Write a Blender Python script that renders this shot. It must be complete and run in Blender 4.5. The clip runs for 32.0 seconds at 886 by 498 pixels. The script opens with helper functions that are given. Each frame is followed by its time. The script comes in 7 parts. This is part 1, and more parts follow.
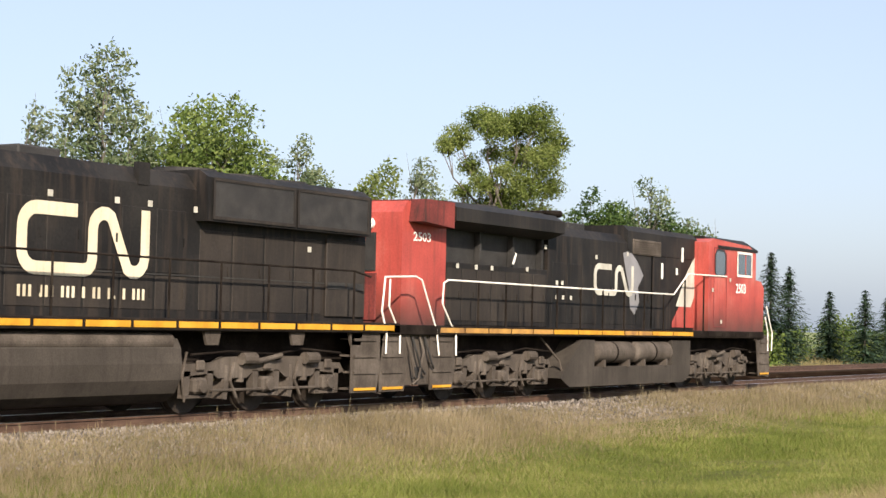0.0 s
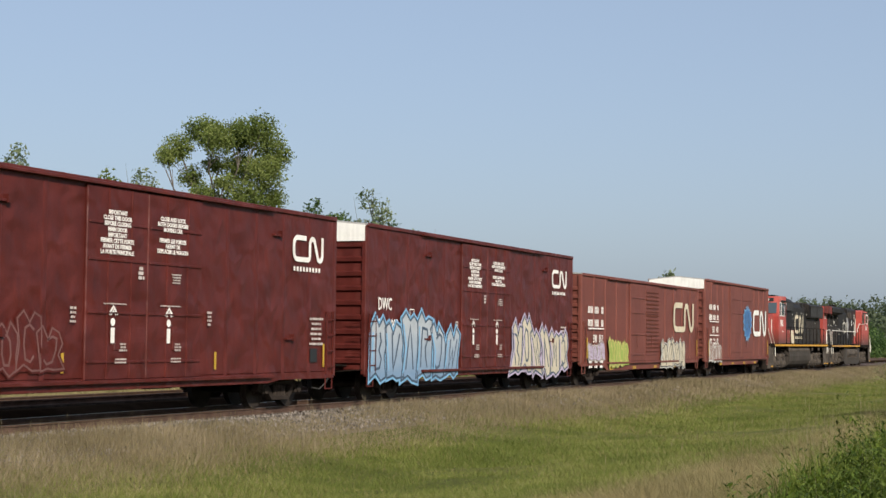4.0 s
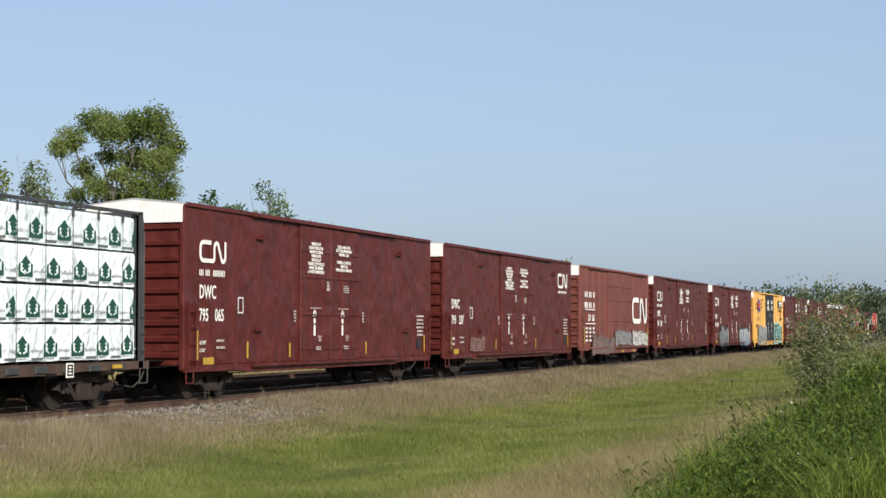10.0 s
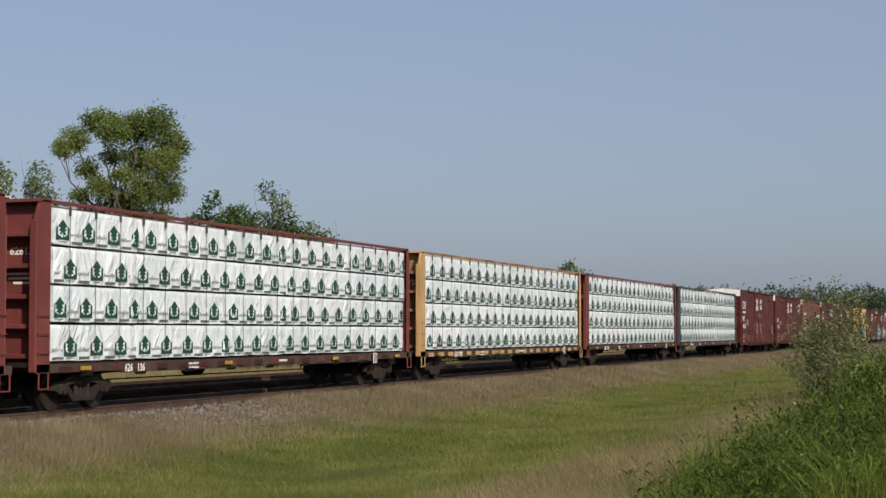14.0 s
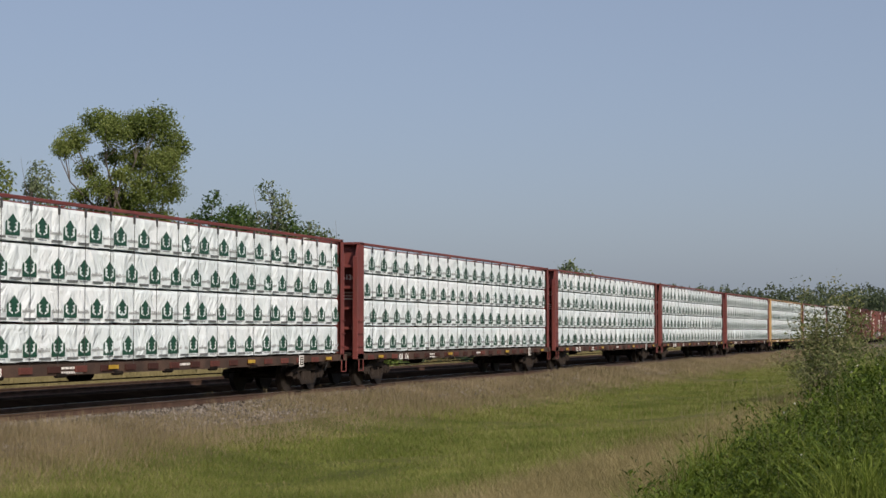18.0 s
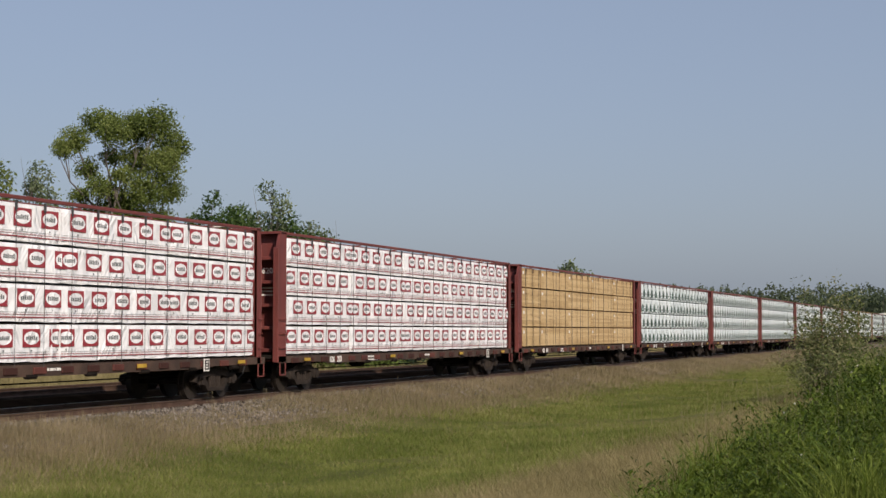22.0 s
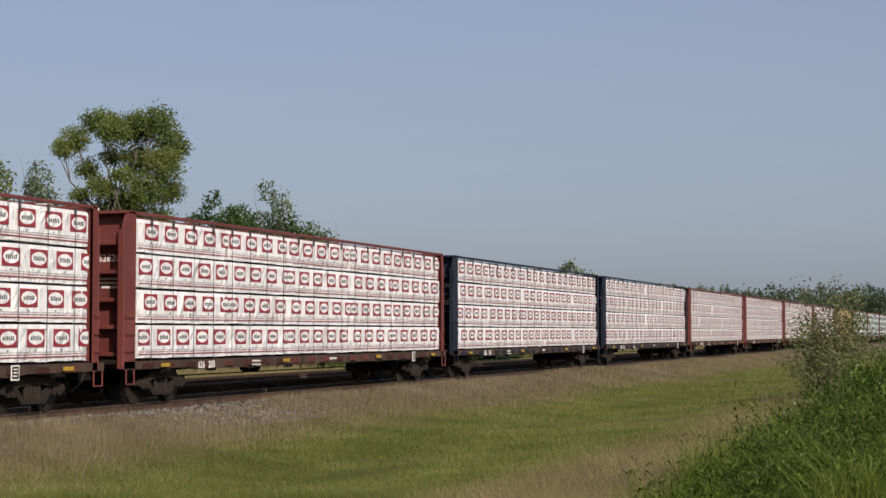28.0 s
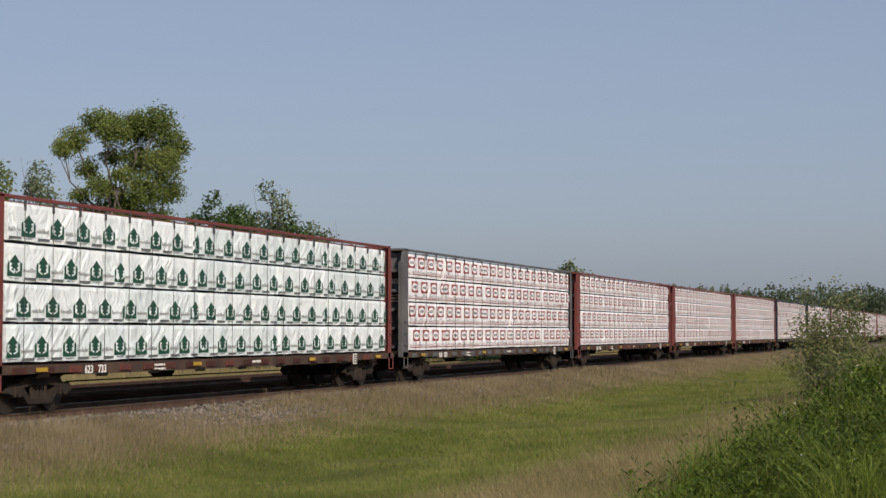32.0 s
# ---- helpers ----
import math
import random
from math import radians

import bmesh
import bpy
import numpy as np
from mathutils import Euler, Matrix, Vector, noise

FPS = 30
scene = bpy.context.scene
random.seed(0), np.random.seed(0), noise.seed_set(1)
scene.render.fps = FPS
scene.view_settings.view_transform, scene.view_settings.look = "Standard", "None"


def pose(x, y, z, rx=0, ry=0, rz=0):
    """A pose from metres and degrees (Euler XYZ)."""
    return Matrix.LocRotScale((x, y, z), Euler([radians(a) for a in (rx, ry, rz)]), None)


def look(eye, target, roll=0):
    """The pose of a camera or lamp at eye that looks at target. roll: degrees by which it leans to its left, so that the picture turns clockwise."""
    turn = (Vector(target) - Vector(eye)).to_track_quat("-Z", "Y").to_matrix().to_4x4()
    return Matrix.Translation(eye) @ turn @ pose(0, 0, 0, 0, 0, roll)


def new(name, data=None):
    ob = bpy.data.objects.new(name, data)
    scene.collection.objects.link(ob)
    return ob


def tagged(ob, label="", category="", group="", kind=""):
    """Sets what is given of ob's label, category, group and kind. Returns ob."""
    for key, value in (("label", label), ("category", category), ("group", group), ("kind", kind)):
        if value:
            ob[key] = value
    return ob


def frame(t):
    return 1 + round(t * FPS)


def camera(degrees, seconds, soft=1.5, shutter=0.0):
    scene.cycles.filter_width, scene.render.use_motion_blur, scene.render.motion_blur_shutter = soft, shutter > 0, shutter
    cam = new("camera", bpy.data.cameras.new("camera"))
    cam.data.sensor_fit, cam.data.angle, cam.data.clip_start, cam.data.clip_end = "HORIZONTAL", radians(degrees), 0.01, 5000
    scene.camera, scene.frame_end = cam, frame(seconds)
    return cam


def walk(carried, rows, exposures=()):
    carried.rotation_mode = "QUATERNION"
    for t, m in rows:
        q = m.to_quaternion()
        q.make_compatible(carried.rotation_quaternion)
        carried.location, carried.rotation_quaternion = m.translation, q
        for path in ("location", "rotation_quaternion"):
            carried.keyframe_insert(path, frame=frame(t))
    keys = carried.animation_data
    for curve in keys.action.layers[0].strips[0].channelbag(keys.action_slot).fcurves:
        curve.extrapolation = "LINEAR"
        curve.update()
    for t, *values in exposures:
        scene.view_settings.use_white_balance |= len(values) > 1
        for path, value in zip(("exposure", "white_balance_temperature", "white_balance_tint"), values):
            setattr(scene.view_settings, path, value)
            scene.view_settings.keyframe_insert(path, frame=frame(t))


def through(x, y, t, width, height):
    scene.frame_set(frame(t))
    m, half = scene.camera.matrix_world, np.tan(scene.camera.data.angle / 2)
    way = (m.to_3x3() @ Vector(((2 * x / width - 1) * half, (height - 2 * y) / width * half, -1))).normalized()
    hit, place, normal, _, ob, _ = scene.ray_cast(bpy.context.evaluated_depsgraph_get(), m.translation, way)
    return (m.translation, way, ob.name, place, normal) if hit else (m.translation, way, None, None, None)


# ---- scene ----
# ---------------------------------------------------------------- camera
EYE = (0.0, -20.92, 1.77)
cam = camera(29.76, 32.0, 1.5)


def aim(yaw, pitch, roll):
    return pose(EYE[0], EYE[1], EYE[2], 90 + pitch, roll, yaw)


PAN = [(0.0, -58.45, 2.55, -1.27), (0.5, -64.01, 2.66, -0.88), (1.0, -65.65, 2.67, -1.02), (1.5, -68.33, 2.77, -0.67),
       (2.0, -68.01, 2.91, -0.64), (2.5, -68.0, 2.97, -0.67), (4.5, -67.92, 3.15, -0.64), (5.0, -67.88, 3.16, -0.66),
       (5.5, -67.89, 3.15, -0.58), (6.0, -68.01, 3.04, -0.29), (6.5, -68.46, 2.67, 0.14), (7.0, -70.38, 2.47, -0.04),
       (7.5, -71.87, 2.49, 0.29), (8.0, -71.7, 2.59, 0.43), (8.5, -71.58, 2.74, 0.12), (9.0, -71.55, 2.82, -0.06),
       (9.5, -71.49, 2.81, 0.01), (10.0, -71.45, 2.80, 0.03), (10.5, -71.41, 2.82, -0.02), (11.0, -71.37, 2.81, -0.02),
       (11.5, -71.34, 2.81, -0.03), (12.0, -71.34, 2.81, -0.03), (12.5, -71.34, 2.82, -0.04), (32.0, -71.34, 2.82, -0.04)]
LIGHT = [(0.0, 0.84, 7500, 19), (0.5, 0.72, 7250, 19), (1.0, 0.60, 7100, 19), (2.0, 0.34, 7050, 17), (5.0, 0.18, 7050, 15), (7.0, 0.30, 6850, 16),
         (9.0, 0.40, 6750, 14), (10.0, 0.34, 6750, 14), (11.0, 0.06, 6750, 16), (12.0, -0.16, 7000, 19), (12.5, -0.18, 7000, 19), (22.0, -0.20, 7150, 20), (32.0, -0.20, 7150, 20)]
walk(cam, [(t, aim(a, b, c)) for t, a, b, c in PAN], LIGHT)

# ---------------------------------------------------------------- sun and sky
SUN_TO = Vector((-0.62, -0.64, 0.52)).normalized()
world = bpy.data.worlds.new("sky")
scene.world = world
world.use_nodes = True
wn = world.node_tree.nodes
sky = wn.new("ShaderNodeTexSky")
sky.sky_type, sky.sun_disc = "NISHITA", False
sky.sun_elevation = math.asin(SUN_TO.z)
sky.sun_rotation = math.atan2(SUN_TO.x, SUN_TO.y)
sky.air_density, sky.dust_density, sky.ozone_density = 0.9, 2.4, 3.5
haze = wn.new("ShaderNodeMix")
haze.data_type = "RGBA"
haze.inputs[0].default_value = 0.52
haze.inputs[7].default_value = (2.80, 3.76, 4.95, 1)
world.node_tree.links.new(sky.outputs[0], haze.inputs[6])
world.node_tree.links.new(haze.outputs[2], wn["Background"].inputs[0])
wn["Background"].inputs[1].default_value = 0.126
sun = new("sun", bpy.data.lights.new("sun", "SUN"))
sun.data.energy, sun.data.angle, sun.data.color = 4.6, radians(0.6), (0.97, 0.955, 0.865)
sun.matrix_world = look(Vector((0, 0, 60)) + SUN_TO * 100, (0, 0, 60))


# ---------------------------------------------------------------- materials
def ramp_mat(name, colours, rough=0.7, metal=0.0, scale=3.0, fine=40.0, bump=0.0, island=0.0, rand=0.0, streak=0.0, spec=0.5, dirt=None, dent=0.0):
    """Two scales of noise between the colours; streak: vertical runs; island / rand: variation piece by piece; dirt: a second colour in stains."""
    m = bpy.data.materials.new(name)
    m.use_nodes = True
    n, l = m.node_tree.nodes, m.node_tree.links
    bs = n["Principled BSDF"]
    bs.inputs["Roughness"].default_value, bs.inputs["Metallic"].default_value = rough, metal
    bs.inputs["Specular IOR Level"].default_value = spec
    tc = n.new("ShaderNodeTexCoord")
    vec = tc.outputs["Object"]
    big, small = n.new("ShaderNodeTexNoise"), n.new("ShaderNodeTexNoise")
    big.inputs["Scale"].default_value, big.inputs["Detail"].default_value = scale, 6
    small.inputs["Scale"].default_value, small.inputs["Detail"].default_value = fine, 3
    l.new(vec, big.inputs["Vector"]), l.new(vec, small.inputs["Vector"])
    mix = n.new("ShaderNodeMath")
    mix.operation = "MULTIPLY_ADD"
    mix.inputs[1].default_value = 0.35
    half = n.new("ShaderNodeMath")
    half.operation = "MULTIPLY_ADD"
    half.inputs[1].default_value, half.inputs[2].default_value = 0.9, -0.12
    l.new(big.outputs[0], half.inputs[0]), l.new(small.outputs[0], mix.inputs[0]), l.new(half.outputs[0], mix.inputs[2])
    fac = mix.outputs[0]
    if island or rand:
        src = n.new("ShaderNodeNewGeometry").outputs["Random Per Island"] if island else n.new("ShaderNodeObjectInfo").outputs["Random"]
        a = n.new("ShaderNodeMath")
        a.operation = "MULTIPLY_ADD"
        a.inputs[1].default_value = island or rand
        l.new(src, a.inputs[0]), l.new(fac, a.inputs[2])
        b = n.new("ShaderNodeMath")
        b.operation = "SUBTRACT"
        b.inputs[1].default_value = (island or rand) / 2
        l.new(a.outputs[0], b.inputs[0])
        fac = b.outputs[0]
    cr = n.new("ShaderNodeValToRGB")
    k = len(colours)
    while len(cr.color_ramp.elements) < k:
        cr.color_ramp.elements.new(0.5)
    for i, c in enumerate(colours):
        cr.color_ramp.elements[i].position = 0.28 + 0.44 * i / max(1, k - 1)
        cr.color_ramp.elements[i].color = (*c, 1)
    l.new(fac, cr.inputs[0])
    colour = cr.outputs[0]
    if streak or dirt:
        mp = n.new("ShaderNodeMapping")
        mp.inputs["Scale"].default_value = (6, 6, 0.5) if streak else (1.3, 1.3, 1.3)
        st = n.new("ShaderNodeTexNoise")
        st.inputs["Scale"].default_value, st.inputs["Detail"].default_value = 1.6, 5
        l.new(vec, mp.inputs[0]), l.new(mp.outputs[0], st.inputs["Vector"])
        rr = n.new("ShaderNodeMapRange")
        rr.inputs[1].default_value, rr.inputs[2].default_value = 0.5, 0.75
        rr.inputs[4].default_value = streak or 0.7
        l.new(st.outputs[0], rr.inputs[0])
        mc = n.new("ShaderNodeMix")
        mc.data_type = "RGBA"
        mc.inputs[7].default_value = (*(dirt or (0.06, 0.05, 0.045)), 1)
        l.new(rr.outputs[0], mc.inputs[0]), l.new(colour, mc.inputs[6])
        colour = mc.outputs[2]
    l.new(colour, bs.inputs["Base Color"])
    low = None
    if dent:
        wide = n.new("ShaderNodeTexNoise")
        wide.inputs["Scale"].default_value, wide.inputs["Detail"].default_value, wide.inputs["Distortion"].default_value = (1.7, 1, 0.3)
        l.new(vec, wide.inputs["Vector"])
        low = n.new("ShaderNodeBump")
        low.inputs["Strength"].default_value, low.inputs["Distance"].default_value = dent, 0.06 if dent < 0.8 else 0.11
        l.new(wide.outputs[0], low.inputs["Height"]), l.new(low.outputs[0], bs.inputs["Normal"])
    if bump:
        bp = n.new("ShaderNodeBump")
        bp.inputs["Strength"].default_value, bp.inputs["Distance"].default_value = bump, 0.02
        l.new(small.outputs[0], bp.inputs["Height"]), l.new(bp.outputs[0], bs.inputs["Normal"])
        if low:
            l.new(low.outputs[0], bp.inputs["Normal"])
    return m


def leafy(name, dark, mid, light, through=0.35, vary=0.55, patch=0.5):
    """Leaves: varied leaf by leaf and over the crown, a little light passing through."""
    m = ramp_mat(name, (dark, mid, light), 0.6, 0, patch, 6, 0, island=vary, spec=0.2)
    n, l = m.node_tree.nodes, m.node_tree.links
    out, bs = n["Material Output"], n["Principled BSDF"]
    tr = n.new("ShaderNodeBsdfTranslucent")
    src = bs.inputs["Base Color"].links[0].from_socket
    l.new(src, tr.inputs[0])
    mx = n.new("ShaderNodeMixShader")
    mx.inputs[0].default_value = through
    l.new(bs.outputs[0], mx.inputs[1]), l.new(tr.outputs[0], mx.inputs[2]), l.new(mx.outputs[0], out.inputs[0])
    return m


M_BROWN = ramp_mat("boxcar_brown", ((0.053, 0.0086, 0.0067), (0.079, 0.0130, 0.0100), (0.107, 0.0198, 0.0154)), 0.5, 0, 1.3, 25, 0.1, streak=0.4, dirt=(0.056, 0.0125, 0.0098), spec=0.3, dent=0.9)
M_RUST = ramp_mat("boxcar_rust_brown", ((0.108, 0.027, 0.018), (0.144, 0.037, 0.0255), (0.172, 0.049, 0.034)), 0.6, 0, 0.7, 25, 0.15, streak=0.5, dirt=(0.075, 0.030, 0.023), dent=0.3)
M_RED_END = ramp_mat("frame_red_brown", ((0.11, 0.024, 0.020), (0.15, 0.032, 0.027), (0.19, 0.048, 0.038)), 0.6, 0, 1.0, 25, 0.2, streak=0.35)
M_YELLOW_CAR = ramp_mat("boxcar_yellow", ((0.52, 0.27, 0.055), (0.60, 0.32, 0.075), (0.66, 0.37, 0.10)), 0.5, 0, 0.7, 25, 0.1, streak=0.22)
M_FRAME_YELLOW = ramp_mat("frame_yellow", ((0.36, 0.21, 0.085), (0.46, 0.285, 0.12), (0.54, 0.35, 0.16)), 0.6, 0, 0.8, 25, 0.2, streak=0.4)
# Rusted yellow, browned further to stand for shade inside the bulkhead recess.
M_FRAME_RUST_SHADE = ramp_mat("frame_rust_shade_yellow", ((0.13, 0.062, 0.028), (0.25, 0.140, 0.058), (0.40, 0.240, 0.105)), 0.7, 0, 0.8, 25, 0.2, streak=0.6, dirt=(0.085, 0.038, 0.020))
M_FRAME_GREY = ramp_mat("frame_grey", ((0.055, 0.055, 0.058), (0.085, 0.085, 0.088), (0.12, 0.12, 0.12)), 0.6, 0, 0.8, 25, 0.2, streak=0.4)
M_FRAME_BLUE = ramp_mat("frame_dark_blue", ((0.006, 0.008, 0.017), (0.009, 0.013, 0.027), (0.015, 0.020, 0.036)), 0.55, 0, 0.8, 25, 0.2, streak=0.35, spec=0.3)
M_FRAME_DARK = ramp_mat("frame_charcoal", ((0.020, 0.022, 0.022), (0.035, 0.038, 0.038), (0.055, 0.058, 0.056)), 0.6, 0, 0.8, 25, 0.2, streak=0.35)
M_DOOR_BLACK = ramp_mat("door_black", ((0.009, 0.010, 0.012), (0.013, 0.0145, 0.017), (0.022, 0.024, 0.027)), 0.55, 0, 1.0, 25, 0.1, streak=0.25, spec=0.3)
M_WHITE = ramp_mat("white_paint", ((0.62, 0.62, 0.58), (0.74, 0.74, 0.70), (0.80, 0.80, 0.77)), 0.5, 0, 1.5, 30, 0.05, streak=0.15)
M_DULL_WHITE = ramp_mat("dulled_white_paint", ((0.34, 0.33, 0.28), (0.46, 0.45, 0.39), (0.55, 0.54, 0.48)), 0.6, 0, 1.5, 30, 0.05, streak=0.5, dirt=(0.16, 0.14, 0.115))
M_STENCIL = ramp_mat("stencil_white", ((0.60, 0.58, 0.54), (0.74, 0.72, 0.68), (0.80, 0.79, 0.76)), 0.6, 0, 3, 60)
M_STENCIL_DIM = ramp_mat("stencil_dulled", ((0.30, 0.24, 0.22), (0.42, 0.36, 0.33), (0.52, 0.47, 0.44)), 0.6, 0, 3, 60)
M_CREAM = ramp_mat("cream_paint", ((0.48, 0.42, 0.30), (0.60, 0.53, 0.39), (0.68, 0.62, 0.48)), 0.5, 0, 1.2, 30, 0.05, streak=0.3)
M_ROOF = ramp_mat("galvanised_roof", ((0.30, 0.29, 0.27), (0.42, 0.41, 0.39), (0.52, 0.51, 0.49)), 0.45, 0.5, 0.8, 20, 0.1)
# Grimy underframe steel, taken darker still to carry the shade beneath the cars.
M_UNDER = ramp_mat("underframe_grime_shade", ((0.008, 0.0065, 0.0055), (0.015, 0.012, 0.0105), (0.028, 0.023, 0.019)), 0.85, 0, 2, 25, 0.3, spec=0.03)
M_TRUCK = ramp_mat("truck_cast_steel", ((0.040, 0.033, 0.027), (0.072, 0.060, 0.050), (0.118, 0.100, 0.084)), 0.85, 0, 1.6, 30, 0.3, streak=0.5, dirt=(0.034, 0.027, 0.021), spec=0.2)
M_TANK = ramp_mat("tank_road_grime", ((0.028, 0.024, 0.020), (0.044, 0.038, 0.032), (0.068, 0.058, 0.049)), 0.8, 0, 0.9, 30, 0.2, streak=0.6, dirt=(0.022, 0.018, 0.016), spec=0.2)
M_BOGIE = ramp_mat("freight_truck_steel", ((0.016, 0.012, 0.010), (0.028, 0.021, 0.017), (0.048, 0.038, 0.031)), 0.85, 0, 1.6, 30, 0.3, spec=0.2)
# Ballast below and behind the train, its shade put into the near-black colour.
M_BED_SHADE = ramp_mat("ballast_train_shade", ((0.009, 0.0055, 0.0036), (0.016, 0.0098, 0.0064), (0.032, 0.020, 0.0130)), 0.95, 0, 0.8, 22, 1.0, spec=0.0)
M_WHEEL = ramp_mat("wheel_steel", ((0.022, 0.016, 0.012), (0.036, 0.027, 0.021), (0.055, 0.043, 0.035)), 0.6, 0.4, 4, 30, 0.1)
M_LOCO_BLACK = ramp_mat("loco_black", ((0.0065, 0.0062, 0.0062), (0.0115, 0.0108, 0.0105), (0.023, 0.021, 0.019)), 0.62, 0, 0.8, 20, 0.1, streak=0.65, dirt=(0.046, 0.034, 0.026), spec=0.2)
M_LOCO_GRIME = ramp_mat("loco_grime_black", ((0.014, 0.012, 0.0105), (0.023, 0.0195, 0.017), (0.040, 0.033, 0.028)), 0.7, 0, 0.8, 20, 0.1, streak=0.5, dirt=(0.050, 0.039, 0.030), spec=0.25)
M_LOCO_RED = ramp_mat("loco_red", ((0.24, 0.040, 0.034), (0.36, 0.064, 0.052), (0.43, 0.125, 0.105)), 0.5, 0, 0.8, 20, 0.05, streak=0.6, dirt=(0.10, 0.034, 0.029), spec=0.3)
M_STRIPE = ramp_mat("sill_yellow", ((0.40, 0.185, 0.014), (0.54, 0.265, 0.020), (0.62, 0.33, 0.038)), 0.5, 0, 3, 30)
M_REFLECT = ramp_mat("dull_reflector_yellow", ((0.30, 0.18, 0.018), (0.40, 0.25, 0.028), (0.48, 0.31, 0.045)), 0.5, 0, 3, 30)
M_STRIPE_WORN = ramp_mat("sill_worn_orange", ((0.20, 0.10, 0.035), (0.36, 0.19, 0.05), (0.50, 0.27, 0.06)), 0.6, 0, 3, 30)
M_GRILLE = ramp_mat("dark_grille", ((0.010, 0.010, 0.010), (0.020, 0.019, 0.018), (0.034, 0.032, 0.030)), 0.7, 0, 3, 60, 0.5)
M_RAIL_WHITE = ramp_mat("handrail_white", ((0.62, 0.58, 0.50), (0.74, 0.71, 0.65), (0.8, 0.78, 0.72)), 0.5, 0, 5, 60)
M_RUBBER = ramp_mat("hose_rubber", ((0.010, 0.010, 0.010), (0.018, 0.017, 0.016), (0.03, 0.028, 0.026)), 0.7, 0, 6, 60)
M_RAIL = ramp_mat("rail_steel", ((0.06, 0.035, 0.024), (0.10, 0.058, 0.04), (0.14, 0.085, 0.06)), 0.6, 0.3, 3, 60, 0.2)
M_RAIL_TOP = ramp_mat("rail_head", ((0.30, 0.28, 0.27), (0.42, 0.40, 0.39), (0.5, 0.49, 0.48)), 0.3, 0.9, 3, 60)
M_TIE = ramp_mat("creosote_timber", ((0.018, 0.013, 0.010), (0.032, 0.024, 0.019), (0.06, 0.048, 0.04)), 0.9, 0, 2, 30, 0.4, rand=0.3, spec=0.03)
M_BALLAST = ramp_mat("ballast_stone", ((0.085, 0.072, 0.059), (0.145, 0.123, 0.103), (0.22, 0.190, 0.162)), 0.9, 0, 0.8, 22, 1.0, spec=0.03)
M_STONE = ramp_mat("ballast_loose", ((0.075, 0.063, 0.051), (0.138, 0.117, 0.098), (0.25, 0.22, 0.19)), 0.85, 0, 2, 20, 0.4, island=0.6)
M_SOIL = ramp_mat("turf", ((0.060, 0.074, 0.020), (0.095, 0.100, 0.034), (0.150, 0.128, 0.064)), 0.95, 0, 0.12, 5, 0.6, spec=0.03)
M_GRASS = leafy("green_grass", (0.082, 0.114, 0.020), (0.142, 0.172, 0.037), (0.220, 0.238, 0.068), 0.3, 0.20, 0.45)
M_DRY = leafy("dry_grass", (0.160, 0.136, 0.060), (0.248, 0.208, 0.098), (0.345, 0.290, 0.152), 0.3, 0.20, 0.45)
M_WEED = leafy("weed_green", (0.018, 0.038, 0.004), (0.048, 0.084, 0.009), (0.120, 0.168, 0.026), 0.2, 0.4, 1.2)
M_BLADE = leafy("weed_blade_green", (0.054, 0.092, 0.009), (0.100, 0.146, 0.018), (0.195, 0.240, 0.050), 0.25, 0.5, 1.0)
# Far foliage greyed and paled, so the leaf colour itself carries the haze.
M_HAZE_LEAF = leafy("far_wood_leaf_haze", (0.050, 0.074, 0.040), (0.080, 0.106, 0.060), (0.115, 0.142, 0.085), 0.35, 0.3)
M_SEED = leafy("seed_heads", (0.145, 0.117, 0.066), (0.213, 0.173, 0.103), (0.297, 0.242, 0.155), 0.25, 0.16, 0.35)
M_FLOWER = ramp_mat("flower_white", ((0.42, 0.42, 0.36), (0.55, 0.55, 0.48)), 0.6)
M_BARK = ramp_mat("bark_grey", ((0.055, 0.047, 0.039), (0.105, 0.092, 0.078), (0.17, 0.152, 0.13)), 0.9, 0, 3, 30, 0.6)
M_LEAF_A = leafy("leaf_poplar", (0.065, 0.108, 0.024), (0.115, 0.170, 0.042), (0.185, 0.235, 0.070), 0.35, 0.35, 0.5)
M_LEAF_Y = leafy("leaf_elm", (0.070, 0.105, 0.022), (0.125, 0.168, 0.040), (0.205, 0.245, 0.074), 0.35, 0.35, 0.5)
M_LEAF_G = leafy("leaf_silver", (0.070, 0.110, 0.050), (0.135, 0.180, 0.090), (0.21, 0.25, 0.145))
M_LEAF_D = leafy("leaf_shrub", (0.024, 0.058, 0.014), (0.052, 0.100, 0.026), (0.098, 0.155, 0.045))
M_NEEDLE = leafy("spruce_needle", (0.016, 0.034, 0.020), (0.030, 0.058, 0.034), (0.055, 0.088, 0.052), 0.15)
M_WILLOW = leafy("leaf_willow", (0.085, 0.115, 0.034), (0.155, 0.180, 0.068), (0.26, 0.25, 0.125))


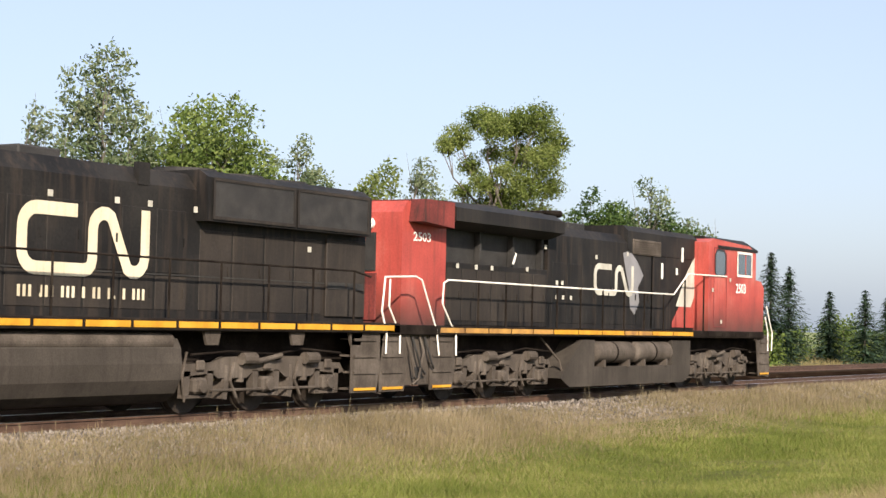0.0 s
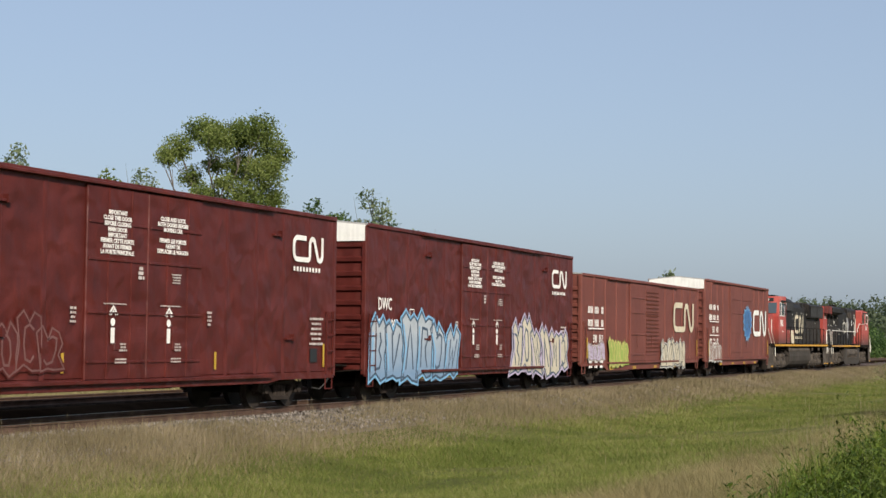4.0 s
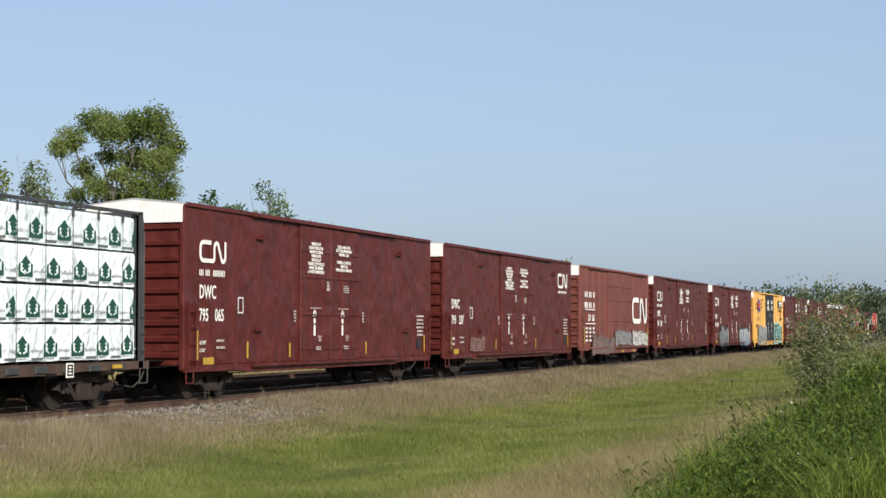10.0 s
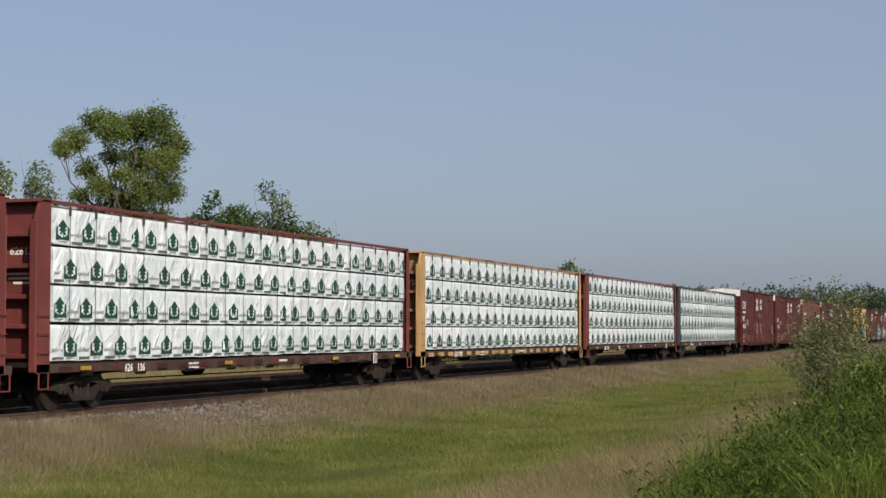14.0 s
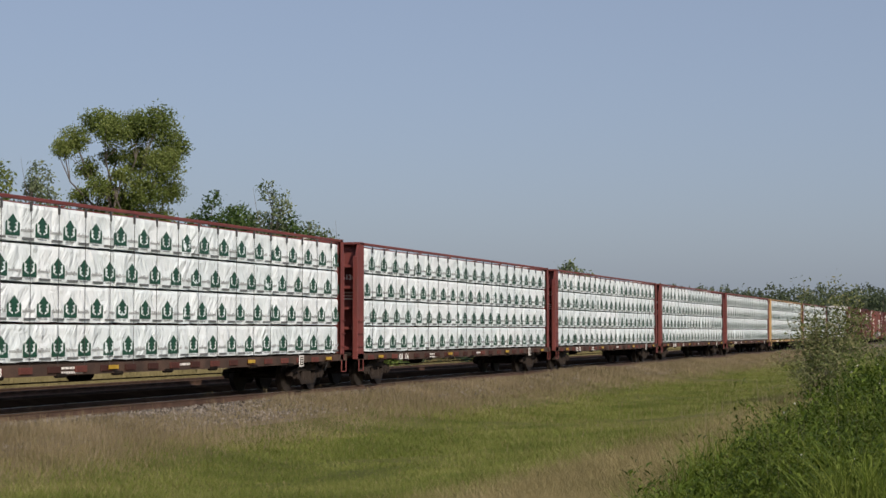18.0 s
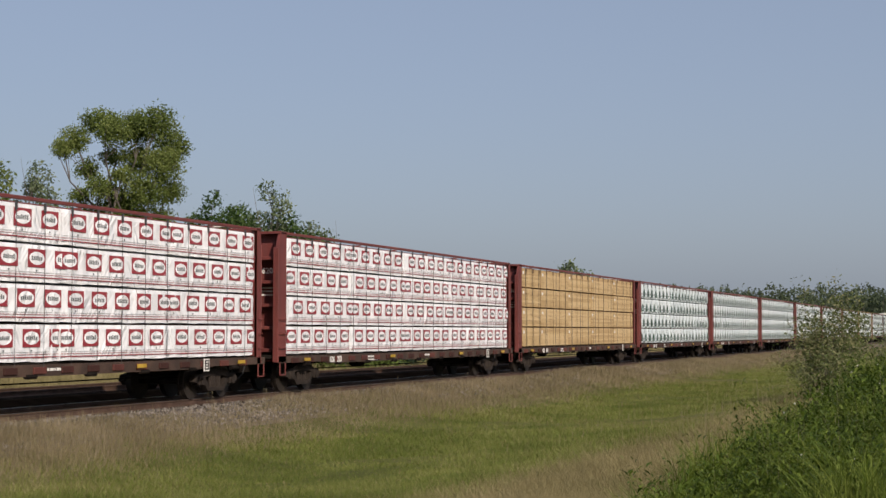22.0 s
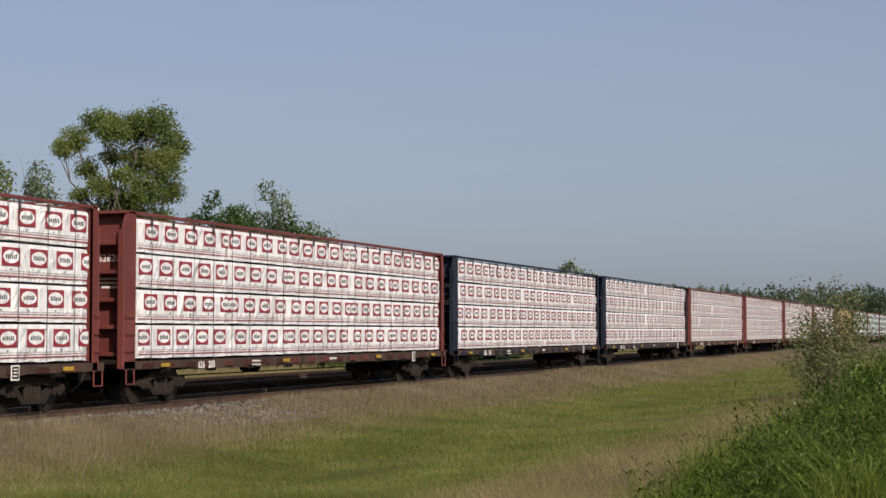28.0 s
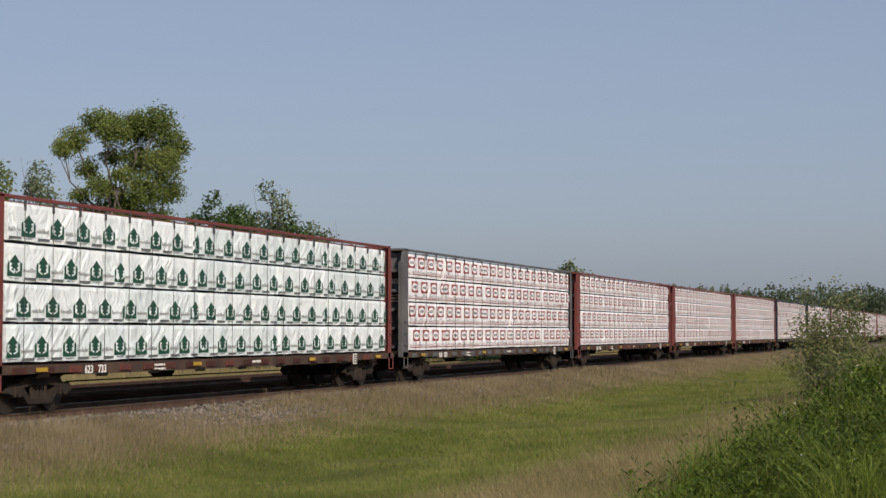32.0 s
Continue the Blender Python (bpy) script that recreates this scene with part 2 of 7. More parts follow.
def wrap_mat(name, colours, folds=0.75):
    """Woven plastic wrap: faint soiling, slack folds that fan out on the slant, some packs tighter than others."""
    m = ramp_mat(name, colours, 0.36, 0, 0.9, 6, 0, rand=0.3)
    n, l = m.node_tree.nodes, m.node_tree.links
    bs = n["Principled BSDF"]
    tc, oi = n.new("ShaderNodeTexCoord"), n.new("ShaderNodeObjectInfo")
    far = n.new("ShaderNodeVectorMath")
    far.operation = "SCALE"
    far.inputs[0].default_value = (37.0, 11.0, 23.0)
    l.new(oi.outputs["Random"], far.inputs["Scale"])
    where = n.new("ShaderNodeVectorMath")
    l.new(tc.outputs["Object"], where.inputs[0]), l.new(far.outputs[0], where.inputs[1])
    soft = n.new("ShaderNodeTexNoise")
    soft.inputs["Scale"].default_value, soft.inputs["Detail"].default_value = 1.1, 2
    l.new(where.outputs[0], soft.inputs["Vector"])
    last = None
    for turn, stretch, lo, hi in ((38, (6.5, 1, 0.9), 0.46, 0.62), (-30, (8.0, 1, 1.1), 0.54, 0.40), (4, (2.2, 1, 0.7), 0.3, 0.5)):
        mp = n.new("ShaderNodeMapping")
        mp.vector_type = "TEXTURE"
        mp.inputs["Rotation"].default_value = (0, radians(turn), 0)
        mp.inputs["Scale"].default_value = tuple(1 / v for v in stretch)
        l.new(where.outputs[0], mp.inputs[0])
        crease = n.new("ShaderNodeTexNoise")
        crease.inputs["Scale"].default_value, crease.inputs["Detail"].default_value, crease.inputs["Distortion"].default_value = 1.0, 2.5, 0.6
        l.new(mp.outputs[0], crease.inputs["Vector"])
        mask = n.new("ShaderNodeMapRange")
        mask.inputs[1].default_value, mask.inputs[2].default_value = lo, hi
        l.new(soft.outputs[0], mask.inputs[0])
        hgt = n.new("ShaderNodeMath")
        hgt.operation = "MULTIPLY"
        l.new(crease.outputs[0], hgt.inputs[0]), l.new(mask.outputs[0], hgt.inputs[1])
        bp = n.new("ShaderNodeBump")
        bp.inputs["Strength"].default_value, bp.inputs["Distance"].default_value = folds, 0.09
        l.new(hgt.outputs[0], bp.inputs["Height"])
        if last:
            l.new(last.outputs[0], bp.inputs["Normal"])
        last = bp
    l.new(last.outputs[0], bs.inputs["Normal"])
    return m


M_WRAP = wrap_mat("lumber_wrap_cool", ((0.61, 0.69, 0.705), (0.69, 0.765, 0.78), (0.76, 0.815, 0.83)), 1.0)
M_WRAP_B = wrap_mat("lumber_wrap_warm", ((0.73, 0.74, 0.755), (0.80, 0.81, 0.825), (0.84, 0.85, 0.86)), 1.0)
M_SILL = ramp_mat("sill_rust_grime", ((0.028, 0.016, 0.011), (0.050, 0.028, 0.019), (0.085, 0.048, 0.032)), 0.8, 0, 1.5, 25, 0.3)
M_POCKET = ramp_mat("stake_pocket_rust", ((0.045, 0.017, 0.013), (0.085, 0.028, 0.022), (0.13, 0.042, 0.033)), 0.75, 0, 1.5, 25, 0.2, rand=0.6, spec=0.25)
# Brown bed of the second track, darkened further to hold the train's shade.
M_FAR_BED_SHADE = ramp_mat("brown_bed_train_shade", ((0.014, 0.0092, 0.0060), (0.027, 0.0178, 0.0118), (0.050, 0.034, 0.023)), 0.95, 0, 0.8, 22, 1.0, spec=0.0)
M_GREEN_INK = ramp_mat("green_print", ((0.006, 0.050, 0.030), (0.011, 0.070, 0.042)), 0.4, 0, 4, 40)
M_RED_INK = ramp_mat("red_print", ((0.25, 0.026, 0.034), (0.33, 0.036, 0.046)), 0.4, 0, 4, 40)
M_GREY_INK = ramp_mat("grey_print", ((0.08, 0.09, 0.09), (0.14, 0.15, 0.15)), 0.5, 0, 4, 40)
M_PALE_INK = ramp_mat("pale_grey_print", ((0.26, 0.28, 0.28), (0.36, 0.38, 0.38)), 0.5, 0, 4, 40)
M_STRAP = ramp_mat("dark_strap", ((0.02, 0.02, 0.02), (0.05, 0.05, 0.05)), 0.5, 0, 4, 40)
M_LUMBER = ramp_mat("raw_lumber", ((0.41, 0.272, 0.125), (0.50, 0.345, 0.170), (0.58, 0.42, 0.225)), 0.75, 0, 1.5, 30, 0.3, rand=0.42)


def grain(m, dark, amount):
    """Long dark dashes along the boards."""
    n, l = m.node_tree.nodes, m.node_tree.links
    tc, mp, ns, rg, mx = n.new("ShaderNodeTexCoord"), n.new("ShaderNodeMapping"), n.new("ShaderNodeTexNoise"), n.new("ShaderNodeMapRange"), n.new("ShaderNodeMix")
    oi, off = n.new("ShaderNodeObjectInfo"), n.new("ShaderNodeVectorMath")
    off.operation = "SCALE"
    off.inputs[0].default_value = (31.0, 0.0, 17.0)
    l.new(oi.outputs["Random"], off.inputs["Scale"]), l.new(off.outputs[0], mp.inputs["Location"])
    bs = n["Principled BSDF"]
    mx.data_type = "RGBA"
    mp.inputs["Scale"].default_value = (0.9, 1, 16)
    ns.inputs["Scale"].default_value, ns.inputs["Detail"].default_value = 1.0, 4
    rg.inputs[1].default_value, rg.inputs[2].default_value, rg.inputs[4].default_value = 0.57, 0.70, amount
    mx.inputs[7].default_value = (*dark, 1)
    l.new(tc.outputs["Object"], mp.inputs[0]), l.new(mp.outputs[0], ns.inputs["Vector"]), l.new(ns.outputs[0], rg.inputs[0]), l.new(rg.outputs[0], mx.inputs[0])
    l.new(bs.inputs["Base Color"].links[0].from_socket, mx.inputs[6]), l.new(mx.outputs[2], bs.inputs["Base Color"])


grain(M_LUMBER, (0.17, 0.095, 0.04), 0.75)
M_CABLE_RUST = ramp_mat("rusty_cable", ((0.11, 0.066, 0.034), (0.18, 0.11, 0.06)), 0.7, 0, 4, 40)
M_LUMBER_GAP = ramp_mat("lumber_sticker", ((0.24, 0.145, 0.06), (0.34, 0.215, 0.10)), 0.8, 0, 3, 30)
M_FIELD = ramp_mat("field_pale_green", ((0.11, 0.15, 0.045), (0.16, 0.19, 0.065), (0.21, 0.22, 0.09)), 0.95, 0, 0.02, 2, 0.3)


def flat_glass():
    m = bpy.data.materials.new("cab_glass")
    m.use_nodes = True
    b = m.node_tree.nodes["Principled BSDF"]
    b.inputs["Base Color"].default_value = (0.05, 0.07, 0.08, 1)
    b.inputs["Roughness"].default_value, b.inputs["Coat Weight"].default_value = 0.06, 1.0
    return m


M_GLASS = flat_glass()
PAINTS = {}


def paint(name, c, rough=0.55):
    if name not in PAINTS:
        PAINTS[name] = ramp_mat(name, (tuple(v * 0.82 for v in c), c, tuple(min(0.85, v * 1.12 + 0.01) for v in c)), rough, 0, 2.5, 40)
    return PAINTS[name]


# ---------------------------------------------------------------- mesh tools
class Shape:
    """Collects corners and faces for one mesh."""

    def __init__(self):
        self.v, self.f = [], []

    def add(self, vs, fs):
        k = len(self.v)
        self.v += [tuple(p) for p in vs]
        self.f += [tuple(i + k for i in f) for f in fs]
        return self

    def box(self, x0, x1, y0, y1, z0, z1, c=0.0):
        if c <= 0:
            return self.add([(x, y, z) for z in (z0, z1) for y in (y0, y1) for x in (x0, x1)],
                            [(0, 2, 3, 1), (4, 5, 7, 6), (0, 1, 5, 4), (2, 6, 7, 3), (0, 4, 6, 2), (1, 3, 7, 5)])
        vs, ix = [], {}
        lo, hi = (x0, y0, z0), (x1, y1, z1)
        for sx in (0, 1):
            for sy in (0, 1):
                for sz in (0, 1):
                    s = (sx, sy, sz)
                    for a in range(3):
                        p = [0, 0, 0]
                        for b in range(3):
                            e = hi[b] if s[b] else lo[b]
                            p[b] = e if b == a else e + (-c if s[b] else c)
                        ix[(s, a)] = len(vs)
                        vs.append(p)
        fs = []
        for a in range(3):
            b, d = (a + 1) % 3, (a + 2) % 3
            for e in (0, 1):
                ring = []
                for p, q in ((0, 0), (1, 0), (1, 1), (0, 1)):
                    s = [0, 0, 0]
                    s[a], s[b], s[d] = e, p, q
                    ring.append(ix[(tuple(s), a)])
                fs.append(tuple(ring if e else ring[::-1]))
            for p in (0, 1):
                for q in (0, 1):
                    s0, s1 = [0, 0, 0], [0, 0, 0]
                    s0[b], s0[d], s1[b], s1[d] = p, q, p, q
                    s1[a] = 1
                    s0, s1 = tuple(s0), tuple(s1)
                    r = (ix[(s0, b)], ix[(s1, b)], ix[(s1, d)], ix[(s0, d)])
                    fs.append(r if p != q else r[::-1])
        for s in [(i, j, k) for i in (0, 1) for j in (0, 1) for k in (0, 1)]:
            r = (ix[(s, 0)], ix[(s, 1)], ix[(s, 2)])
            fs.append(r if sum(s) % 2 else r[::-1])
        return self.add(vs, fs)

    def tube(self, p0, p1, r0, r1=None, n=8, caps=True):
        r1 = r0 if r1 is None else r1
        p0, p1 = Vector(p0), Vector(p1)
        d = (p1 - p0).normalized()
        a = d.orthogonal().normalized()
        b = d.cross(a)
        vs = []
        for p, r in ((p0, r0), (p1, r1)):
            for i in range(n):
                t = 2 * math.pi * i / n
                vs.append(p + (a * math.cos(t) + b * math.sin(t)) * r)
        fs = [(i, (i + 1) % n, n + (i + 1) % n, n + i) for i in range(n)]
        if caps:
            fs += [tuple(range(n))[::-1], tuple(range(n, 2 * n))]
        return self.add(vs, fs)

    def pipe(self, pts, r, n=6):
        for a, b in zip(pts, pts[1:]):
            self.tube(a, b, r, r, n)
        return self

    def slab(self, pts, axis, a, b):
        """A flat outline pushed from a to b along an axis (0 x, 1 y, 2 z)."""
        n = len(pts)
        vs = []
        for e in (a, b):
            for p, q in pts:
                vs.append((e, p, q) if axis == 0 else (p, e, q) if axis == 1 else (p, q, e))
        fs = [tuple(range(n))[::-1], tuple(range(n, 2 * n))]
        fs += [(i, (i + 1) % n, n + (i + 1) % n, n + i) for i in range(n)]
        return self.add(vs, fs)

    def mesh(self, name, smooth=False):
        me = bpy.data.meshes.new(name)
        me.from_pydata(self.v, [], self.f)
        bm = bmesh.new()
        bm.from_mesh(me)
        bmesh.ops.recalc_face_normals(bm, faces=bm.faces)
        bm.to_mesh(me)
        bm.free()
        if smooth:
            me.polygons.foreach_set("use_smooth", [True] * len(me.polygons))
        me.update()
        return me


def part(name, shape, material, parent, label="", at=None, smooth=False):
    me = shape if isinstance(shape, bpy.types.Mesh) else shape.mesh(name, smooth)
    if not me.materials:
        me.materials.append(material)
    ob = new(name, me)
    ob.parent = parent
    if at is not None:
        ob.matrix_basis = at
    if label:
        tagged(ob, label)
    return ob


def thing(name, label, category, group="", kind="", at=None):
    ob = new(name)
    ob.empty_display_size = 0.3
    if at is not None:
        ob.matrix_basis = at
    return tagged(ob, label, category, group, kind)


def lettering(text, size, x, z, y, material, parent, name="lettering", label="", squeeze=1.0, bold=0.0):
    """Words in the built-in font, flat on a face that looks to -y; x, z: the left end of the base line."""
    cu = bpy.data.curves.new(name, "FONT")
    cu.body, cu.size, cu.extrude, cu.resolution_u = text, size, 0.002, 2
    cu.offset = bold
    tmp = new("tmp", cu)
    bpy.context.view_layer.update()
    me = bpy.data.meshes.new_from_object(tmp.evaluated_get(bpy.context.evaluated_depsgraph_get()))
    bpy.data.objects.remove(tmp)
    bpy.data.curves.remove(cu)
    me.transform(Matrix.Translation((x, y, z)) @ Matrix.Rotation(radians(90), 4, "X") @ Matrix.Diagonal((squeeze, 1, 1, 1)))
    me.materials.append(material)
    ob = new(name, me)
    ob.parent = parent
    return tagged(ob, label) if label else ob


def bars(x, z, y, w, rows, h, gap, material, parent, name="small_lettering", seed=1):
    """Lines of writing too small to read, as bars."""
    rnd = random.Random(seed)
    s = Shape()
    for i in range(rows):
        z1 = z - i * (h + gap)
        w1 = w * (rnd.uniform(0.6, 1.0) if rows > 2 else 1.0)
        a = x + (w - w1) * 0.5
        end = a + w1
        while a < end - 0.02:
            b = min(end, a + rnd.uniform(0.5, 2.2) * h * 1.6)
            s.box(a, b, y - 0.003, y, z1 - h, z1)
            a = b + h * 0.5
    return part(name, s, material, parent)


def strokes(x, z, y, w, h, n, material, parent, name="painted_lettering", skip=()):
    """A painted word as n plain bars."""
    s = Shape()
    p = w / n
    for i in range(n):
        if i not in skip:
            s.box(x + i * p, x + i * p + p * 0.50, y - 0.006, y, z, z + h * 0.8)
    return part(name, s, material, parent)


def band(pts, w, y, closed=False):
    """A strip of width w along a line of (x, z) points on a face that looks to -y."""
    s = Shape()
    n = len(pts)
    L, R = [], []
    for i, p in enumerate(pts):
        a = pts[(i - 1) % n] if closed or i else p
        b = pts[(i + 1) % n] if closed or i < n - 1 else p
        d1 = Vector((p[0] - a[0], p[1] - a[1]))
        d2 = Vector((b[0] - p[0], b[1] - p[1]))
        d1 = d1.normalized() if d1.length > 1e-6 else d2.normalized()
        d2 = d2.normalized() if d2.length > 1e-6 else d1
        m = Vector((-d1.y - d2.y, d1.x + d2.x))
        m = m.normalized() if m.length > 1e-6 else Vector((-d1.y, d1.x))
        k = w / 2 / max(0.5, m.dot(Vector((-d1.y, d1.x))))
        L.append((p[0] + m.x * k, y, p[1] + m.y * k))
        R.append((p[0] - m.x * k, y, p[1] - m.y * k))
    s.v = L + R + [(p[0], y + 0.004, p[2]) for p in L] + [(p[0], y + 0.004, p[2]) for p in R]
    for i in range(n if closed else n - 1):
        j = (i + 1) % n
        s.f += [(i, j, n + j, n + i), (3 * n + i, 3 * n + j, 2 * n + j, 2 * n + i), (i, 2 * n + i, 2 * n + j, j), (n + j, 3 * n + j, 3 * n + i, n + i)]
    if not closed:
        s.f += [(0, n, 3 * n, 2 * n), (n - 1, 3 * n - 1, 4 * n - 1, 2 * n - 1)]
    return s


def arc(cx, cz, r, a0, a1, n=5):
    return [(cx + r * math.cos(radians(a0 + (a1 - a0) * i / n)), cz + r * math.sin(radians(a0 + (a1 - a0) * i / n))) for i in range(n + 1)]


def emblem(x, z, y, w, h, material, parent):
    """The railway's emblem as one winding strip: x, z its lower left corner."""
    t = h * 0.185
    r = h * 0.26
    xm = x + w * 0.55
    pts = [(x + w * 0.43, z + h - t / 2)]
    pts += arc(x + t / 2 + r, z + h - t / 2 - r, r, 90, 180)
    pts += arc(x + t / 2 + r, z + t / 2 + r, r, 180, 270)
    pts += arc(xm - r * 0.6, z + t / 2 + r * 0.6, r * 0.6, 270, 360, 3)
    pts += arc(xm + w * 0.085, z + h - t / 2 - w * 0.085, w * 0.085, 180, 50, 5)
    pts += arc(x + w - t / 2 - w * 0.085, z + t / 2 + w * 0.085, w * 0.085, 230, 360, 5)
    pts += [(x + w - t / 2, z + h)]
    return part("emblem", band(pts, t, y), material, parent, "winding painted emblem")


# ---------------------------------------------------------------- ground
PROFILE = [(-900, 0.3), (-60, 0.25), (-24, 0.22), (-19.5, 0.12), (-17.5, -0.08), (-14, -0.50), (-11, -0.86), (-8, -0.98), (-5.2, -0.92),
           (-3.9, -0.74), (-2.7, -0.40), (-1.75, -0.17), (1.75, -0.17), (2.6, -0.42), (5.0, -0.42), (5.75, -0.20), (9.25, -0.20), (11.2, -0.72),
           (14, -0.80), (20, -0.55), (60, -0.45), (3500, -0.45)]


def level(x, y):
    """The height of the ground."""
    for (a, p), (b, q) in zip(PROFILE, PROFILE[1:]):
        if y <= b:
            k = max(0.0, (y - a) / (b - a))
            z = p + (q - p) * k
            break
    else:
        z = PROFILE[-1][1]
    if -17.5 < y < -4 or y > 13:
        z += 0.10 * noise.noise((x * 0.12, y * 0.2, 0)) + 0.05 * noise.noise((x * 0.5, y * 0.6, 3))
    return z


def build_ground():
    xs = [-900, -300, -120, -60, -30] + [-20 + 1.0 * i for i in range(120)] + [100 + 5 * i for i in range(40)] + [320, 400, 550, 800, 1200, 2000, 3500]
    ys = [-900, -300, -100, -60, -40, -30] + [-24 + 0.5 * i for i in range(40)] + [-3.9, -3.3, -2.7, -2.2, -1.75, 0, 1.75, 2.6, 3.8, 5.0, 5.75, 7.5, 9.25, 10.2, 11.2, 12.5, 14, 17,
          20, 26, 34, 45, 60, 90, 140, 220, 400, 800, 1800, 3500]
    s = Shape()
    s.v = [(x, y, level(x, y)) for y in ys for x in xs]
    n = len(xs)
    s.f = [(j * n + i, j * n + i + 1, (j + 1) * n + i + 1, (j + 1) * n + i) for j in range(len(ys) - 1) for i in range(n - 1)]
    me = bpy.data.meshes.new("ground")
    me.from_pydata(s.v, [], s.f)
    me.materials.append(M_SOIL), me.materials.append(M_BALLAST), me.materials.append(M_FAR_BED_SHADE), me.materials.append(M_BED_SHADE), me.materials.append(M_FIELD)
    me.polygons.foreach_set("use_smooth", [True] * len(me.polygons))
    for p in me.polygons:
        if p.center.x > 200 and p.center.y > 17:
            p.material_index = 4
        # Past y = -1 the bed takes the two colours with the shade painted in.
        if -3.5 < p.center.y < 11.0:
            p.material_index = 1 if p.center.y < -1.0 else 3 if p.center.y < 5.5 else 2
    return tagged(new("ground", me), "grassy railway ground with a shallow ditch and grey ballast bed", "ground", kind="structure")


build_ground()


def many(name, v, quads, tris, material, label, category):
    """One big mesh of loose pieces from arrays."""
    me = bpy.data.meshes.new(name)
    nq, nt = len(quads), len(tris)
    me.vertices.add(len(v))
    me.vertices.foreach_set("co", np.asarray(v, dtype=np.float32).ravel())
    loops = np.concatenate([np.asarray(quads, dtype=np.int32).ravel(), np.asarray(tris, dtype=np.int32).ravel()])
    me.loops.add(len(loops))
    me.loops.foreach_set("vertex_index", loops)
    me.polygons.add(nq + nt)
    me.polygons.foreach_set("loop_start", np.concatenate([np.arange(nq) * 4, nq * 4 + np.arange(nt) * 3]).astype(np.int32))
    me.update(calc_edges=True)
    me.validate()
    me.materials.append(material)
    return tagged(new(name, me), label, category, kind="stuff")


def levels(x, y):
    z = np.interp(y, [p[0] for p in PROFILE], [p[1] for p in PROFILE])
    return z


def blades(name, n, zone, height, width, material, label, seed, lean=0.45, weight=None, plain=True, rise=None):
    """n blades of grass; zone gives the places; plain: one triangle each; rise: scales the height over the place."""
    rng = np.random.default_rng(seed)
    x, y = zone(rng, n)
    if weight is not None:
        keep = rng.random(len(x)) < weight(x, y)
        x, y = x[keep], y[keep]
    n = len(x)
    z = levels(x, y) - 0.04
    patch = 0.75 + 0.5 * np.sin(x * 0.31 + 1.7 * np.sin(y * 0.23)) * np.sin(y * 0.41 + x * 0.07) * 0.6
    h = height * rng.uniform(0.55, 1.25, n) * patch
    if rise is not None:
        h = h * rise(x, y)
    dist = np.hypot(x - EYE[0], y - EYE[1])
    w = width * rng.uniform(0.7, 1.3, n) * np.clip(dist / 22, 0.8, 4)
    a = rng.uniform(0, 2 * np.pi, n)
    b = rng.uniform(0, 2 * np.pi, n)
    ux, uy = np.cos(a) * w / 2, np.sin(a) * w / 2
    lx, ly = np.cos(b) * h * lean * rng.random(n), np.sin(b) * h * lean * rng.random(n)
    if plain:
        v = np.empty((n, 3, 3), dtype=np.float32)
        v[:, 0] = np.stack([x - ux, y - uy, z], 1)
        v[:, 1] = np.stack([x + ux, y + uy, z], 1)
        v[:, 2] = np.stack([x + lx, y + ly, z + h], 1)
        return many(name, v.reshape(-1, 3), np.zeros((0, 4), np.int32), np.arange(n)[:, None] * 3 + np.array([[0, 1, 2]]), material, label, "grass")
    v = np.empty((n, 5, 3), dtype=np.float32)
    v[:, 0] = np.stack([x - ux, y - uy, z], 1)
    v[:, 1] = np.stack([x + ux, y + uy, z], 1)
    v[:, 2] = np.stack([x + ux * 0.8 + lx * 0.35, y + uy * 0.8 + ly * 0.35, z + h * 0.6], 1)
    v[:, 3] = np.stack([x - ux * 0.8 + lx * 0.35, y - uy * 0.8 + ly * 0.35, z + h * 0.6], 1)
    v[:, 4] = np.stack([x + lx, y + ly, z + h], 1)
    k = np.arange(n)[:, None] * 5
    return many(name, v.reshape(-1, 3), k + np.array([[0, 1, 2, 3]]), k + np.array([[3, 2, 4]]), material, label, "grass")


def strip(x0, x1, y0, y1, near=1.3):
    """Places in a strip along the track, thinning with distance."""
    def zone(rng, n):
        u = rng.random(n)
        d0, d1 = x0 ** (1 - near), x1 ** (1 - near)
        x = (d0 + (d1 - d0) * u) ** (1 / (1 - near))
        return x, rng.uniform(y0, y1, n)
    return zone


def greenness(x, y):
    """Where the turf is green rather than dry."""
    wave = 0.5 * np.sin(x * 0.21 + 1.6 * np.sin(y * 0.45)) + 0.3 * np.sin(x * 0.53 - y * 0.37 + 1.0) + 0.2 * np.sin(x * 1.15 + y * 0.8)
    g = 0.04 + 0.90 * np.exp(-((y + 8.7) / 4.9) ** 4) + 0.30 * wave
    return np.clip(g + 0.10 * np.clip((30 - x) / 10, 0, 1), 0.05, 0.88)


def fringe(x, y):
    """Grass thinning out over the ballast shoulder, and growing right up it further along."""
    edge = -1.70 + 0.34 * np.sin(x * 0.35 + np.sin(x * 0.13) * 2) * np.clip(x / 40, 0.3, 1) + 0.024 * np.clip(x - 28, 0, 40)
    return np.clip((edge - y) / 0.8, 0.0, 1.0) ** 0.8


def clumps(x, y):
    lump = np.sin(x * 1.3 + 1.3 * np.sin(y * 2.1)) * np.sin(y * 1.9 + x * 0.4)
    return np.clip(0.50 + 0.024 * (x - 12) + 0.46 * lump + 0.16 * np.sin(x * 5 + y * 4), 0.20, 1.2)


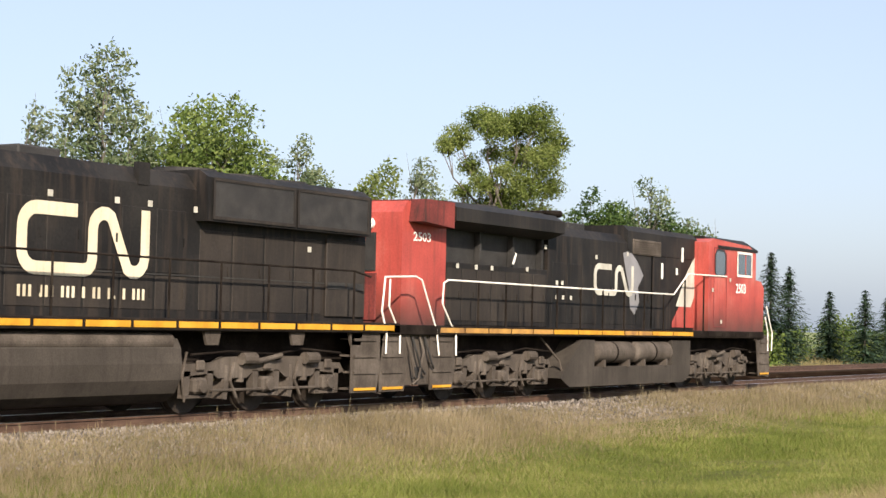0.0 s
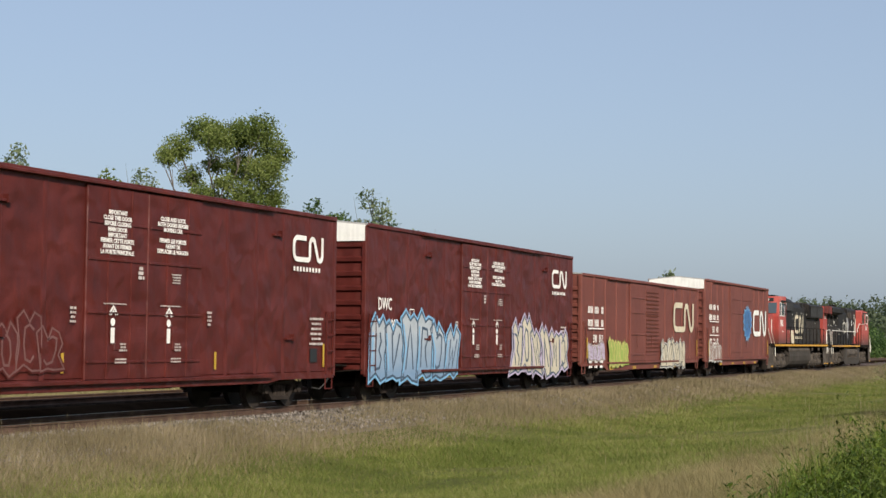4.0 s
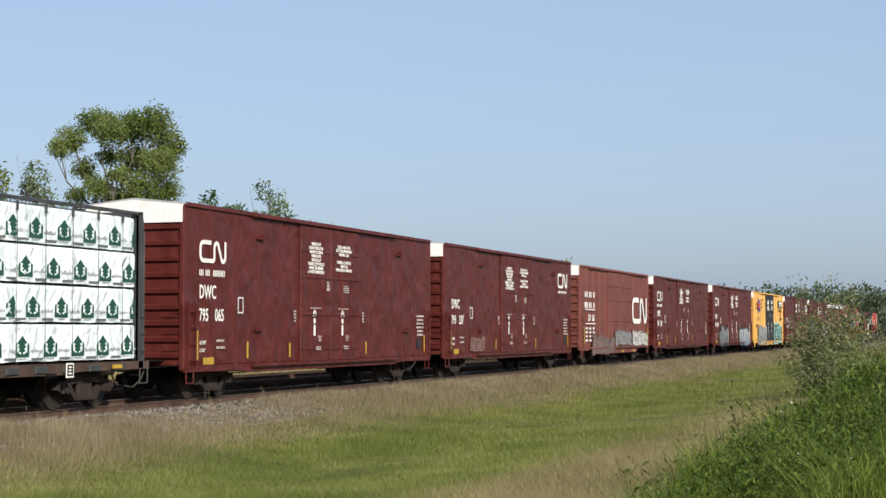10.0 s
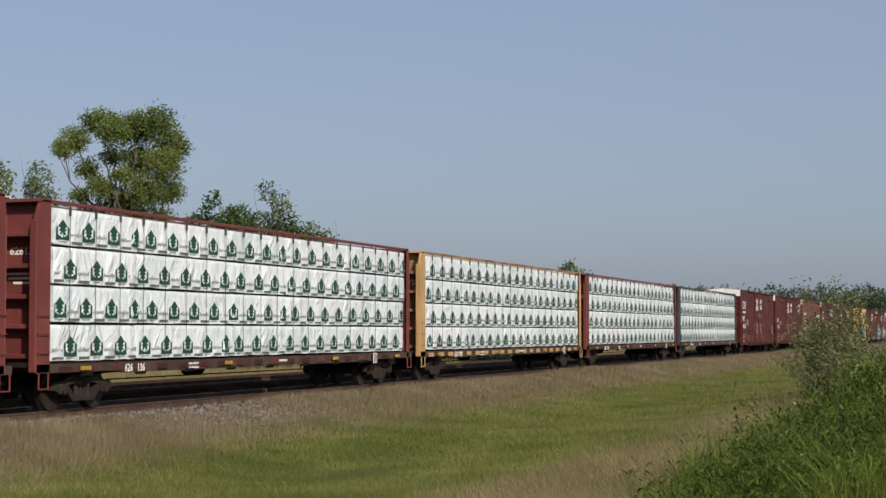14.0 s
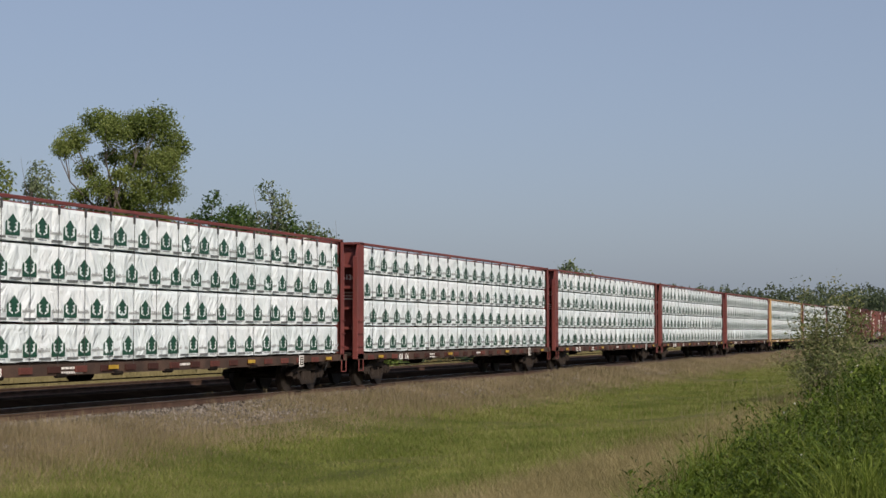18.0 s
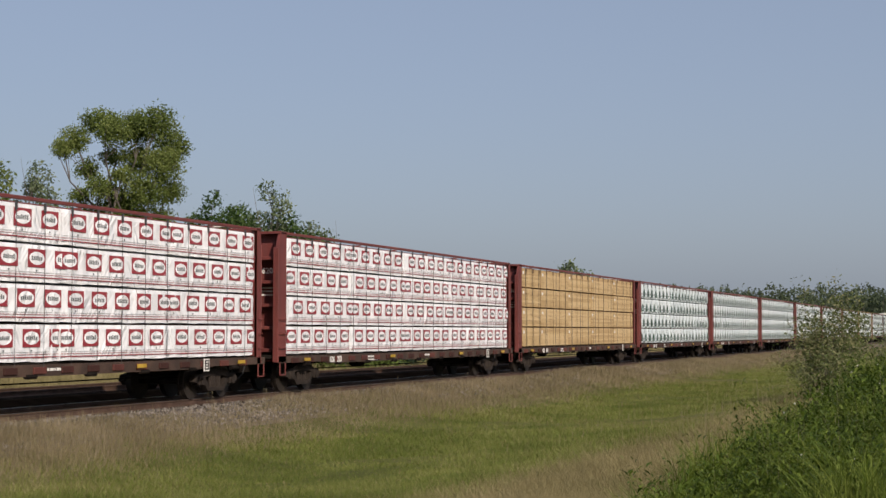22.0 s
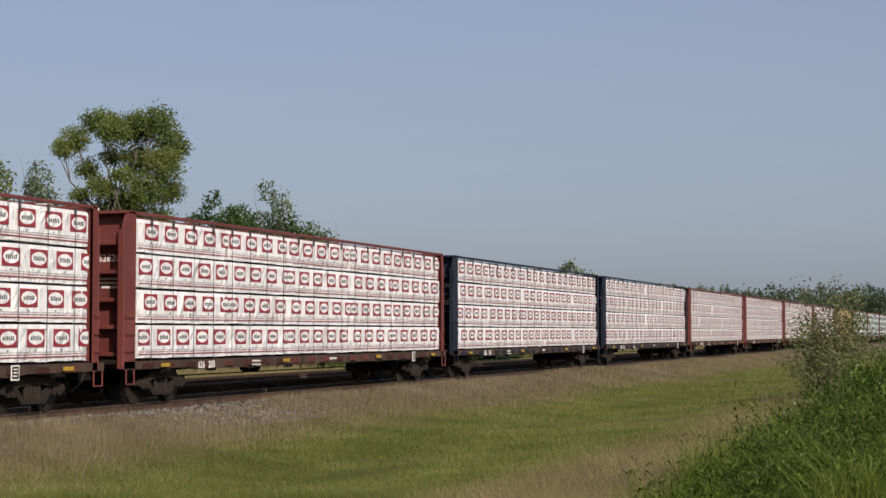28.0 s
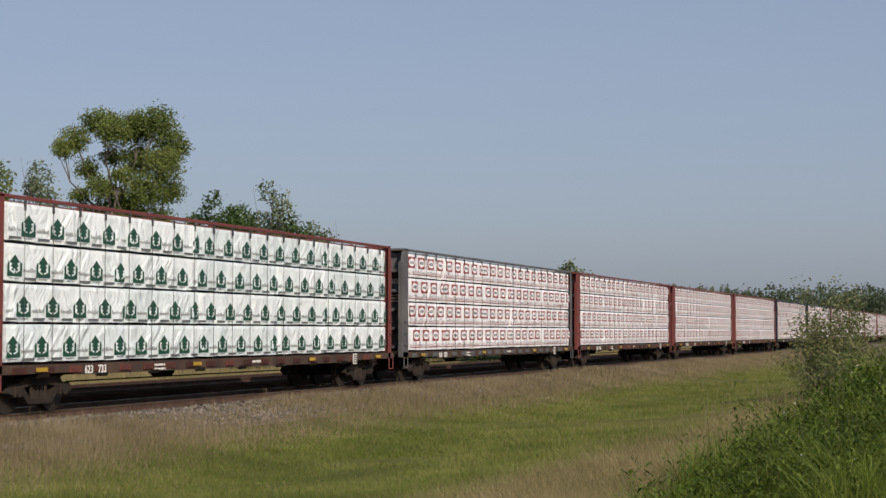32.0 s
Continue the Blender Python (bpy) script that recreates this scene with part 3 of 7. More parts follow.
blades("green_grass", 760000, strip(9, 200, -14.4, -2.0), 0.19, 0.011, M_GRASS, "soft green grass in the trackside ditch", 3, weight=lambda x, y: greenness(x, y) * fringe(x, y), lean=1.5)
blades("dry_grass", 480000, strip(9, 260, -17.9, -1.9), 0.20, 0.010, M_DRY, "dry straw-coloured grass on the railway bank", 4, weight=lambda x, y: (1.04 - greenness(x, y)) * fringe(x, y), lean=1.4)
blades("bank_seed_grass", 250000, strip(12, 220, -5.2, -0.85, 1.2), 0.30, 0.009, M_SEED, "pinkish seed-headed grass at the edge of the ballast", 15, lean=0.8, weight=lambda x, y: fringe(x, y) * np.exp(-((y + 2.5) / 1.5) ** 2))
blades("dry_strip", 230000, strip(10, 140, -18.4, -12.0, 1.4), 0.28, 0.009, M_DRY, "pale dry grass between the ditch and the weeds", 16, lean=1.4, weight=lambda x, y: np.exp(-((y + 16.3) / 1.9) ** 4) * 0.95)
blades("far_bank_grass", 60000, strip(40, 500, 11.5, 24, 1.2), 0.7, 0.016, M_DRY, "tall dry grass beyond the second track", 5)
blades("weed_blades", 170000, strip(12.2, 110, -22.6, -17.7, 1.15), 0.85, 0.011, M_BLADE, "tall lush green grass blades among the weeds", 6, lean=0.9, plain=False, rise=clumps)


def weed_leaves():
    """Broad-leaved weeds close to the camera: stalks with leaves up them."""
    rng = np.random.default_rng(8)
    n = 4600
    x, y = strip(12.4, 85, -22.4, -18.0, 1.4)(rng, n)
    z = levels(x, y)
    h = rng.uniform(0.65, 1.15, n) * clumps(x, y)
    m = 46
    i = np.repeat(np.arange(n), m)
    t = np.tile(np.linspace(0.12, 1.0, m), n) * rng.uniform(0.88, 1.0, n * m)
    a = rng.uniform(0, 2 * np.pi, n * m)
    ln = rng.uniform(0.035, 0.095, n * m) * (1.2 - 0.5 * t) * np.clip(x[i] / 22, 0.8, 1.8)
    px, py, pz = x[i] + rng.normal(0, 0.07, n * m), y[i] + rng.normal(0, 0.07, n * m), z[i] + h[i] * t
    up = rng.uniform(-0.5, 1.6, n * m)
    dx, dy, dz = np.cos(a) * ln, np.sin(a) * ln, ln * up
    b = rng.uniform(0, 2 * np.pi, n * m)
    wx, wy = np.cos(b) * ln * 0.26, np.sin(b) * ln * 0.26
    v = np.empty((n * m, 4, 3), dtype=np.float32)
    v[:, 0] = np.stack([px, py, pz], 1)
    v[:, 1] = np.stack([px + dx * 0.5 + wx, py + dy * 0.5 + wy, pz + dz * 0.6], 1)
    v[:, 2] = np.stack([px + dx, py + dy, pz + dz * 0.8], 1)
    v[:, 3] = np.stack([px + dx * 0.5 - wx, py + dy * 0.5 - wy, pz + dz * 0.6], 1)
    k = np.arange(n * m)[:, None] * 4
    return many("weeds", v.reshape(-1, 3), k + np.array([[0, 1, 2, 3]]), np.zeros((0, 3), np.int32), M_WEED, "lush broad-leaved green weeds beside the camera", "weeds")


weed_leaves()


def seed_stalks():
    """Tall pale grass stalks with feathery heads."""
    rng = np.random.default_rng(9)
    zones = [(260, strip(20, 90, -17.9, -14.8), 0.75), (420, strip(14, 150, -4.2, -2.2), 0.36), (160, strip(13, 60, -20, -17.9), 0.95)]
    vs, q, t = [], [], []
    k = 0
    for n, zone, hh in zones:
        x, y = zone(rng, n)
        z = levels(x, y)
        for a, b, c in zip(x, y, z):
            h = hh * rng.uniform(0.7, 1.3)
            lx, ly = rng.normal(0, 0.08, 2)
            w = 0.004 * max(1, a / 20)
            r = 0.012 * max(1, a / 30)
            tip = (a + lx, b + ly, c + h)
            vs += [(a - w, b, c), (a + w, b, c), (tip[0] + w, tip[1], tip[2]), (tip[0] - w, tip[1], tip[2])]
            q.append((k, k + 1, k + 2, k + 3))
            vs += [tip, (tip[0] + r, tip[1], tip[2] + 0.06), (tip[0] + lx * 0.3, tip[1], tip[2] + 0.15), (tip[0] - r, tip[1], tip[2] + 0.06)]
            q.append((k + 4, k + 5, k + 6, k + 7))
            k += 8
    return many("seed_stalks", vs, q, np.zeros((0, 3), np.int32), M_SEED, "pale feathery grass seed heads on the bank", "grass")


seed_stalks()


def weed_flowers():
    """Pale flower heads here and there on the weeds."""
    rng = np.random.default_rng(21)
    n = 60
    x, y = strip(13, 70, -21.5, -17.9, 1.4)(rng, n)
    z = levels(x, y) + 0.95 * clumps(x, y)
    r = rng.uniform(0.006, 0.013, n) * np.clip(x / 20, 1, 2)
    base = np.array([(1, 0, 0), (-1, 0, 0), (0, 1, 0), (0, -1, 0), (0, 0, 1), (0, 0, -1)], dtype=np.float32)
    v = base[None] * r[:, None, None] + np.stack([x, y, z], 1)[:, None]
    k = np.arange(n)[:, None] * 6
    tri = np.concatenate([k + np.array([[a, b, c]]) for a, b, c in ((0, 2, 4), (2, 1, 4), (1, 3, 4), (3, 0, 4), (2, 0, 5), (1, 2, 5), (3, 1, 5), (0, 3, 5))])
    return many("weed_flowers", v.reshape(-1, 3), np.zeros((0, 4), np.int32), tri, M_FLOWER, "small white flower heads among the weeds", "flowers")


weed_flowers()


def loose_stones():
    """Ballast stones on the near shoulder."""
    rng = np.random.default_rng(10)
    n = 26000
    x, y = strip(14, 110, -3.1, -1.2, 1.3)(rng, n)
    bare = rng.random(n) < np.clip(1.15 - (x - 24) / 34, 0.06, 1)
    x, y = x[bare], y[bare]
    n = len(x)
    z = levels(x, y)
    r = rng.uniform(0.020, 0.045, n) * np.clip(x / 35, 1, 1.6)
    base = np.array([(1, 0, 0), (-1, 0, 0), (0, 1, 0), (0, -1, 0), (0, 0, 1), (0, 0, -1)], dtype=np.float32)
    v = base[None] * r[:, None, None] * rng.uniform(0.6, 1.3, (n, 6, 1)) + rng.normal(0, 0.2, (n, 6, 3)) * r[:, None, None]
    v += np.stack([x, y, z + r * 0.5], 1)[:, None]
    k = np.arange(n)[:, None] * 6
    tri = np.concatenate([k + np.array([[a, b, c]]) for a, b, c in ((0, 2, 4), (2, 1, 4), (1, 3, 4), (3, 0, 4), (2, 0, 5), (1, 2, 5), (3, 1, 5), (0, 3, 5))])
    return many("ballast_stones", v.reshape(-1, 3), np.zeros((0, 4), np.int32), tri, M_STONE, "loose grey ballast stones on the shoulder", "ballast")


loose_stones()


# ---------------------------------------------------------------- tracks
def rail_track(y, label, worn=None):
    tr = thing("railway_track", label, "railway track", kind="structure", at=pose(0, y, 0))
    for side in (-1, 1):
        c = side * 0.7525
        s = Shape()
        prof = [(-0.070, -0.172), (0.070, -0.172), (0.070, -0.160), (0.012, -0.140), (0.010, -0.045), (0.036, -0.035), (0.036, -0.004), (-0.036, -0.004), (-0.036, -0.035), (-0.010, -0.045), (-0.012, -0.140), (-0.070, -0.160)]
        s.slab([(c + a, b) for a, b in prof], 0, -250, 900)
        part("rail", s, M_RAIL, tr, "rust-brown steel rail")
        part("rail_head", Shape().slab([(c - 0.034, -0.0035), (c - 0.030, 0.0), (c + 0.030, 0.0), (c + 0.034, -0.0035)], 0, -250, 900), worn or M_RAIL_TOP, tr, "polished rail running surface" if worn is None else "dull rail running surface")
    return tr


def lay_ties(tr, near):
    tie = Shape().box(-0.115, 0.115, -1.30, 1.30, -0.32, -0.172, 0.012).mesh("tie")
    rnd = random.Random(4)
    rest = Shape()
    for i in range(-60, 420):
        x = 0.52 * i
        if 30 <= i < 30 + near:
            part("tie", tie, M_TIE, tr, at=pose(x + rnd.uniform(-0.03, 0.03), rnd.uniform(-0.05, 0.05), rnd.uniform(-0.008, 0.004), 0, 0, rnd.uniform(-1.2, 1.2)))
        else:
            rest.box(x - 0.115, x + 0.115, -1.3, 1.3, -0.32, -0.172)
    tagged(part("ties", rest, M_TIE, tr, "weathered creosoted timber ties"), kind="stuff")


main_track = rail_track(0.0, "main railway track with rusty rails on grey ballast")
second_track = rail_track(7.5, "second parallel railway track behind the main line", M_RAIL)


# ---------------------------------------------------------------- trees
def leaf_cloud(clumps, n, size, rng, flat=0.5, hollow=0.55):
    """Leaves scattered through ellipsoids (x, y, z, rx, ry, rz); returns corners and quads."""
    c = np.array(clumps, dtype=np.float64)
    vol = (c[:, 3] * c[:, 4] * c[:, 5]) ** 0.7
    pick = rng.choice(len(c), n, p=vol / vol.sum())
    d = rng.normal(0, 1, (n, 3))
    d /= np.linalg.norm(d, axis=1)[:, None]
    r = rng.uniform(hollow, 1.0, n) ** 0.7 * rng.uniform(0.8, 1.15, n)
    p = c[pick, :3] + d * r[:, None] * c[pick, 3:]
    # twigs: leaves gather round a few hundred points
    k = max(8, n // 9)
    seeds = p[rng.integers(0, n, k)]
    own = rng.integers(0, k, n)
    p = np.where(rng.random(n)[:, None] < 0.75, seeds[own] + rng.normal(0, size * 1.5, (n, 3)), p)
    s = size * rng.uniform(0.6, 1.3, n)
    a = rng.normal(0, 1, (n, 3))
    a /= np.linalg.norm(a, axis=1)[:, None]
    b = np.cross(a, rng.normal(0, 1, (n, 3)))
    b /= np.linalg.norm(b, axis=1)[:, None]
    v = np.empty((n, 4, 3))
    v[:, 0], v[:, 2] = p - a * s[:, None], p + a * s[:, None]
    v[:, 1], v[:, 3] = p + b * s[:, None] * flat, p - b * s[:, None] * flat
    return v.reshape(-1, 3), np.arange(n)[:, None] * 4 + np.array([[0, 1, 2, 3]])


def crown_part(parent, clumps, n, size, seed, material, hollow=0.5, name="crown"):
    rng = np.random.default_rng(seed)
    v, q = leaf_cloud(clumps, n, size, rng, hollow=hollow)
    me = bpy.data.meshes.new(name)
    me.from_pydata(v.tolist(), [], q.tolist())
    me.materials.append(material)
    ob = new(name, me)
    ob.parent = parent
    return ob


def limb(s, a, b, r0, r1, rnd, bend=0.08):
    """A bent, tapering branch in four pieces."""
    a, b = Vector(a), Vector(b)
    L = (b - a).length
    pts = [a]
    for i in (1, 2, 3):
        pts.append(a.lerp(b, i / 4) + Vector((rnd.uniform(-1, 1), rnd.uniform(-1, 1), rnd.uniform(-0.3, 0.6))) * L * bend)
    pts.append(b)
    for i in range(4):
        s.tube(pts[i], pts[i + 1], r0 + (r1 - r0) * i / 4, r0 + (r1 - r0) * (i + 1) / 4, 6, False)
    return pts


def tree(x, y, clumps, leaves, size, seed, material, label, name="tree", trunk=0.16, fork=0.35, hollow=0.5, group="", bare=0, turn=0):
    """A tree from clumps of foliage round limbs that leave the trunk."""
    t = thing(name, label, "tree", group, at=pose(x, y, level(x, y) - 0.05, 0, 0, turn))
    rnd = random.Random(seed)
    top = max(c[2] for c in clumps)
    s = Shape()
    z1 = top * fork
    limb(s, (0, 0, 0), (rnd.uniform(-0.2, 0.2), rnd.uniform(-0.2, 0.2), z1), trunk, trunk * 0.8, rnd, 0.04)
    part("trunk", s, M_BARK, t)
    for c in clumps:
        b = Shape()
        k = rnd.uniform(0.7, 1.0)
        pts = limb(b, (0, 0, z1 * k), (c[0], c[1], c[2] + c[5] * 0.2), trunk * 0.55, trunk * 0.12, rnd)
        for _ in range(3):
            e = Vector(c[:3]) + Vector((rnd.uniform(-1, 1) * c[3], rnd.uniform(-1, 1) * c[4], rnd.uniform(-0.3, 1) * c[5])) * 0.9
            b.tube(pts[3], e, trunk * 0.16, trunk * 0.04, 4, False)
        part("limb", b, M_BARK, t)
    for _ in range(bare):
        b = Shape()
        limb(b, (rnd.uniform(-0.5, 0.5), 0, z1), (rnd.uniform(-1.6, 1.6), rnd.uniform(-1, 1), top * rnd.uniform(1.0, 1.12)), trunk * 0.3, trunk * 0.05, rnd)
        part("bare_limb", b, M_BARK, t, "leafless grey branch")
    crown_part(t, clumps, leaves, size, seed, material, hollow)
    return t


def round_crown(h, w, n, seed, low=0.3, taper=0.5):
    """Clumps in an uneven upright crown of height h and width w."""
    rnd = random.Random(seed)
    out = []
    for i in range(n):
        k = (i + 0.5) / n
        z = h * (low + (0.96 - low) * k)
        r = w / 2 * (1 - taper * k) * rnd.uniform(0.25, 0.85)
        a = i * 2.4 + rnd.uniform(-0.5, 0.5)
        q = w * rnd.uniform(0.15, 0.25) * (1.1 - taper * 0.6 * k)
        out.append((math.cos(a) * r, math.sin(a) * r, z - q * 0.5, q, q, q * rnd.uniform(0.8, 1.3)))
    return out


# the broad open-crowned tree that stands highest behind the line
BIG = [(-2.7, 0, 12.0, 0.9, 1.0, 0.8), (-1.3, 0.4, 13.1, 1.1, 1.2, 0.8), (-0.4, -0.6, 12.4, 1.0, 1.1, 0.9), (0.9, 0.3, 12.8, 1.2, 1.2, 1.0), (2.2, -0.2, 12.9, 1.1, 1.2, 1.1),
       (3.1, 0.4, 11.9, 1.0, 1.1, 1.0), (2.4, -0.5, 10.8, 1.2, 1.2, 1.0), (1.0, 0.5, 11.2, 1.1, 1.2, 0.9), (2.9, 0, 9.5, 0.9, 1.0, 0.8), (1.4, -0.4, 9.4, 1.2, 1.2, 1.1),
       (0.0, 0.5, 9.0, 1.2, 1.2, 1.0), (-1.2, -0.3, 9.6, 0.8, 1.0, 0.7), (-1.9, 0.2, 10.6, 0.7, 0.8, 0.6), (-3.3, -0.3, 11.5, 0.6, 0.8, 0.6), (-1.4, 0.4, 8.2, 1.1, 1.1, 0.9),
       (0.8, 0, 7.8, 1.4, 1.4, 1.0), (2.3, 0.2, 8.0, 0.9, 1.0, 0.8), (-0.6, -0.2, 6.4, 1.4, 1.4, 1.0), (1.5, 0.1, 6.2, 1.2, 1.2, 0.9), (-2.4, 0.1, 9.2, 0.6, 0.7, 0.5), (-0.5, 0.4, 11.3, 0.7, 0.8, 0.5), (-2.5, 0, 7.4, 0.9, 0.9, 0.8), (0.1, -0.3, 10.2, 0.7, 0.8, 0.5)]
tree(78.2, 23.6, [(a * 0.90, b * 2.2, c * 1.03, d, e, f) for a, b, c, d, e, f in BIG], 58000, 0.075, 11, M_LEAF_Y, "tall broad tree with an open yellow-green crown behind the track", trunk=0.17, fork=0.42, hollow=0.15, turn=-60)

# the row of poplars and shrubs that the locomotives pass
for x, y, h, w, n, lv, mt, sd, bare in ((45.6, 22.0, 11.9, 3.4, 12, 3200, M_LEAF_G, 21, 2), (43.2, 22.2, 9.6, 2.6, 9, 1200, M_LEAF_G, 22, 3), (48.6, 21.6, 9.8, 4.2, 12, 4200, M_LEAF_A, 23, 0),
                                   (51.4, 21.6, 11.0, 4.6, 13, 5200, M_LEAF_A, 24, 0), (53.9, 22.2, 9.9, 3.4, 11, 3200, M_LEAF_G, 25, 1), (56.5, 22.6, 9.4, 2.4, 9, 1700, M_LEAF_G, 26, 0),
                                   (60.4, 23.8, 10.5, 1.9, 9, 1100, M_LEAF_G, 27, 0), (62.6, 24.4, 9.4, 1.6, 8, 800, M_LEAF_G, 28, 0), (66.6, 25.4, 8.2, 2.6, 8, 1300, M_LEAF_G, 29, 0),
                                   (70.2, 26.5, 10.2, 3.0, 10, 2400, M_LEAF_Y, 30, 0), (72.6, 25.2, 10.6, 2.2, 9, 1500, M_LEAF_G, 31, 1), (75.4, 25.8, 8.6, 3.4, 9, 2200, M_LEAF_A, 32, 0),
                                   (85.2, 21.0, 9.4, 4.2, 12, 4200, M_LEAF_D, 33, 0), (87.4, 18.9, 10.9, 3.0, 11, 2000, M_LEAF_G, 34, 1), (88.6, 19.6, 8.9, 5.2, 13, 5200, M_LEAF_D, 35, 0),
                                   (91.9, 18.2, 9.0, 2.2, 8, 1200, M_LEAF_G, 36, 1)):
    what = {M_LEAF_G.name: "slender grey-green poplar behind the track", M_LEAF_A.name: "leafy green poplar behind the track", M_LEAF_Y.name: "yellow-green young tree behind the track",
            M_LEAF_D.name: "dense dark green tree behind the track"}[mt.name]
    tree(x, y, round_crown(h + 0.5, w * 1.5, n + 4, sd, 0.3 if w > 3 else 0.25, 0.5), int(lv * (5.0 if mt is M_LEAF_D else 3.2)), 0.105, sd, mt, what, trunk=0.11, group="trees behind the line", bare=bare)


def spruce(x, y, h, w, seed):
    t = thing("spruce", "dark green spruce beyond the tracks", "tree", "spruces beyond the tracks", at=pose(x, y, level(x, y) - 0.05))
    w *= 2.1
    part("trunk", Shape().tube((0, 0, 0), (0, 0, h * 0.97), 0.12, 0.02, 6), M_BARK, t)
    rnd = random.Random(seed)
    v, f = [], []
    rows = int(h * 3.8)
    for i in range(rows):
        k = i / rows
        z = h * (0.08 + 0.9 * k)
        L = w / 2 * (1 - k) ** 0.85 + 0.06
        for j in range(30):
            a = rnd.uniform(0, 6.28)
            r = L * rnd.uniform(0.55, 1.15)
            zj = z + rnd.uniform(-0.5, 0.5)
            for g in range(6):
                q = r * (g + 0.5) / 6
                sz = 0.21 * (1 - 0.4 * k)
                c = Vector((math.cos(a) * q, math.sin(a) * q, min(h, zj) - q * 0.22 + rnd.uniform(-0.06, 0.06)))
                d = Vector((math.cos(a + rnd.uniform(-0.9, 0.9)), math.sin(a + rnd.uniform(-0.9, 0.9)), rnd.uniform(-0.5, 0.1))) * sz
                e = Vector((-math.sin(a), math.cos(a), rnd.uniform(-0.4, 0.4))) * sz * 0.35
                m = len(v)
                v += [c - d, c + e, c + d, c - e]
                f.append((m, m + 1, m + 2, m + 3))
    me = bpy.data.meshes.new("crown")
    me.from_pydata([tuple(p) for p in v], [], f)
    me.materials.append(M_NEEDLE)
    ob = new("crown", me)
    ob.parent = t
    return t


for x, y, h, w, sd in ((102.2, 17.2, 7.4, 2.6, 1), (103.9, 16.6, 6.6, 2.4, 2), (113.8, 17.2, 5.2, 1.9, 3), (110.4, 13.6, 5.4, 2.2, 4), (113.5, 13.0, 5.0, 2.0, 5)):
    spruce(x, y, h, w, sd)


def bush(x, y, h, w, seed, material, leaves=1400, size=0.12, label="rounded green shrub beyond the tracks", group="shrubs beyond the tracks"):
    """A shrub of several stems from the ground."""
    b = thing("shrub", label, "shrub", group, at=pose(x, y, level(x, y) - 0.05))
    rnd = random.Random(seed)
    cl = []
    st = Shape()
    for i in range(9):
        a, r = i * 2.4, w / 2 * rnd.uniform(0.1, 0.8)
        q = w * rnd.uniform(0.14, 0.24)
        z = h * rnd.uniform(0.35, 0.95) - q * 0.6
        cl.append((math.cos(a) * r, math.sin(a) * r, max(q * 0.6, z), q, q, q))
        cl.append((math.cos(a) * r, math.sin(a) * r, max(q * 0.5, z * 0.45), q, q, q))
        limb(st, (math.cos(a) * 0.1, math.sin(a) * 0.1, 0), (math.cos(a) * r, math.sin(a) * r, z), 0.035, 0.012, rnd)
    part("trunk", st, M_BARK, b)
    crown_part(b, cl, leaves, size, seed, material, 0.3, "foliage")
    return b


rb = random.Random(7)
for i, x in enumerate((93, 97, 101, 106, 111, 116, 121, 126, 131, 136, 141, 147, 153)):
    bush(x + rb.uniform(-1, 1), 17.5 + rb.uniform(-0.8, 1.6) + (x - 93) * 0.035, rb.uniform(3.0, 4.0) + max(0, x - 132) * 0.06, rb.uniform(4.2, 5.6), 50 + i, M_LEAF_A if x < 136 else M_LEAF_D, 3000, 0.13)
for x, y, h, w, sd in ((84.2, 20.8, 11.0, 4.6, 91), (88.4, 19.6, 10.6, 5.0, 92), (91.4, 18.6, 8.8, 4.2, 93)):
    bush(x, y, h, w, sd, M_LEAF_D, 7000, 0.12, "tall dense dark green shrub behind the track", "shrubs behind the track")
tree(164, 21.0, round_crown(9.8, 6.0, 13, 71, 0.25, 0.5), 3600, 0.2, 71, M_LEAF_G, "airy grey-green tree standing in the shrubs", trunk=0.14, hollow=0.2)
for i, (x, y, h, w) in enumerate(((171, 21, 6.5, 6.5), (176, 22.5, 5.5, 6), (260, 15.5, 5.6, 8), (267, 15.0, 6.4, 9), (276, 16.0, 5.8, 8), (285, 17, 5.4, 8))):
    bush(x, y, h, w, 80 + i, M_LEAF_D, 2600, 0.22, "large dark green shrub by the distant bend", "distant shrubs")


def forest():
    """The far wood: rows of crowns, too many to count."""
    rng = np.random.default_rng(12)
    vs, qs, k = [], [], 0
    trunks = Shape()
    for i in range(320):
        u = i / 320
        x = 470 + 280 * rng.random()
        y = -90 + 215 * u + rng.uniform(-8, 8)
        x = x + 0.3 * max(0, y)
        h = rng.uniform(8.5, 12.5) * (x / 420)
        w = h * rng.uniform(0.32, 0.5)
        cl = [(x + rng.normal(0, w * 0.25), y + rng.normal(0, w * 0.25), h * z, w * 0.32 * (1.15 - 0.6 * z), w * 0.32 * (1.15 - 0.6 * z), h * 0.15) for z in (0.08, 0.2, 0.35, 0.5, 0.65, 0.8, 0.92)]
        v, q = leaf_cloud(cl, 420, 0.55, rng, 0.6, 0.3)
        vs.append(v), qs.append(q + k)
        k += len(v)
        trunks.tube((x, y, -0.5), (x, y, h * 0.85), 0.16, 0.05, 5, False)
    f = many("far_woods", np.concatenate(vs), np.concatenate(qs), np.zeros((0, 3), np.int32), M_HAZE_LEAF, "dark green line of woods on the horizon", "woods")
    part("trunks", trunks, M_BARK, f)


forest()


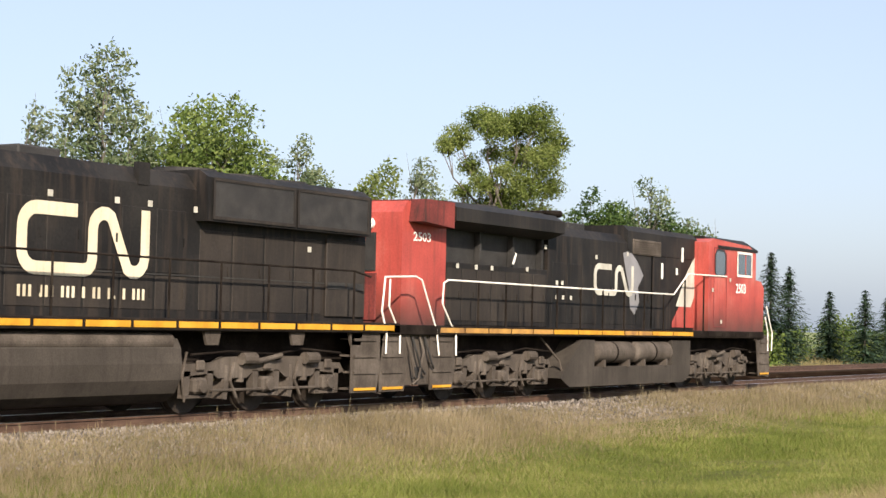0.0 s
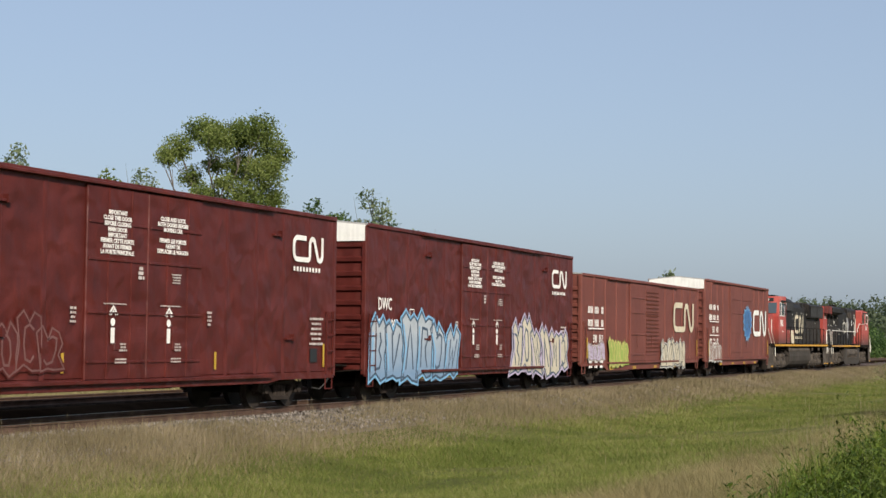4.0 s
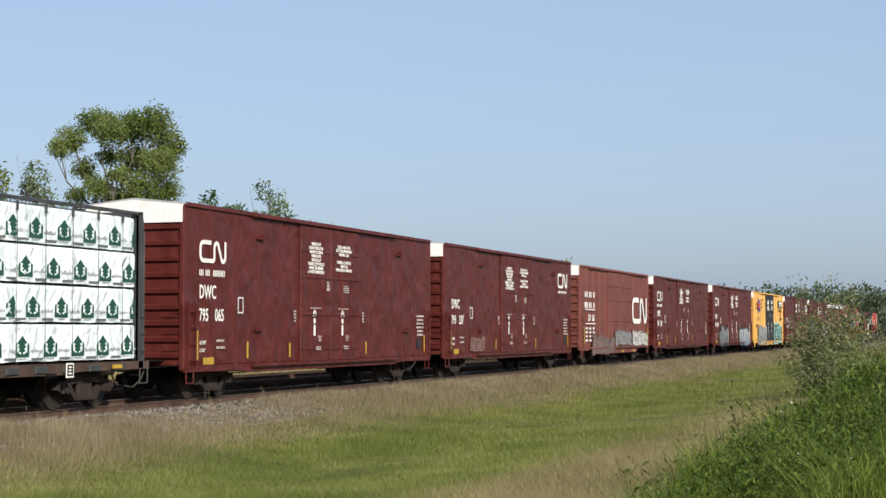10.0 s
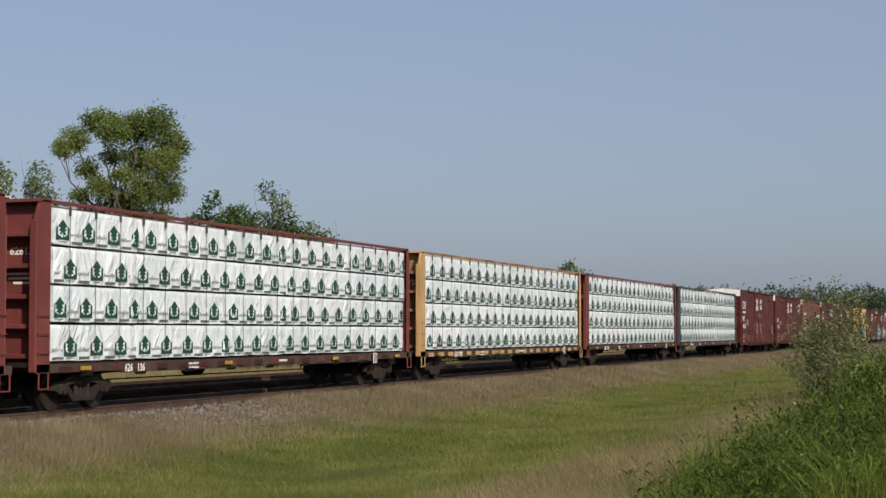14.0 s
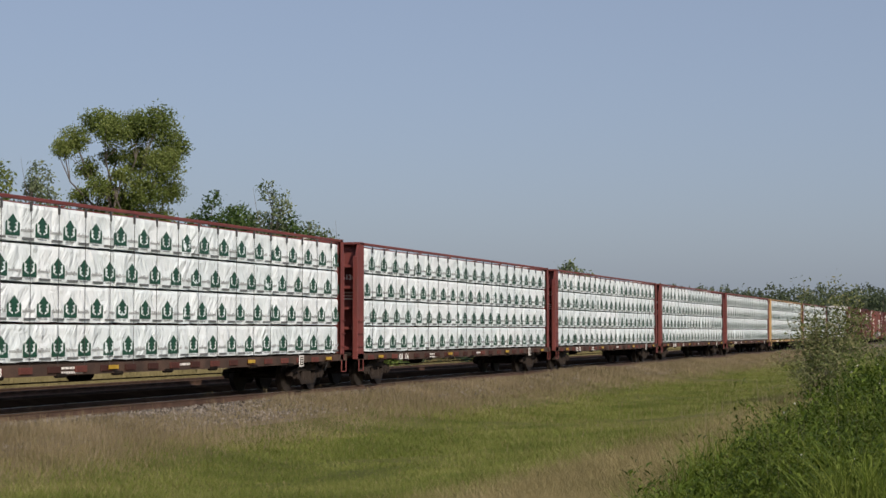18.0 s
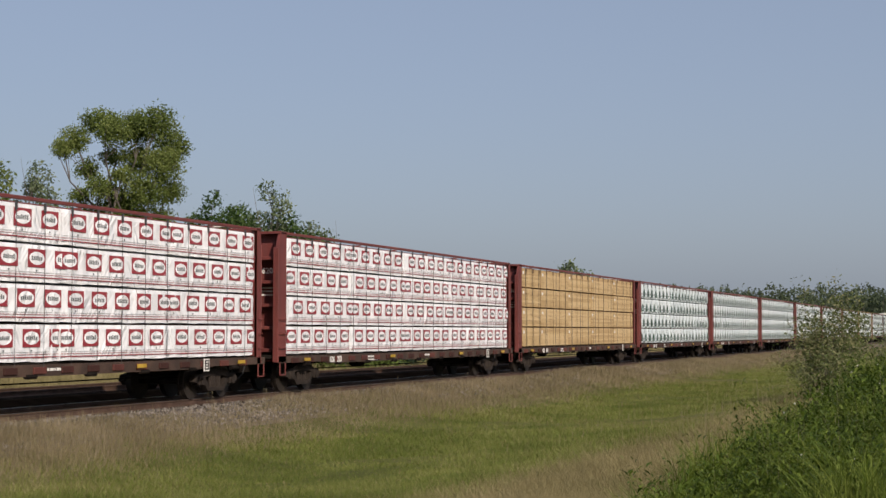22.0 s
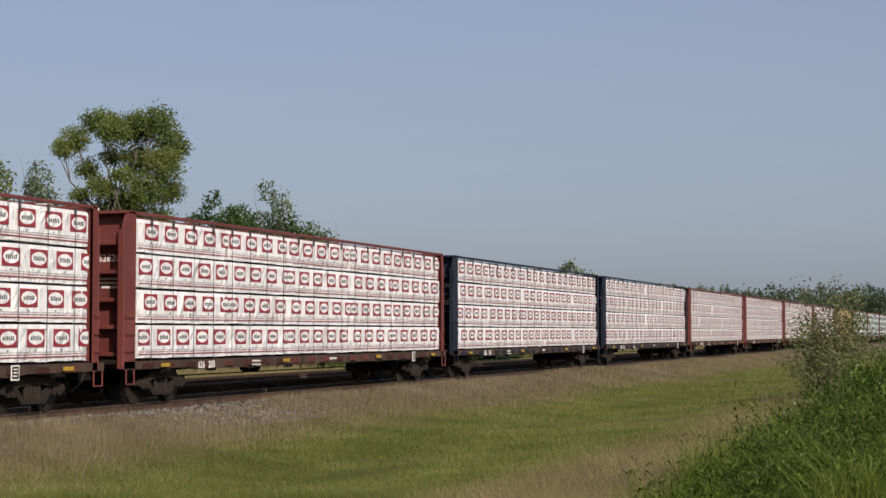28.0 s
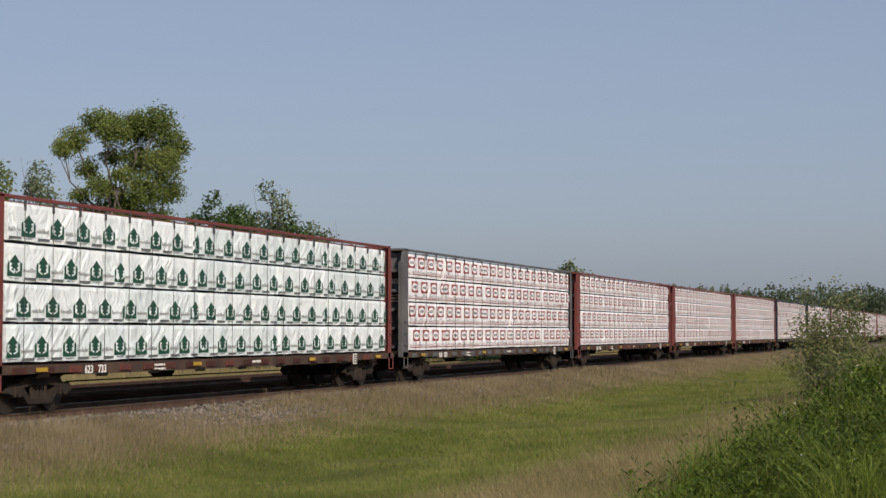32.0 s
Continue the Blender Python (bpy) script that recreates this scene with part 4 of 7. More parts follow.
def willow(x, y, h, w, seed, leaves=250):
    """A loose bush of thin upright rods with narrow leaves."""
    b = thing("willow_bush", "loose willow bush with olive and reddish leaves on the bank", "shrub", at=pose(x, y, level(x, y) - 0.03))
    rnd = random.Random(seed)
    rng = np.random.default_rng(seed)
    v, f = [], []
    for i in range(34):
        a = rnd.uniform(0, 6.28)
        r = w / 2 * rnd.uniform(0.2, 1.25)
        z = h * rnd.uniform(0.35, 1.08) * (1 - 0.22 * (r / (w / 2)) ** 2)
        s = Shape()
        pts = limb(s, (math.cos(a) * r * 0.3, math.sin(a) * r * 0.3, 0), (math.cos(a) * r, math.sin(a) * r, z), 0.012, 0.003, rnd, 0.05)
        part("stem", s, M_BARK, b)
        for _ in range(leaves):
            t = rnd.uniform(0.15, 1.0)
            j = min(3, int(t * 4))
            c = pts[j].lerp(pts[j + 1], t * 4 - j) + Vector((rnd.gauss(0, 0.20), rnd.gauss(0, 0.20), rnd.gauss(0, 0.14)))
            d = Vector((rnd.uniform(-1, 1), rnd.uniform(-1, 1), rnd.uniform(-0.6, 0.8))).normalized() * rnd.uniform(0.045, 0.085)
            e = d.cross(Vector((rnd.uniform(-1, 1), rnd.uniform(-1, 1), rnd.uniform(-1, 1)))).normalized() * 0.024
            m = len(v)
            v += [c - d, c + e, c + d, c - e]
            f.append((m, m + 1, m + 2, m + 3))
    me = bpy.data.meshes.new("foliage")
    me.from_pydata([tuple(p) for p in v], [], f)
    me.materials.append(M_WILLOW)
    ob = new("foliage", me)
    ob.parent = b


willow(53.6, -15.70, 3.75, 2.7, 5, 230)
willow(58.0, -15.9, 2.7, 3.4, 6, 100)
willow(51.0, -16.0, 1.5, 1.6, 7, 110)
willow(63.0, -15.6, 2.7, 3.6, 8, 100)


# ---------------------------------------------------------------- the distant vehicles
def distant_car(x, y, colour, turn, seed):
    c = thing("car", "small parked %s car far off on the field" % colour[0], "car", "cars parked on the far field", at=pose(x, y, level(x, y), 0, 0, turn))
    m = paint("car_" + colour[0], colour[1], 0.35)
    part("body", Shape().slab([(-2.2, 0.35), (2.2, 0.35), (2.25, 0.75), (1.2, 0.92), (0.6, 1.42), (-1.3, 1.45), (-2.0, 0.98), (-2.25, 0.9)], 1, -0.85, 0.85), m, c)
    part("window", Shape().slab([(1.05, 0.95), (0.52, 1.36), (-1.22, 1.38), (-1.8, 1.0)], 1, -0.86, 0.86), M_GLASS, c)
    wh = Shape().tube((0, -0.1, 0), (0, 0.1, 0), 0.33, 0.33, 12).mesh("wheel")
    for a in (-1.35, 1.35):
        for b in (-0.78, 0.78):
            part("wheel", wh, M_RUBBER, c, at=pose(a, b, 0.33))


COLS = [("white", (0.75, 0.75, 0.74)), ("black", (0.02, 0.02, 0.022)), ("silver", (0.4, 0.41, 0.42)), ("black", (0.02, 0.02, 0.022)), ("white", (0.75, 0.75, 0.74)), ("dark blue", (0.02, 0.03, 0.08)),
        ("black", (0.02, 0.02, 0.022)), ("white", (0.75, 0.75, 0.74)), ("silver", (0.4, 0.41, 0.42))]
for i, col in enumerate(COLS):
    distant_car(352 + i * 1.5, 56 - i * 2.7 - (i % 2) * 1.4, col, 6 + 14 * (i % 3), i)
can = thing("canopy_tent", "small white canopy tent far off on the field", "tent", at=pose(352, 60.5, level(352, 60)))
part("roof", Shape().add([(-1.6, -1.6, 2.2), (1.6, -1.6, 2.2), (1.6, 1.6, 2.2), (-1.6, 1.6, 2.2), (0, 0, 3.2), (0, 0, 3.1)], [(0, 1, 4), (1, 2, 4), (2, 3, 4), (3, 0, 4), (1, 0, 5), (2, 1, 5), (3, 2, 5), (0, 3, 5)]), M_WHITE, can)
for a in (-1.5, 1.5):
    for b in (-1.5, 1.5):
        part("leg", Shape().tube((a, b, 0), (a, b, 2.2), 0.03, 0.03, 6), M_RAIL_WHITE, can)


# ---------------------------------------------------------------- running gear
def wheel_mesh(r=0.46):
    s = Shape()
    s.tube((0, -0.07, 0), (0, 0.07, 0), r, r, 20).tube((0, 0.05, 0), (0, 0.085, 0), r + 0.028, r + 0.028, 20)
    s.tube((0, -0.10, 0), (0, -0.07, 0), 0.13, 0.16, 12).tube((0, -0.075, 0), (0, -0.07, 0), r - 0.07, r - 0.07, 20)
    return s.mesh("wheel")


WHEEL = wheel_mesh()
WHEEL_BIG = wheel_mesh(0.52)


def side_frame_mesh():
    """The cast side of a two-axle freight truck: an arched top, a dropped belly, two bearing ends."""
    s = Shape()
    s.slab([(-1.25, 0.46), (-1.18, 0.62), (-0.85, 0.66), (-0.45, 0.80), (0.45, 0.80), (0.85, 0.66), (1.18, 0.62), (1.25, 0.46), (1.02, 0.40), (0.78, 0.54), (0.42, 0.60), (-0.42, 0.60), (-0.78, 0.54), (-1.02, 0.40)], 1, -0.09, 0.09)
    s.slab([(-0.80, 0.52), (-0.62, 0.56), (-0.38, 0.30), (0.38, 0.30), (0.62, 0.56), (0.80, 0.52), (0.46, 0.20), (-0.46, 0.20)], 1, -0.08, 0.08)
    for x in (-0.89, 0.89):
        s.box(x - 0.15, x + 0.15, -0.13, 0.10, 0.36, 0.60, 0.02).tube((x, -0.16, 0.46), (x, -0.12, 0.46), 0.10, 0.10, 10)
    for x in (-0.24, -0.08, 0.08, 0.24):
        s.tube((x, -0.02, 0.30), (x, -0.02, 0.60), 0.065, 0.065, 8)
    return s.mesh("side_frame")


SIDE_FRAME = side_frame_mesh()


def truck(parent, x):
    t = new("truck", Shape().box(-0.22, 0.22, -1.05, 1.05, 0.48, 0.72, 0.03).mesh("truck"))
    t.data.materials.append(M_BOGIE)
    t.parent, t.location = parent, (x, 0, 0)
    part("side_frame", SIDE_FRAME, M_BOGIE, t, at=pose(0, -1.02, 0))
    part("side_frame", SIDE_FRAME, M_BOGIE, t, at=pose(0, 1.02, 0, 0, 0, 180))
    for a in (-0.89, 0.89):
        part("axle", Shape().tube((a, -0.9, 0.46), (a, 0.9, 0.46), 0.08, 0.08, 8), M_WHEEL, t)
        part("wheel", WHEEL, M_WHEEL, t, at=pose(a, -0.76, 0.46))
        part("wheel", WHEEL, M_WHEEL, t, at=pose(a, 0.76, 0.46, 0, 0, 180))


def coupler(parent, x, way):
    s = Shape().box(min(x, x + 0.55 * way), max(x, x + 0.55 * way), -0.08, 0.08, 0.80, 0.95, 0.02)
    s.box(x + 0.5 * way - 0.16, x + 0.5 * way + 0.16, -0.16, 0.14, 0.74, 1.02, 0.05)
    part("coupler", s, M_UNDER, parent)
    part("air_hose", Shape().pipe([(x, -0.35, 0.78), (x + 0.18 * way, -0.35, 0.55), (x + 0.4 * way, -0.25, 0.36), (x + 0.62 * way, -0.12, 0.40)], 0.022), M_RUBBER, parent)


def ladder(parent, x0, x1, z0, z1, n, y, material):
    """Rungs fixed to the side."""
    for x in (x0, x1):
        part("ladder_rail", Shape().box(x - 0.02, x + 0.02, y - 0.05, y, z0, z1), material, parent)
    rung = Shape().tube((x0, y - 0.06, 0), (x1, y - 0.06, 0), 0.016, 0.016, 6).mesh("rung")
    for i in range(n):
        part("rung", rung, material, parent, at=pose(0, 0, z0 + (z1 - z0) * (i + 0.5) / n))


# ---------------------------------------------------------------- painted scrawls on the cars
# loose spray-can figures in a unit square
STROKES = [([(-0.34, -0.5), (-0.36, 0.1), (-0.32, 0.5), (0.22, 0.46), (0.36, 0.22), (0.10, 0.0), (0.20, -0.25), (0.42, -0.5)], False),
           ([(0.38, 0.34), (0.10, 0.5), (-0.28, 0.42), (-0.40, 0.0), (-0.30, -0.42), (0.05, -0.5), (0.40, -0.36)], False),
           ([(-0.42, -0.5), (-0.20, 0.15), (-0.02, 0.5), (0.16, 0.15), (0.40, -0.5)], False),
           ([(-0.22, 0.46), (0.18, 0.48), (0.38, 0.15), (0.34, -0.3), (0.05, -0.5), (-0.32, -0.40), (-0.40, 0.1)], True),
           ([(-0.42, 0.5), (-0.28, -0.45), (-0.02, 0.15), (0.20, -0.48), (0.42, 0.5)], False),
           ([(-0.36, 0.48), (-0.36, -0.5), (0.20, -0.46), (0.38, -0.22), (0.05, 0.02), (0.30, 0.25), (0.12, 0.5)], False)]


def scrawl(parent, u0, u1, z0, z1, y, fill, edge, accent, n, seed, name="graffiti", label="spray-painted graffiti"):
    """A row of fat interlocking blocks, each outlined, slit and lit along one side, with a thin halo: abstract shapes, no words."""
    rnd = random.Random(seed)
    w = (u1 - u0) / n
    h = z1 - z0
    blocks = []
    for i in range(n):
        cx = u0 + w * (i + 0.5)
        lo, hi = z0 + h * rnd.uniform(-0.02, 0.10), z1 + h * rnd.uniform(-0.22, 0.06)
        lean, k = rnd.uniform(-0.18, 0.18) * w, w * rnd.uniform(0.46, 0.58)
        m = (lo + hi) / 2
        notch = rnd.choice((-1, 1))
        ring = [(cx - k - lean, lo), (cx - k * rnd.uniform(0.1, 0.4), lo + h * rnd.uniform(0.0, 0.14)), (cx + k * 0.3, lo + h * rnd.uniform(-0.05, 0.06)), (cx + k - lean, lo + h * rnd.uniform(-0.04, 0.08)),
                (cx + k * rnd.uniform(0.62, 0.95) if notch > 0 else cx + k, m - h * 0.08), (cx + k * 1.02, m + h * 0.12), (cx + k * 0.9 + lean, hi - h * rnd.uniform(0.02, 0.16)),
                (cx + k * rnd.uniform(0.2, 0.5) + lean, hi + h * rnd.uniform(-0.02, 0.08)), (cx + lean, hi - h * rnd.uniform(0.04, 0.22)), (cx - k * 0.5 + lean, hi + h * rnd.uniform(0.0, 0.12)),
                (cx - k + lean, hi - h * 0.06), (cx - k * (rnd.uniform(0.6, 0.9) if notch < 0 else 1.0), m)]
        blocks.append((cx, lo, hi, k, lean, ring))
    q = n * 4
    mist = [(u0 + (u1 - u0) * i / q, z0 + h * rnd.uniform(0.3, 0.55)) for i in range(q, -1, -1)]
    g = part(name, Shape().slab([(u0, z0 + h * 0.06), (u1, z0 + h * 0.06)] + mist, 1, y - 0.0025, y), edge, parent, label)
    for i, (cx, lo, hi, k, lean, ring) in enumerate(blocks):
        o = 0.0012 * i
        part("halo", band(ring, h * 0.11, y - 0.003 - o, True), edge, g)
        part("block", Shape().slab(ring, 1, y - 0.0075 - o, y - 0.004 - o), fill, g)
        line = band(ring, h * 0.035, y - 0.0095 - o, True)
        form, closed = STROKES[rnd.randrange(len(STROKES))]
        kx, kz = k * rnd.uniform(0.9, 1.2) * rnd.choice((-1, 1)), rnd.choice((-1, 1))
        slit = band([(cx + lean * q * 2 + p * kx, (lo + hi) / 2 + kz * q * (hi - lo) * 0.66) for p, q in form], h * 0.045, y - 0.0095 - o, closed)
        line.add(slit.v, slit.f)
        part("outline", line, accent, g)
        part("highlight", band([(ring[0][0] + h * 0.07, lo + h * 0.12), (ring[11][0] + h * 0.07, (lo + hi) / 2), (ring[10][0] + h * 0.07, hi - h * 0.14)], h * 0.045, y - 0.0105 - o), edge, g)
    return g


def fade(m, low, z0, z1, rough_edge=0.0):
    """Makes a paint run out into another colour towards the bottom, between two heights."""
    n, l = m.node_tree.nodes, m.node_tree.links
    tc, sep, rg, mx = n.new("ShaderNodeTexCoord"), n.new("ShaderNodeSeparateXYZ"), n.new("ShaderNodeMapRange"), n.new("ShaderNodeMix")
    cloud, add = n.new("ShaderNodeTexNoise"), n.new("ShaderNodeMath")
    cloud.inputs["Scale"].default_value, cloud.inputs["Detail"].default_value = 1.4, 5
    add.operation = "MULTIPLY_ADD"
    add.inputs[1].default_value = rough_edge
    bs = n["Principled BSDF"]
    mx.data_type = "RGBA"
    rg.inputs[1].default_value, rg.inputs[2].default_value = z0, z1
    mx.inputs[6].default_value = (*low, 1)
    l.new(tc.outputs["Object"], sep.inputs[0]), l.new(tc.outputs["Object"], cloud.inputs["Vector"])
    l.new(cloud.outputs[0], add.inputs[0]), l.new(sep.outputs[2], add.inputs[2]), l.new(add.outputs[0], rg.inputs[0]), l.new(rg.outputs[0], mx.inputs[0])
    l.new(bs.inputs["Base Color"].links[0].from_socket, mx.inputs[7]), l.new(mx.outputs[2], bs.inputs["Base Color"])
    return m


SPRAY_GREY = paint("spray_flat_grey", (0.22, 0.23, 0.235), 0.5)
SPRAY_DULL = paint("spray_dull_white", (0.48, 0.48, 0.45), 0.6)
SPRAY_BLACK = paint("spray_black", (0.015, 0.017, 0.018))
SPRAY_BLUE = paint("spray_light_blue", (0.16, 0.36, 0.55))

SPRAY_WHITE = paint("spray_white", (0.45, 0.45, 0.43))
SPRAY_CREAM = paint("spray_cream", (0.50, 0.45, 0.34))
SPRAY_TEAL = paint("spray_teal", (0.30, 0.58, 0.52))
SPRAY_GREEN = paint("spray_green", (0.25, 0.34, 0.07))
SPRAY_GOLD = paint("spray_gold", (0.52, 0.42, 0.16))
SPRAY_LILAC = paint("spray_lilac", (0.42, 0.36, 0.48))
SPRAY_MAUVE = paint("spray_mauve_grey", (0.17, 0.115, 0.10))
SPRAY_TAN = paint("spray_rubbed_tan", (0.20, 0.105, 0.08))
SPRAY_SLATE = paint("spray_slate_blue", (0.045, 0.075, 0.115))
BLUE_FADE = fade(paint("spray_blue_to_white", (0.40, 0.42, 0.42)), (0.13, 0.21, 0.29), 0.7, 1.5, 0.3)
PALE_BLUE_FADE = fade(paint("spray_pale_blue_to_white", (0.36, 0.40, 0.43)), (0.16, 0.26, 0.38), 0.9, 2.2, 0.3)
SILVER_FADE = fade(paint("spray_silver_fade", (0.27, 0.28, 0.28)), (0.13, 0.135, 0.14), 0.9, 1.8, 0.3)


# ---------------------------------------------------------------- boxcars
def boxcar(length, top, body, label, white_end=True, panels=13, sill=0.72, doors=(7.2, 11.8), door_paint=None, roof=None, fish=(3.6, None), deep_ribs=False, corner=0.06, drop=0.20):
    """A boxcar: origin on the rail below its trailing end, +x to the head of the train."""
    c = thing("boxcar", label, "boxcar")
    Y = 1.46
    eaves = top - 0.16
    b = Shape().box(0, length, -Y, Y, sill + 0.16, eaves, corner * 0.5)
    part("body", b, body, c)
    for sy in (-1, 1):
        f1 = fish[1] if fish[1] is not None else length - fish[0]
        s = Shape().slab([(0.05, sill + 0.17), (0.05, sill), (fish[0] - 0.5, sill), (fish[0] + 0.2, sill - drop), (f1 - 0.2, sill - drop), (f1 + 0.5, sill), (length - 0.05, sill), (length - 0.05, sill + 0.17)],
                         1, sy * (Y - 0.10), sy * (Y + 0.02))
        part("side_sill", s, body, c)
        part("eave_rail", Shape().box(0.02, length - 0.02, min(sy * (Y - 0.02), sy * (Y + 0.055)), max(sy * (Y - 0.02), sy * (Y + 0.055)), eaves - 0.06, eaves + 0.05, 0.012), body, c)
        xs = [0.06 + (length - 0.12) * i / panels for i in range(panels + 1)]
        d = (0.055 if door_paint else 0.032) if deep_ribs else 0.009
        post = Shape().slab([(-0.085, -Y), (-0.045, -Y - d), (0.045, -Y - d), (0.085, -Y)], 2, sill + 0.17, eaves - 0.06).mesh("side_post")
        for x in xs:
            if not (doors[0] - 0.12 < x < doors[1] + 0.12):
                part("side_post", post, body, c, at=pose(x, 0, 0, 0, 0, 0) if sy < 0 else pose(x, 0, 0, 0, 0, 180))
    # ends with pressed ribs
    for e, x in ((-1, 0.0), (1, length)):
        n = 9
        rib = Shape().slab([(0.0, -0.09), (0.075 * e, -0.05), (0.075 * e, 0.05), (0.0, 0.09)], 1, -1.33, 1.33).mesh("end_rib")
        rib.transform(Matrix.Translation((0, 0, 0)))
        for i in range(n):
            part("end_rib", rib, body, c, at=pose(x, 0, sill + 0.42 + (top - sill - 1.15) * i / (n - 1)))
        for sy in (-1, 1):
            part("corner_post", Shape().box(min(x, x + 0.06 * e), max(x, x + 0.06 * e), min(sy * 1.34, sy * 1.47), max(sy * 1.34, sy * 1.47), sill + 0.05, top - 0.20, 0.012), body, c)
        if white_end:
            part("white_end_panel", Shape().slab([(-1.43, top - 0.62), (1.43, top - 0.62), (1.43, top - 0.17), (0, top - 0.03), (-1.43, top - 0.17)], 0, x + 0.012 * e, x + 0.085 * e), M_WHITE, c, "white reflective panel across the car end")
        part("crossover_step", Shape().box(min(x, x + 0.30 * e), max(x, x + 0.30 * e), -0.9, 0.9, sill + 0.28, sill + 0.32), M_UNDER, c)
        part("uncoupling_lever", Shape().pipe([(x + 0.12 * e, -1.42, sill + 0.18), (x + 0.12 * e, -0.5, sill + 0.12), (x + 0.2 * e, -0.1, 1.0)], 0.016), M_UNDER, c)
        for i in range(3):
            part("end_grab_iron", Shape().tube((x + 0.14 * e, -1.40, sill + 0.65 + i * 0.42), (x + 0.14 * e, -0.98, sill + 0.65 + i * 0.42), 0.014, 0.014, 6), body, c)
    part("hand_brake_wheel", Shape().tube((-0.22, 0.55, 1.85), (-0.17, 0.55, 1.85), 0.28, 0.28, 14), M_UNDER, c)
    # roof
    r = Shape().slab([(-Y - 0.03, eaves), (Y + 0.03, eaves), (Y + 0.03, eaves + 0.03), (0, top), (-Y - 0.03, eaves + 0.03)], 0, 0, length)
    part("roof", r, roof or M_ROOF, c, "galvanised ribbed roof")
    seam = Shape().slab([(-Y - 0.04, eaves + 0.035), (0, top + 0.03), (Y + 0.04, eaves + 0.035), (Y + 0.04, eaves + 0.02), (0, top - 0.02), (-Y - 0.04, eaves + 0.02)], 0, -0.04, 0.04).mesh("roof_seam")
    for i in range(panels + 1):
        part("roof_seam", seam, roof or M_ROOF, c, at=pose(0.06 + (length - 0.12) * i / panels, 0, 0))
    # doors on both sides
    for sy in (-1, 1):
        a, z = doors
        mid = (a + z) / 2
        m = door_paint or body
        for p, q in ((a, mid - 0.01), (mid + 0.01, z)):
            d = new("plug_door", Shape().box(p, q, min(sy * (Y - 0.01), sy * (Y + 0.06)), max(sy * (Y - 0.01), sy * (Y + 0.06)), sill + 0.14, eaves - 0.10, 0.02).mesh("plug_door"))
            d.data.materials.append(m)
            d.parent = c
            w = q - p
            y = sy * (Y + 0.085)
            if sy > 0:
                continue
            for k in (0.34, 0.72) if door_paint or drop < 0.1 else ():
                part("lock_rod", Shape().tube((p + w * k, y + 0.02, sill + 0.16), (p + w * k, y + 0.02, eaves - 0.12), 0.022, 0.022, 6), m, d)
            for k in (0.12, 0.36, 0.62, 0.80):
                zz = sill + (eaves - sill) * k
                part("door_rail", Shape().box(p + 0.06, q - 0.06, min(sy * (Y + 0.05), sy * (Y + 0.09)), max(sy * (Y + 0.05), sy * (Y + 0.09)), zz - 0.03, zz + 0.03, 0.01), m, d)
            part("door_crank", Shape().box(p + w * 0.45, p + w * 0.53, min(y, y - sy * 0.02), max(y, y - sy * 0.02), sill + 0.75, sill + 1.25, 0.008), m, d)
        for zz, hh in ((sill + 0.06, 0.08), (eaves - 0.08, 0.07)):
            x1 = min(length - 0.3, z + (z - a) * 0.75)
            x0 = max(0.3, a - (z - a) * 0.72)
            part("door_track", Shape().box(x0, x1, min(sy * (Y + 0.02), sy * (Y + 0.13)), max(sy * (Y + 0.02), sy * (Y + 0.13)), zz, zz + hh, 0.01), m if m is body else body, c)
    ladder(c, 0.16, 0.56, sill + 0.1, sill + 1.75, 4, -Y - 0.02, body)
    ladder(c, length - 0.56, length - 0.16, sill + 0.1, sill + 1.75, 4, -Y - 0.02, body)
    for x in (0.12, length - 0.52):
        part("sill_step", Shape().pipe([(x, -Y, sill), (x, -Y, sill - 0.28), (x + 0.4, -Y, sill - 0.28), (x + 0.4, -Y, sill)], 0.018), body, c)
    undercarriage(c, length, sill, 2.35)
    return c


def undercarriage(c, length, sill, inset):
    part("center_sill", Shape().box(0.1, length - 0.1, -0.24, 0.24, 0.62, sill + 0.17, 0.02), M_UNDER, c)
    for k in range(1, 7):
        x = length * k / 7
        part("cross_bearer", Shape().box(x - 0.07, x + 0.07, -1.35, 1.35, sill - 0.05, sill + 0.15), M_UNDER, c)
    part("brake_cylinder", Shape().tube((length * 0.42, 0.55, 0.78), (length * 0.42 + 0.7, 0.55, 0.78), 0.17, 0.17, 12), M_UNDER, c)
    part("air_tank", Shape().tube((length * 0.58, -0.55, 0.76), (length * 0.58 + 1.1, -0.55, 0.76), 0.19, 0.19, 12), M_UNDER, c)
    part("brake_rod", Shape().tube((inset + 1.0, -0.45, 0.60), (length - inset - 1.0, -0.45, 0.60), 0.018, 0.018, 6), M_UNDER, c)
    truck(c, inset), truck(c, length - inset)
    coupler(c, 0.0, -1), coupler(c, length, 1)


FACE = -1.495


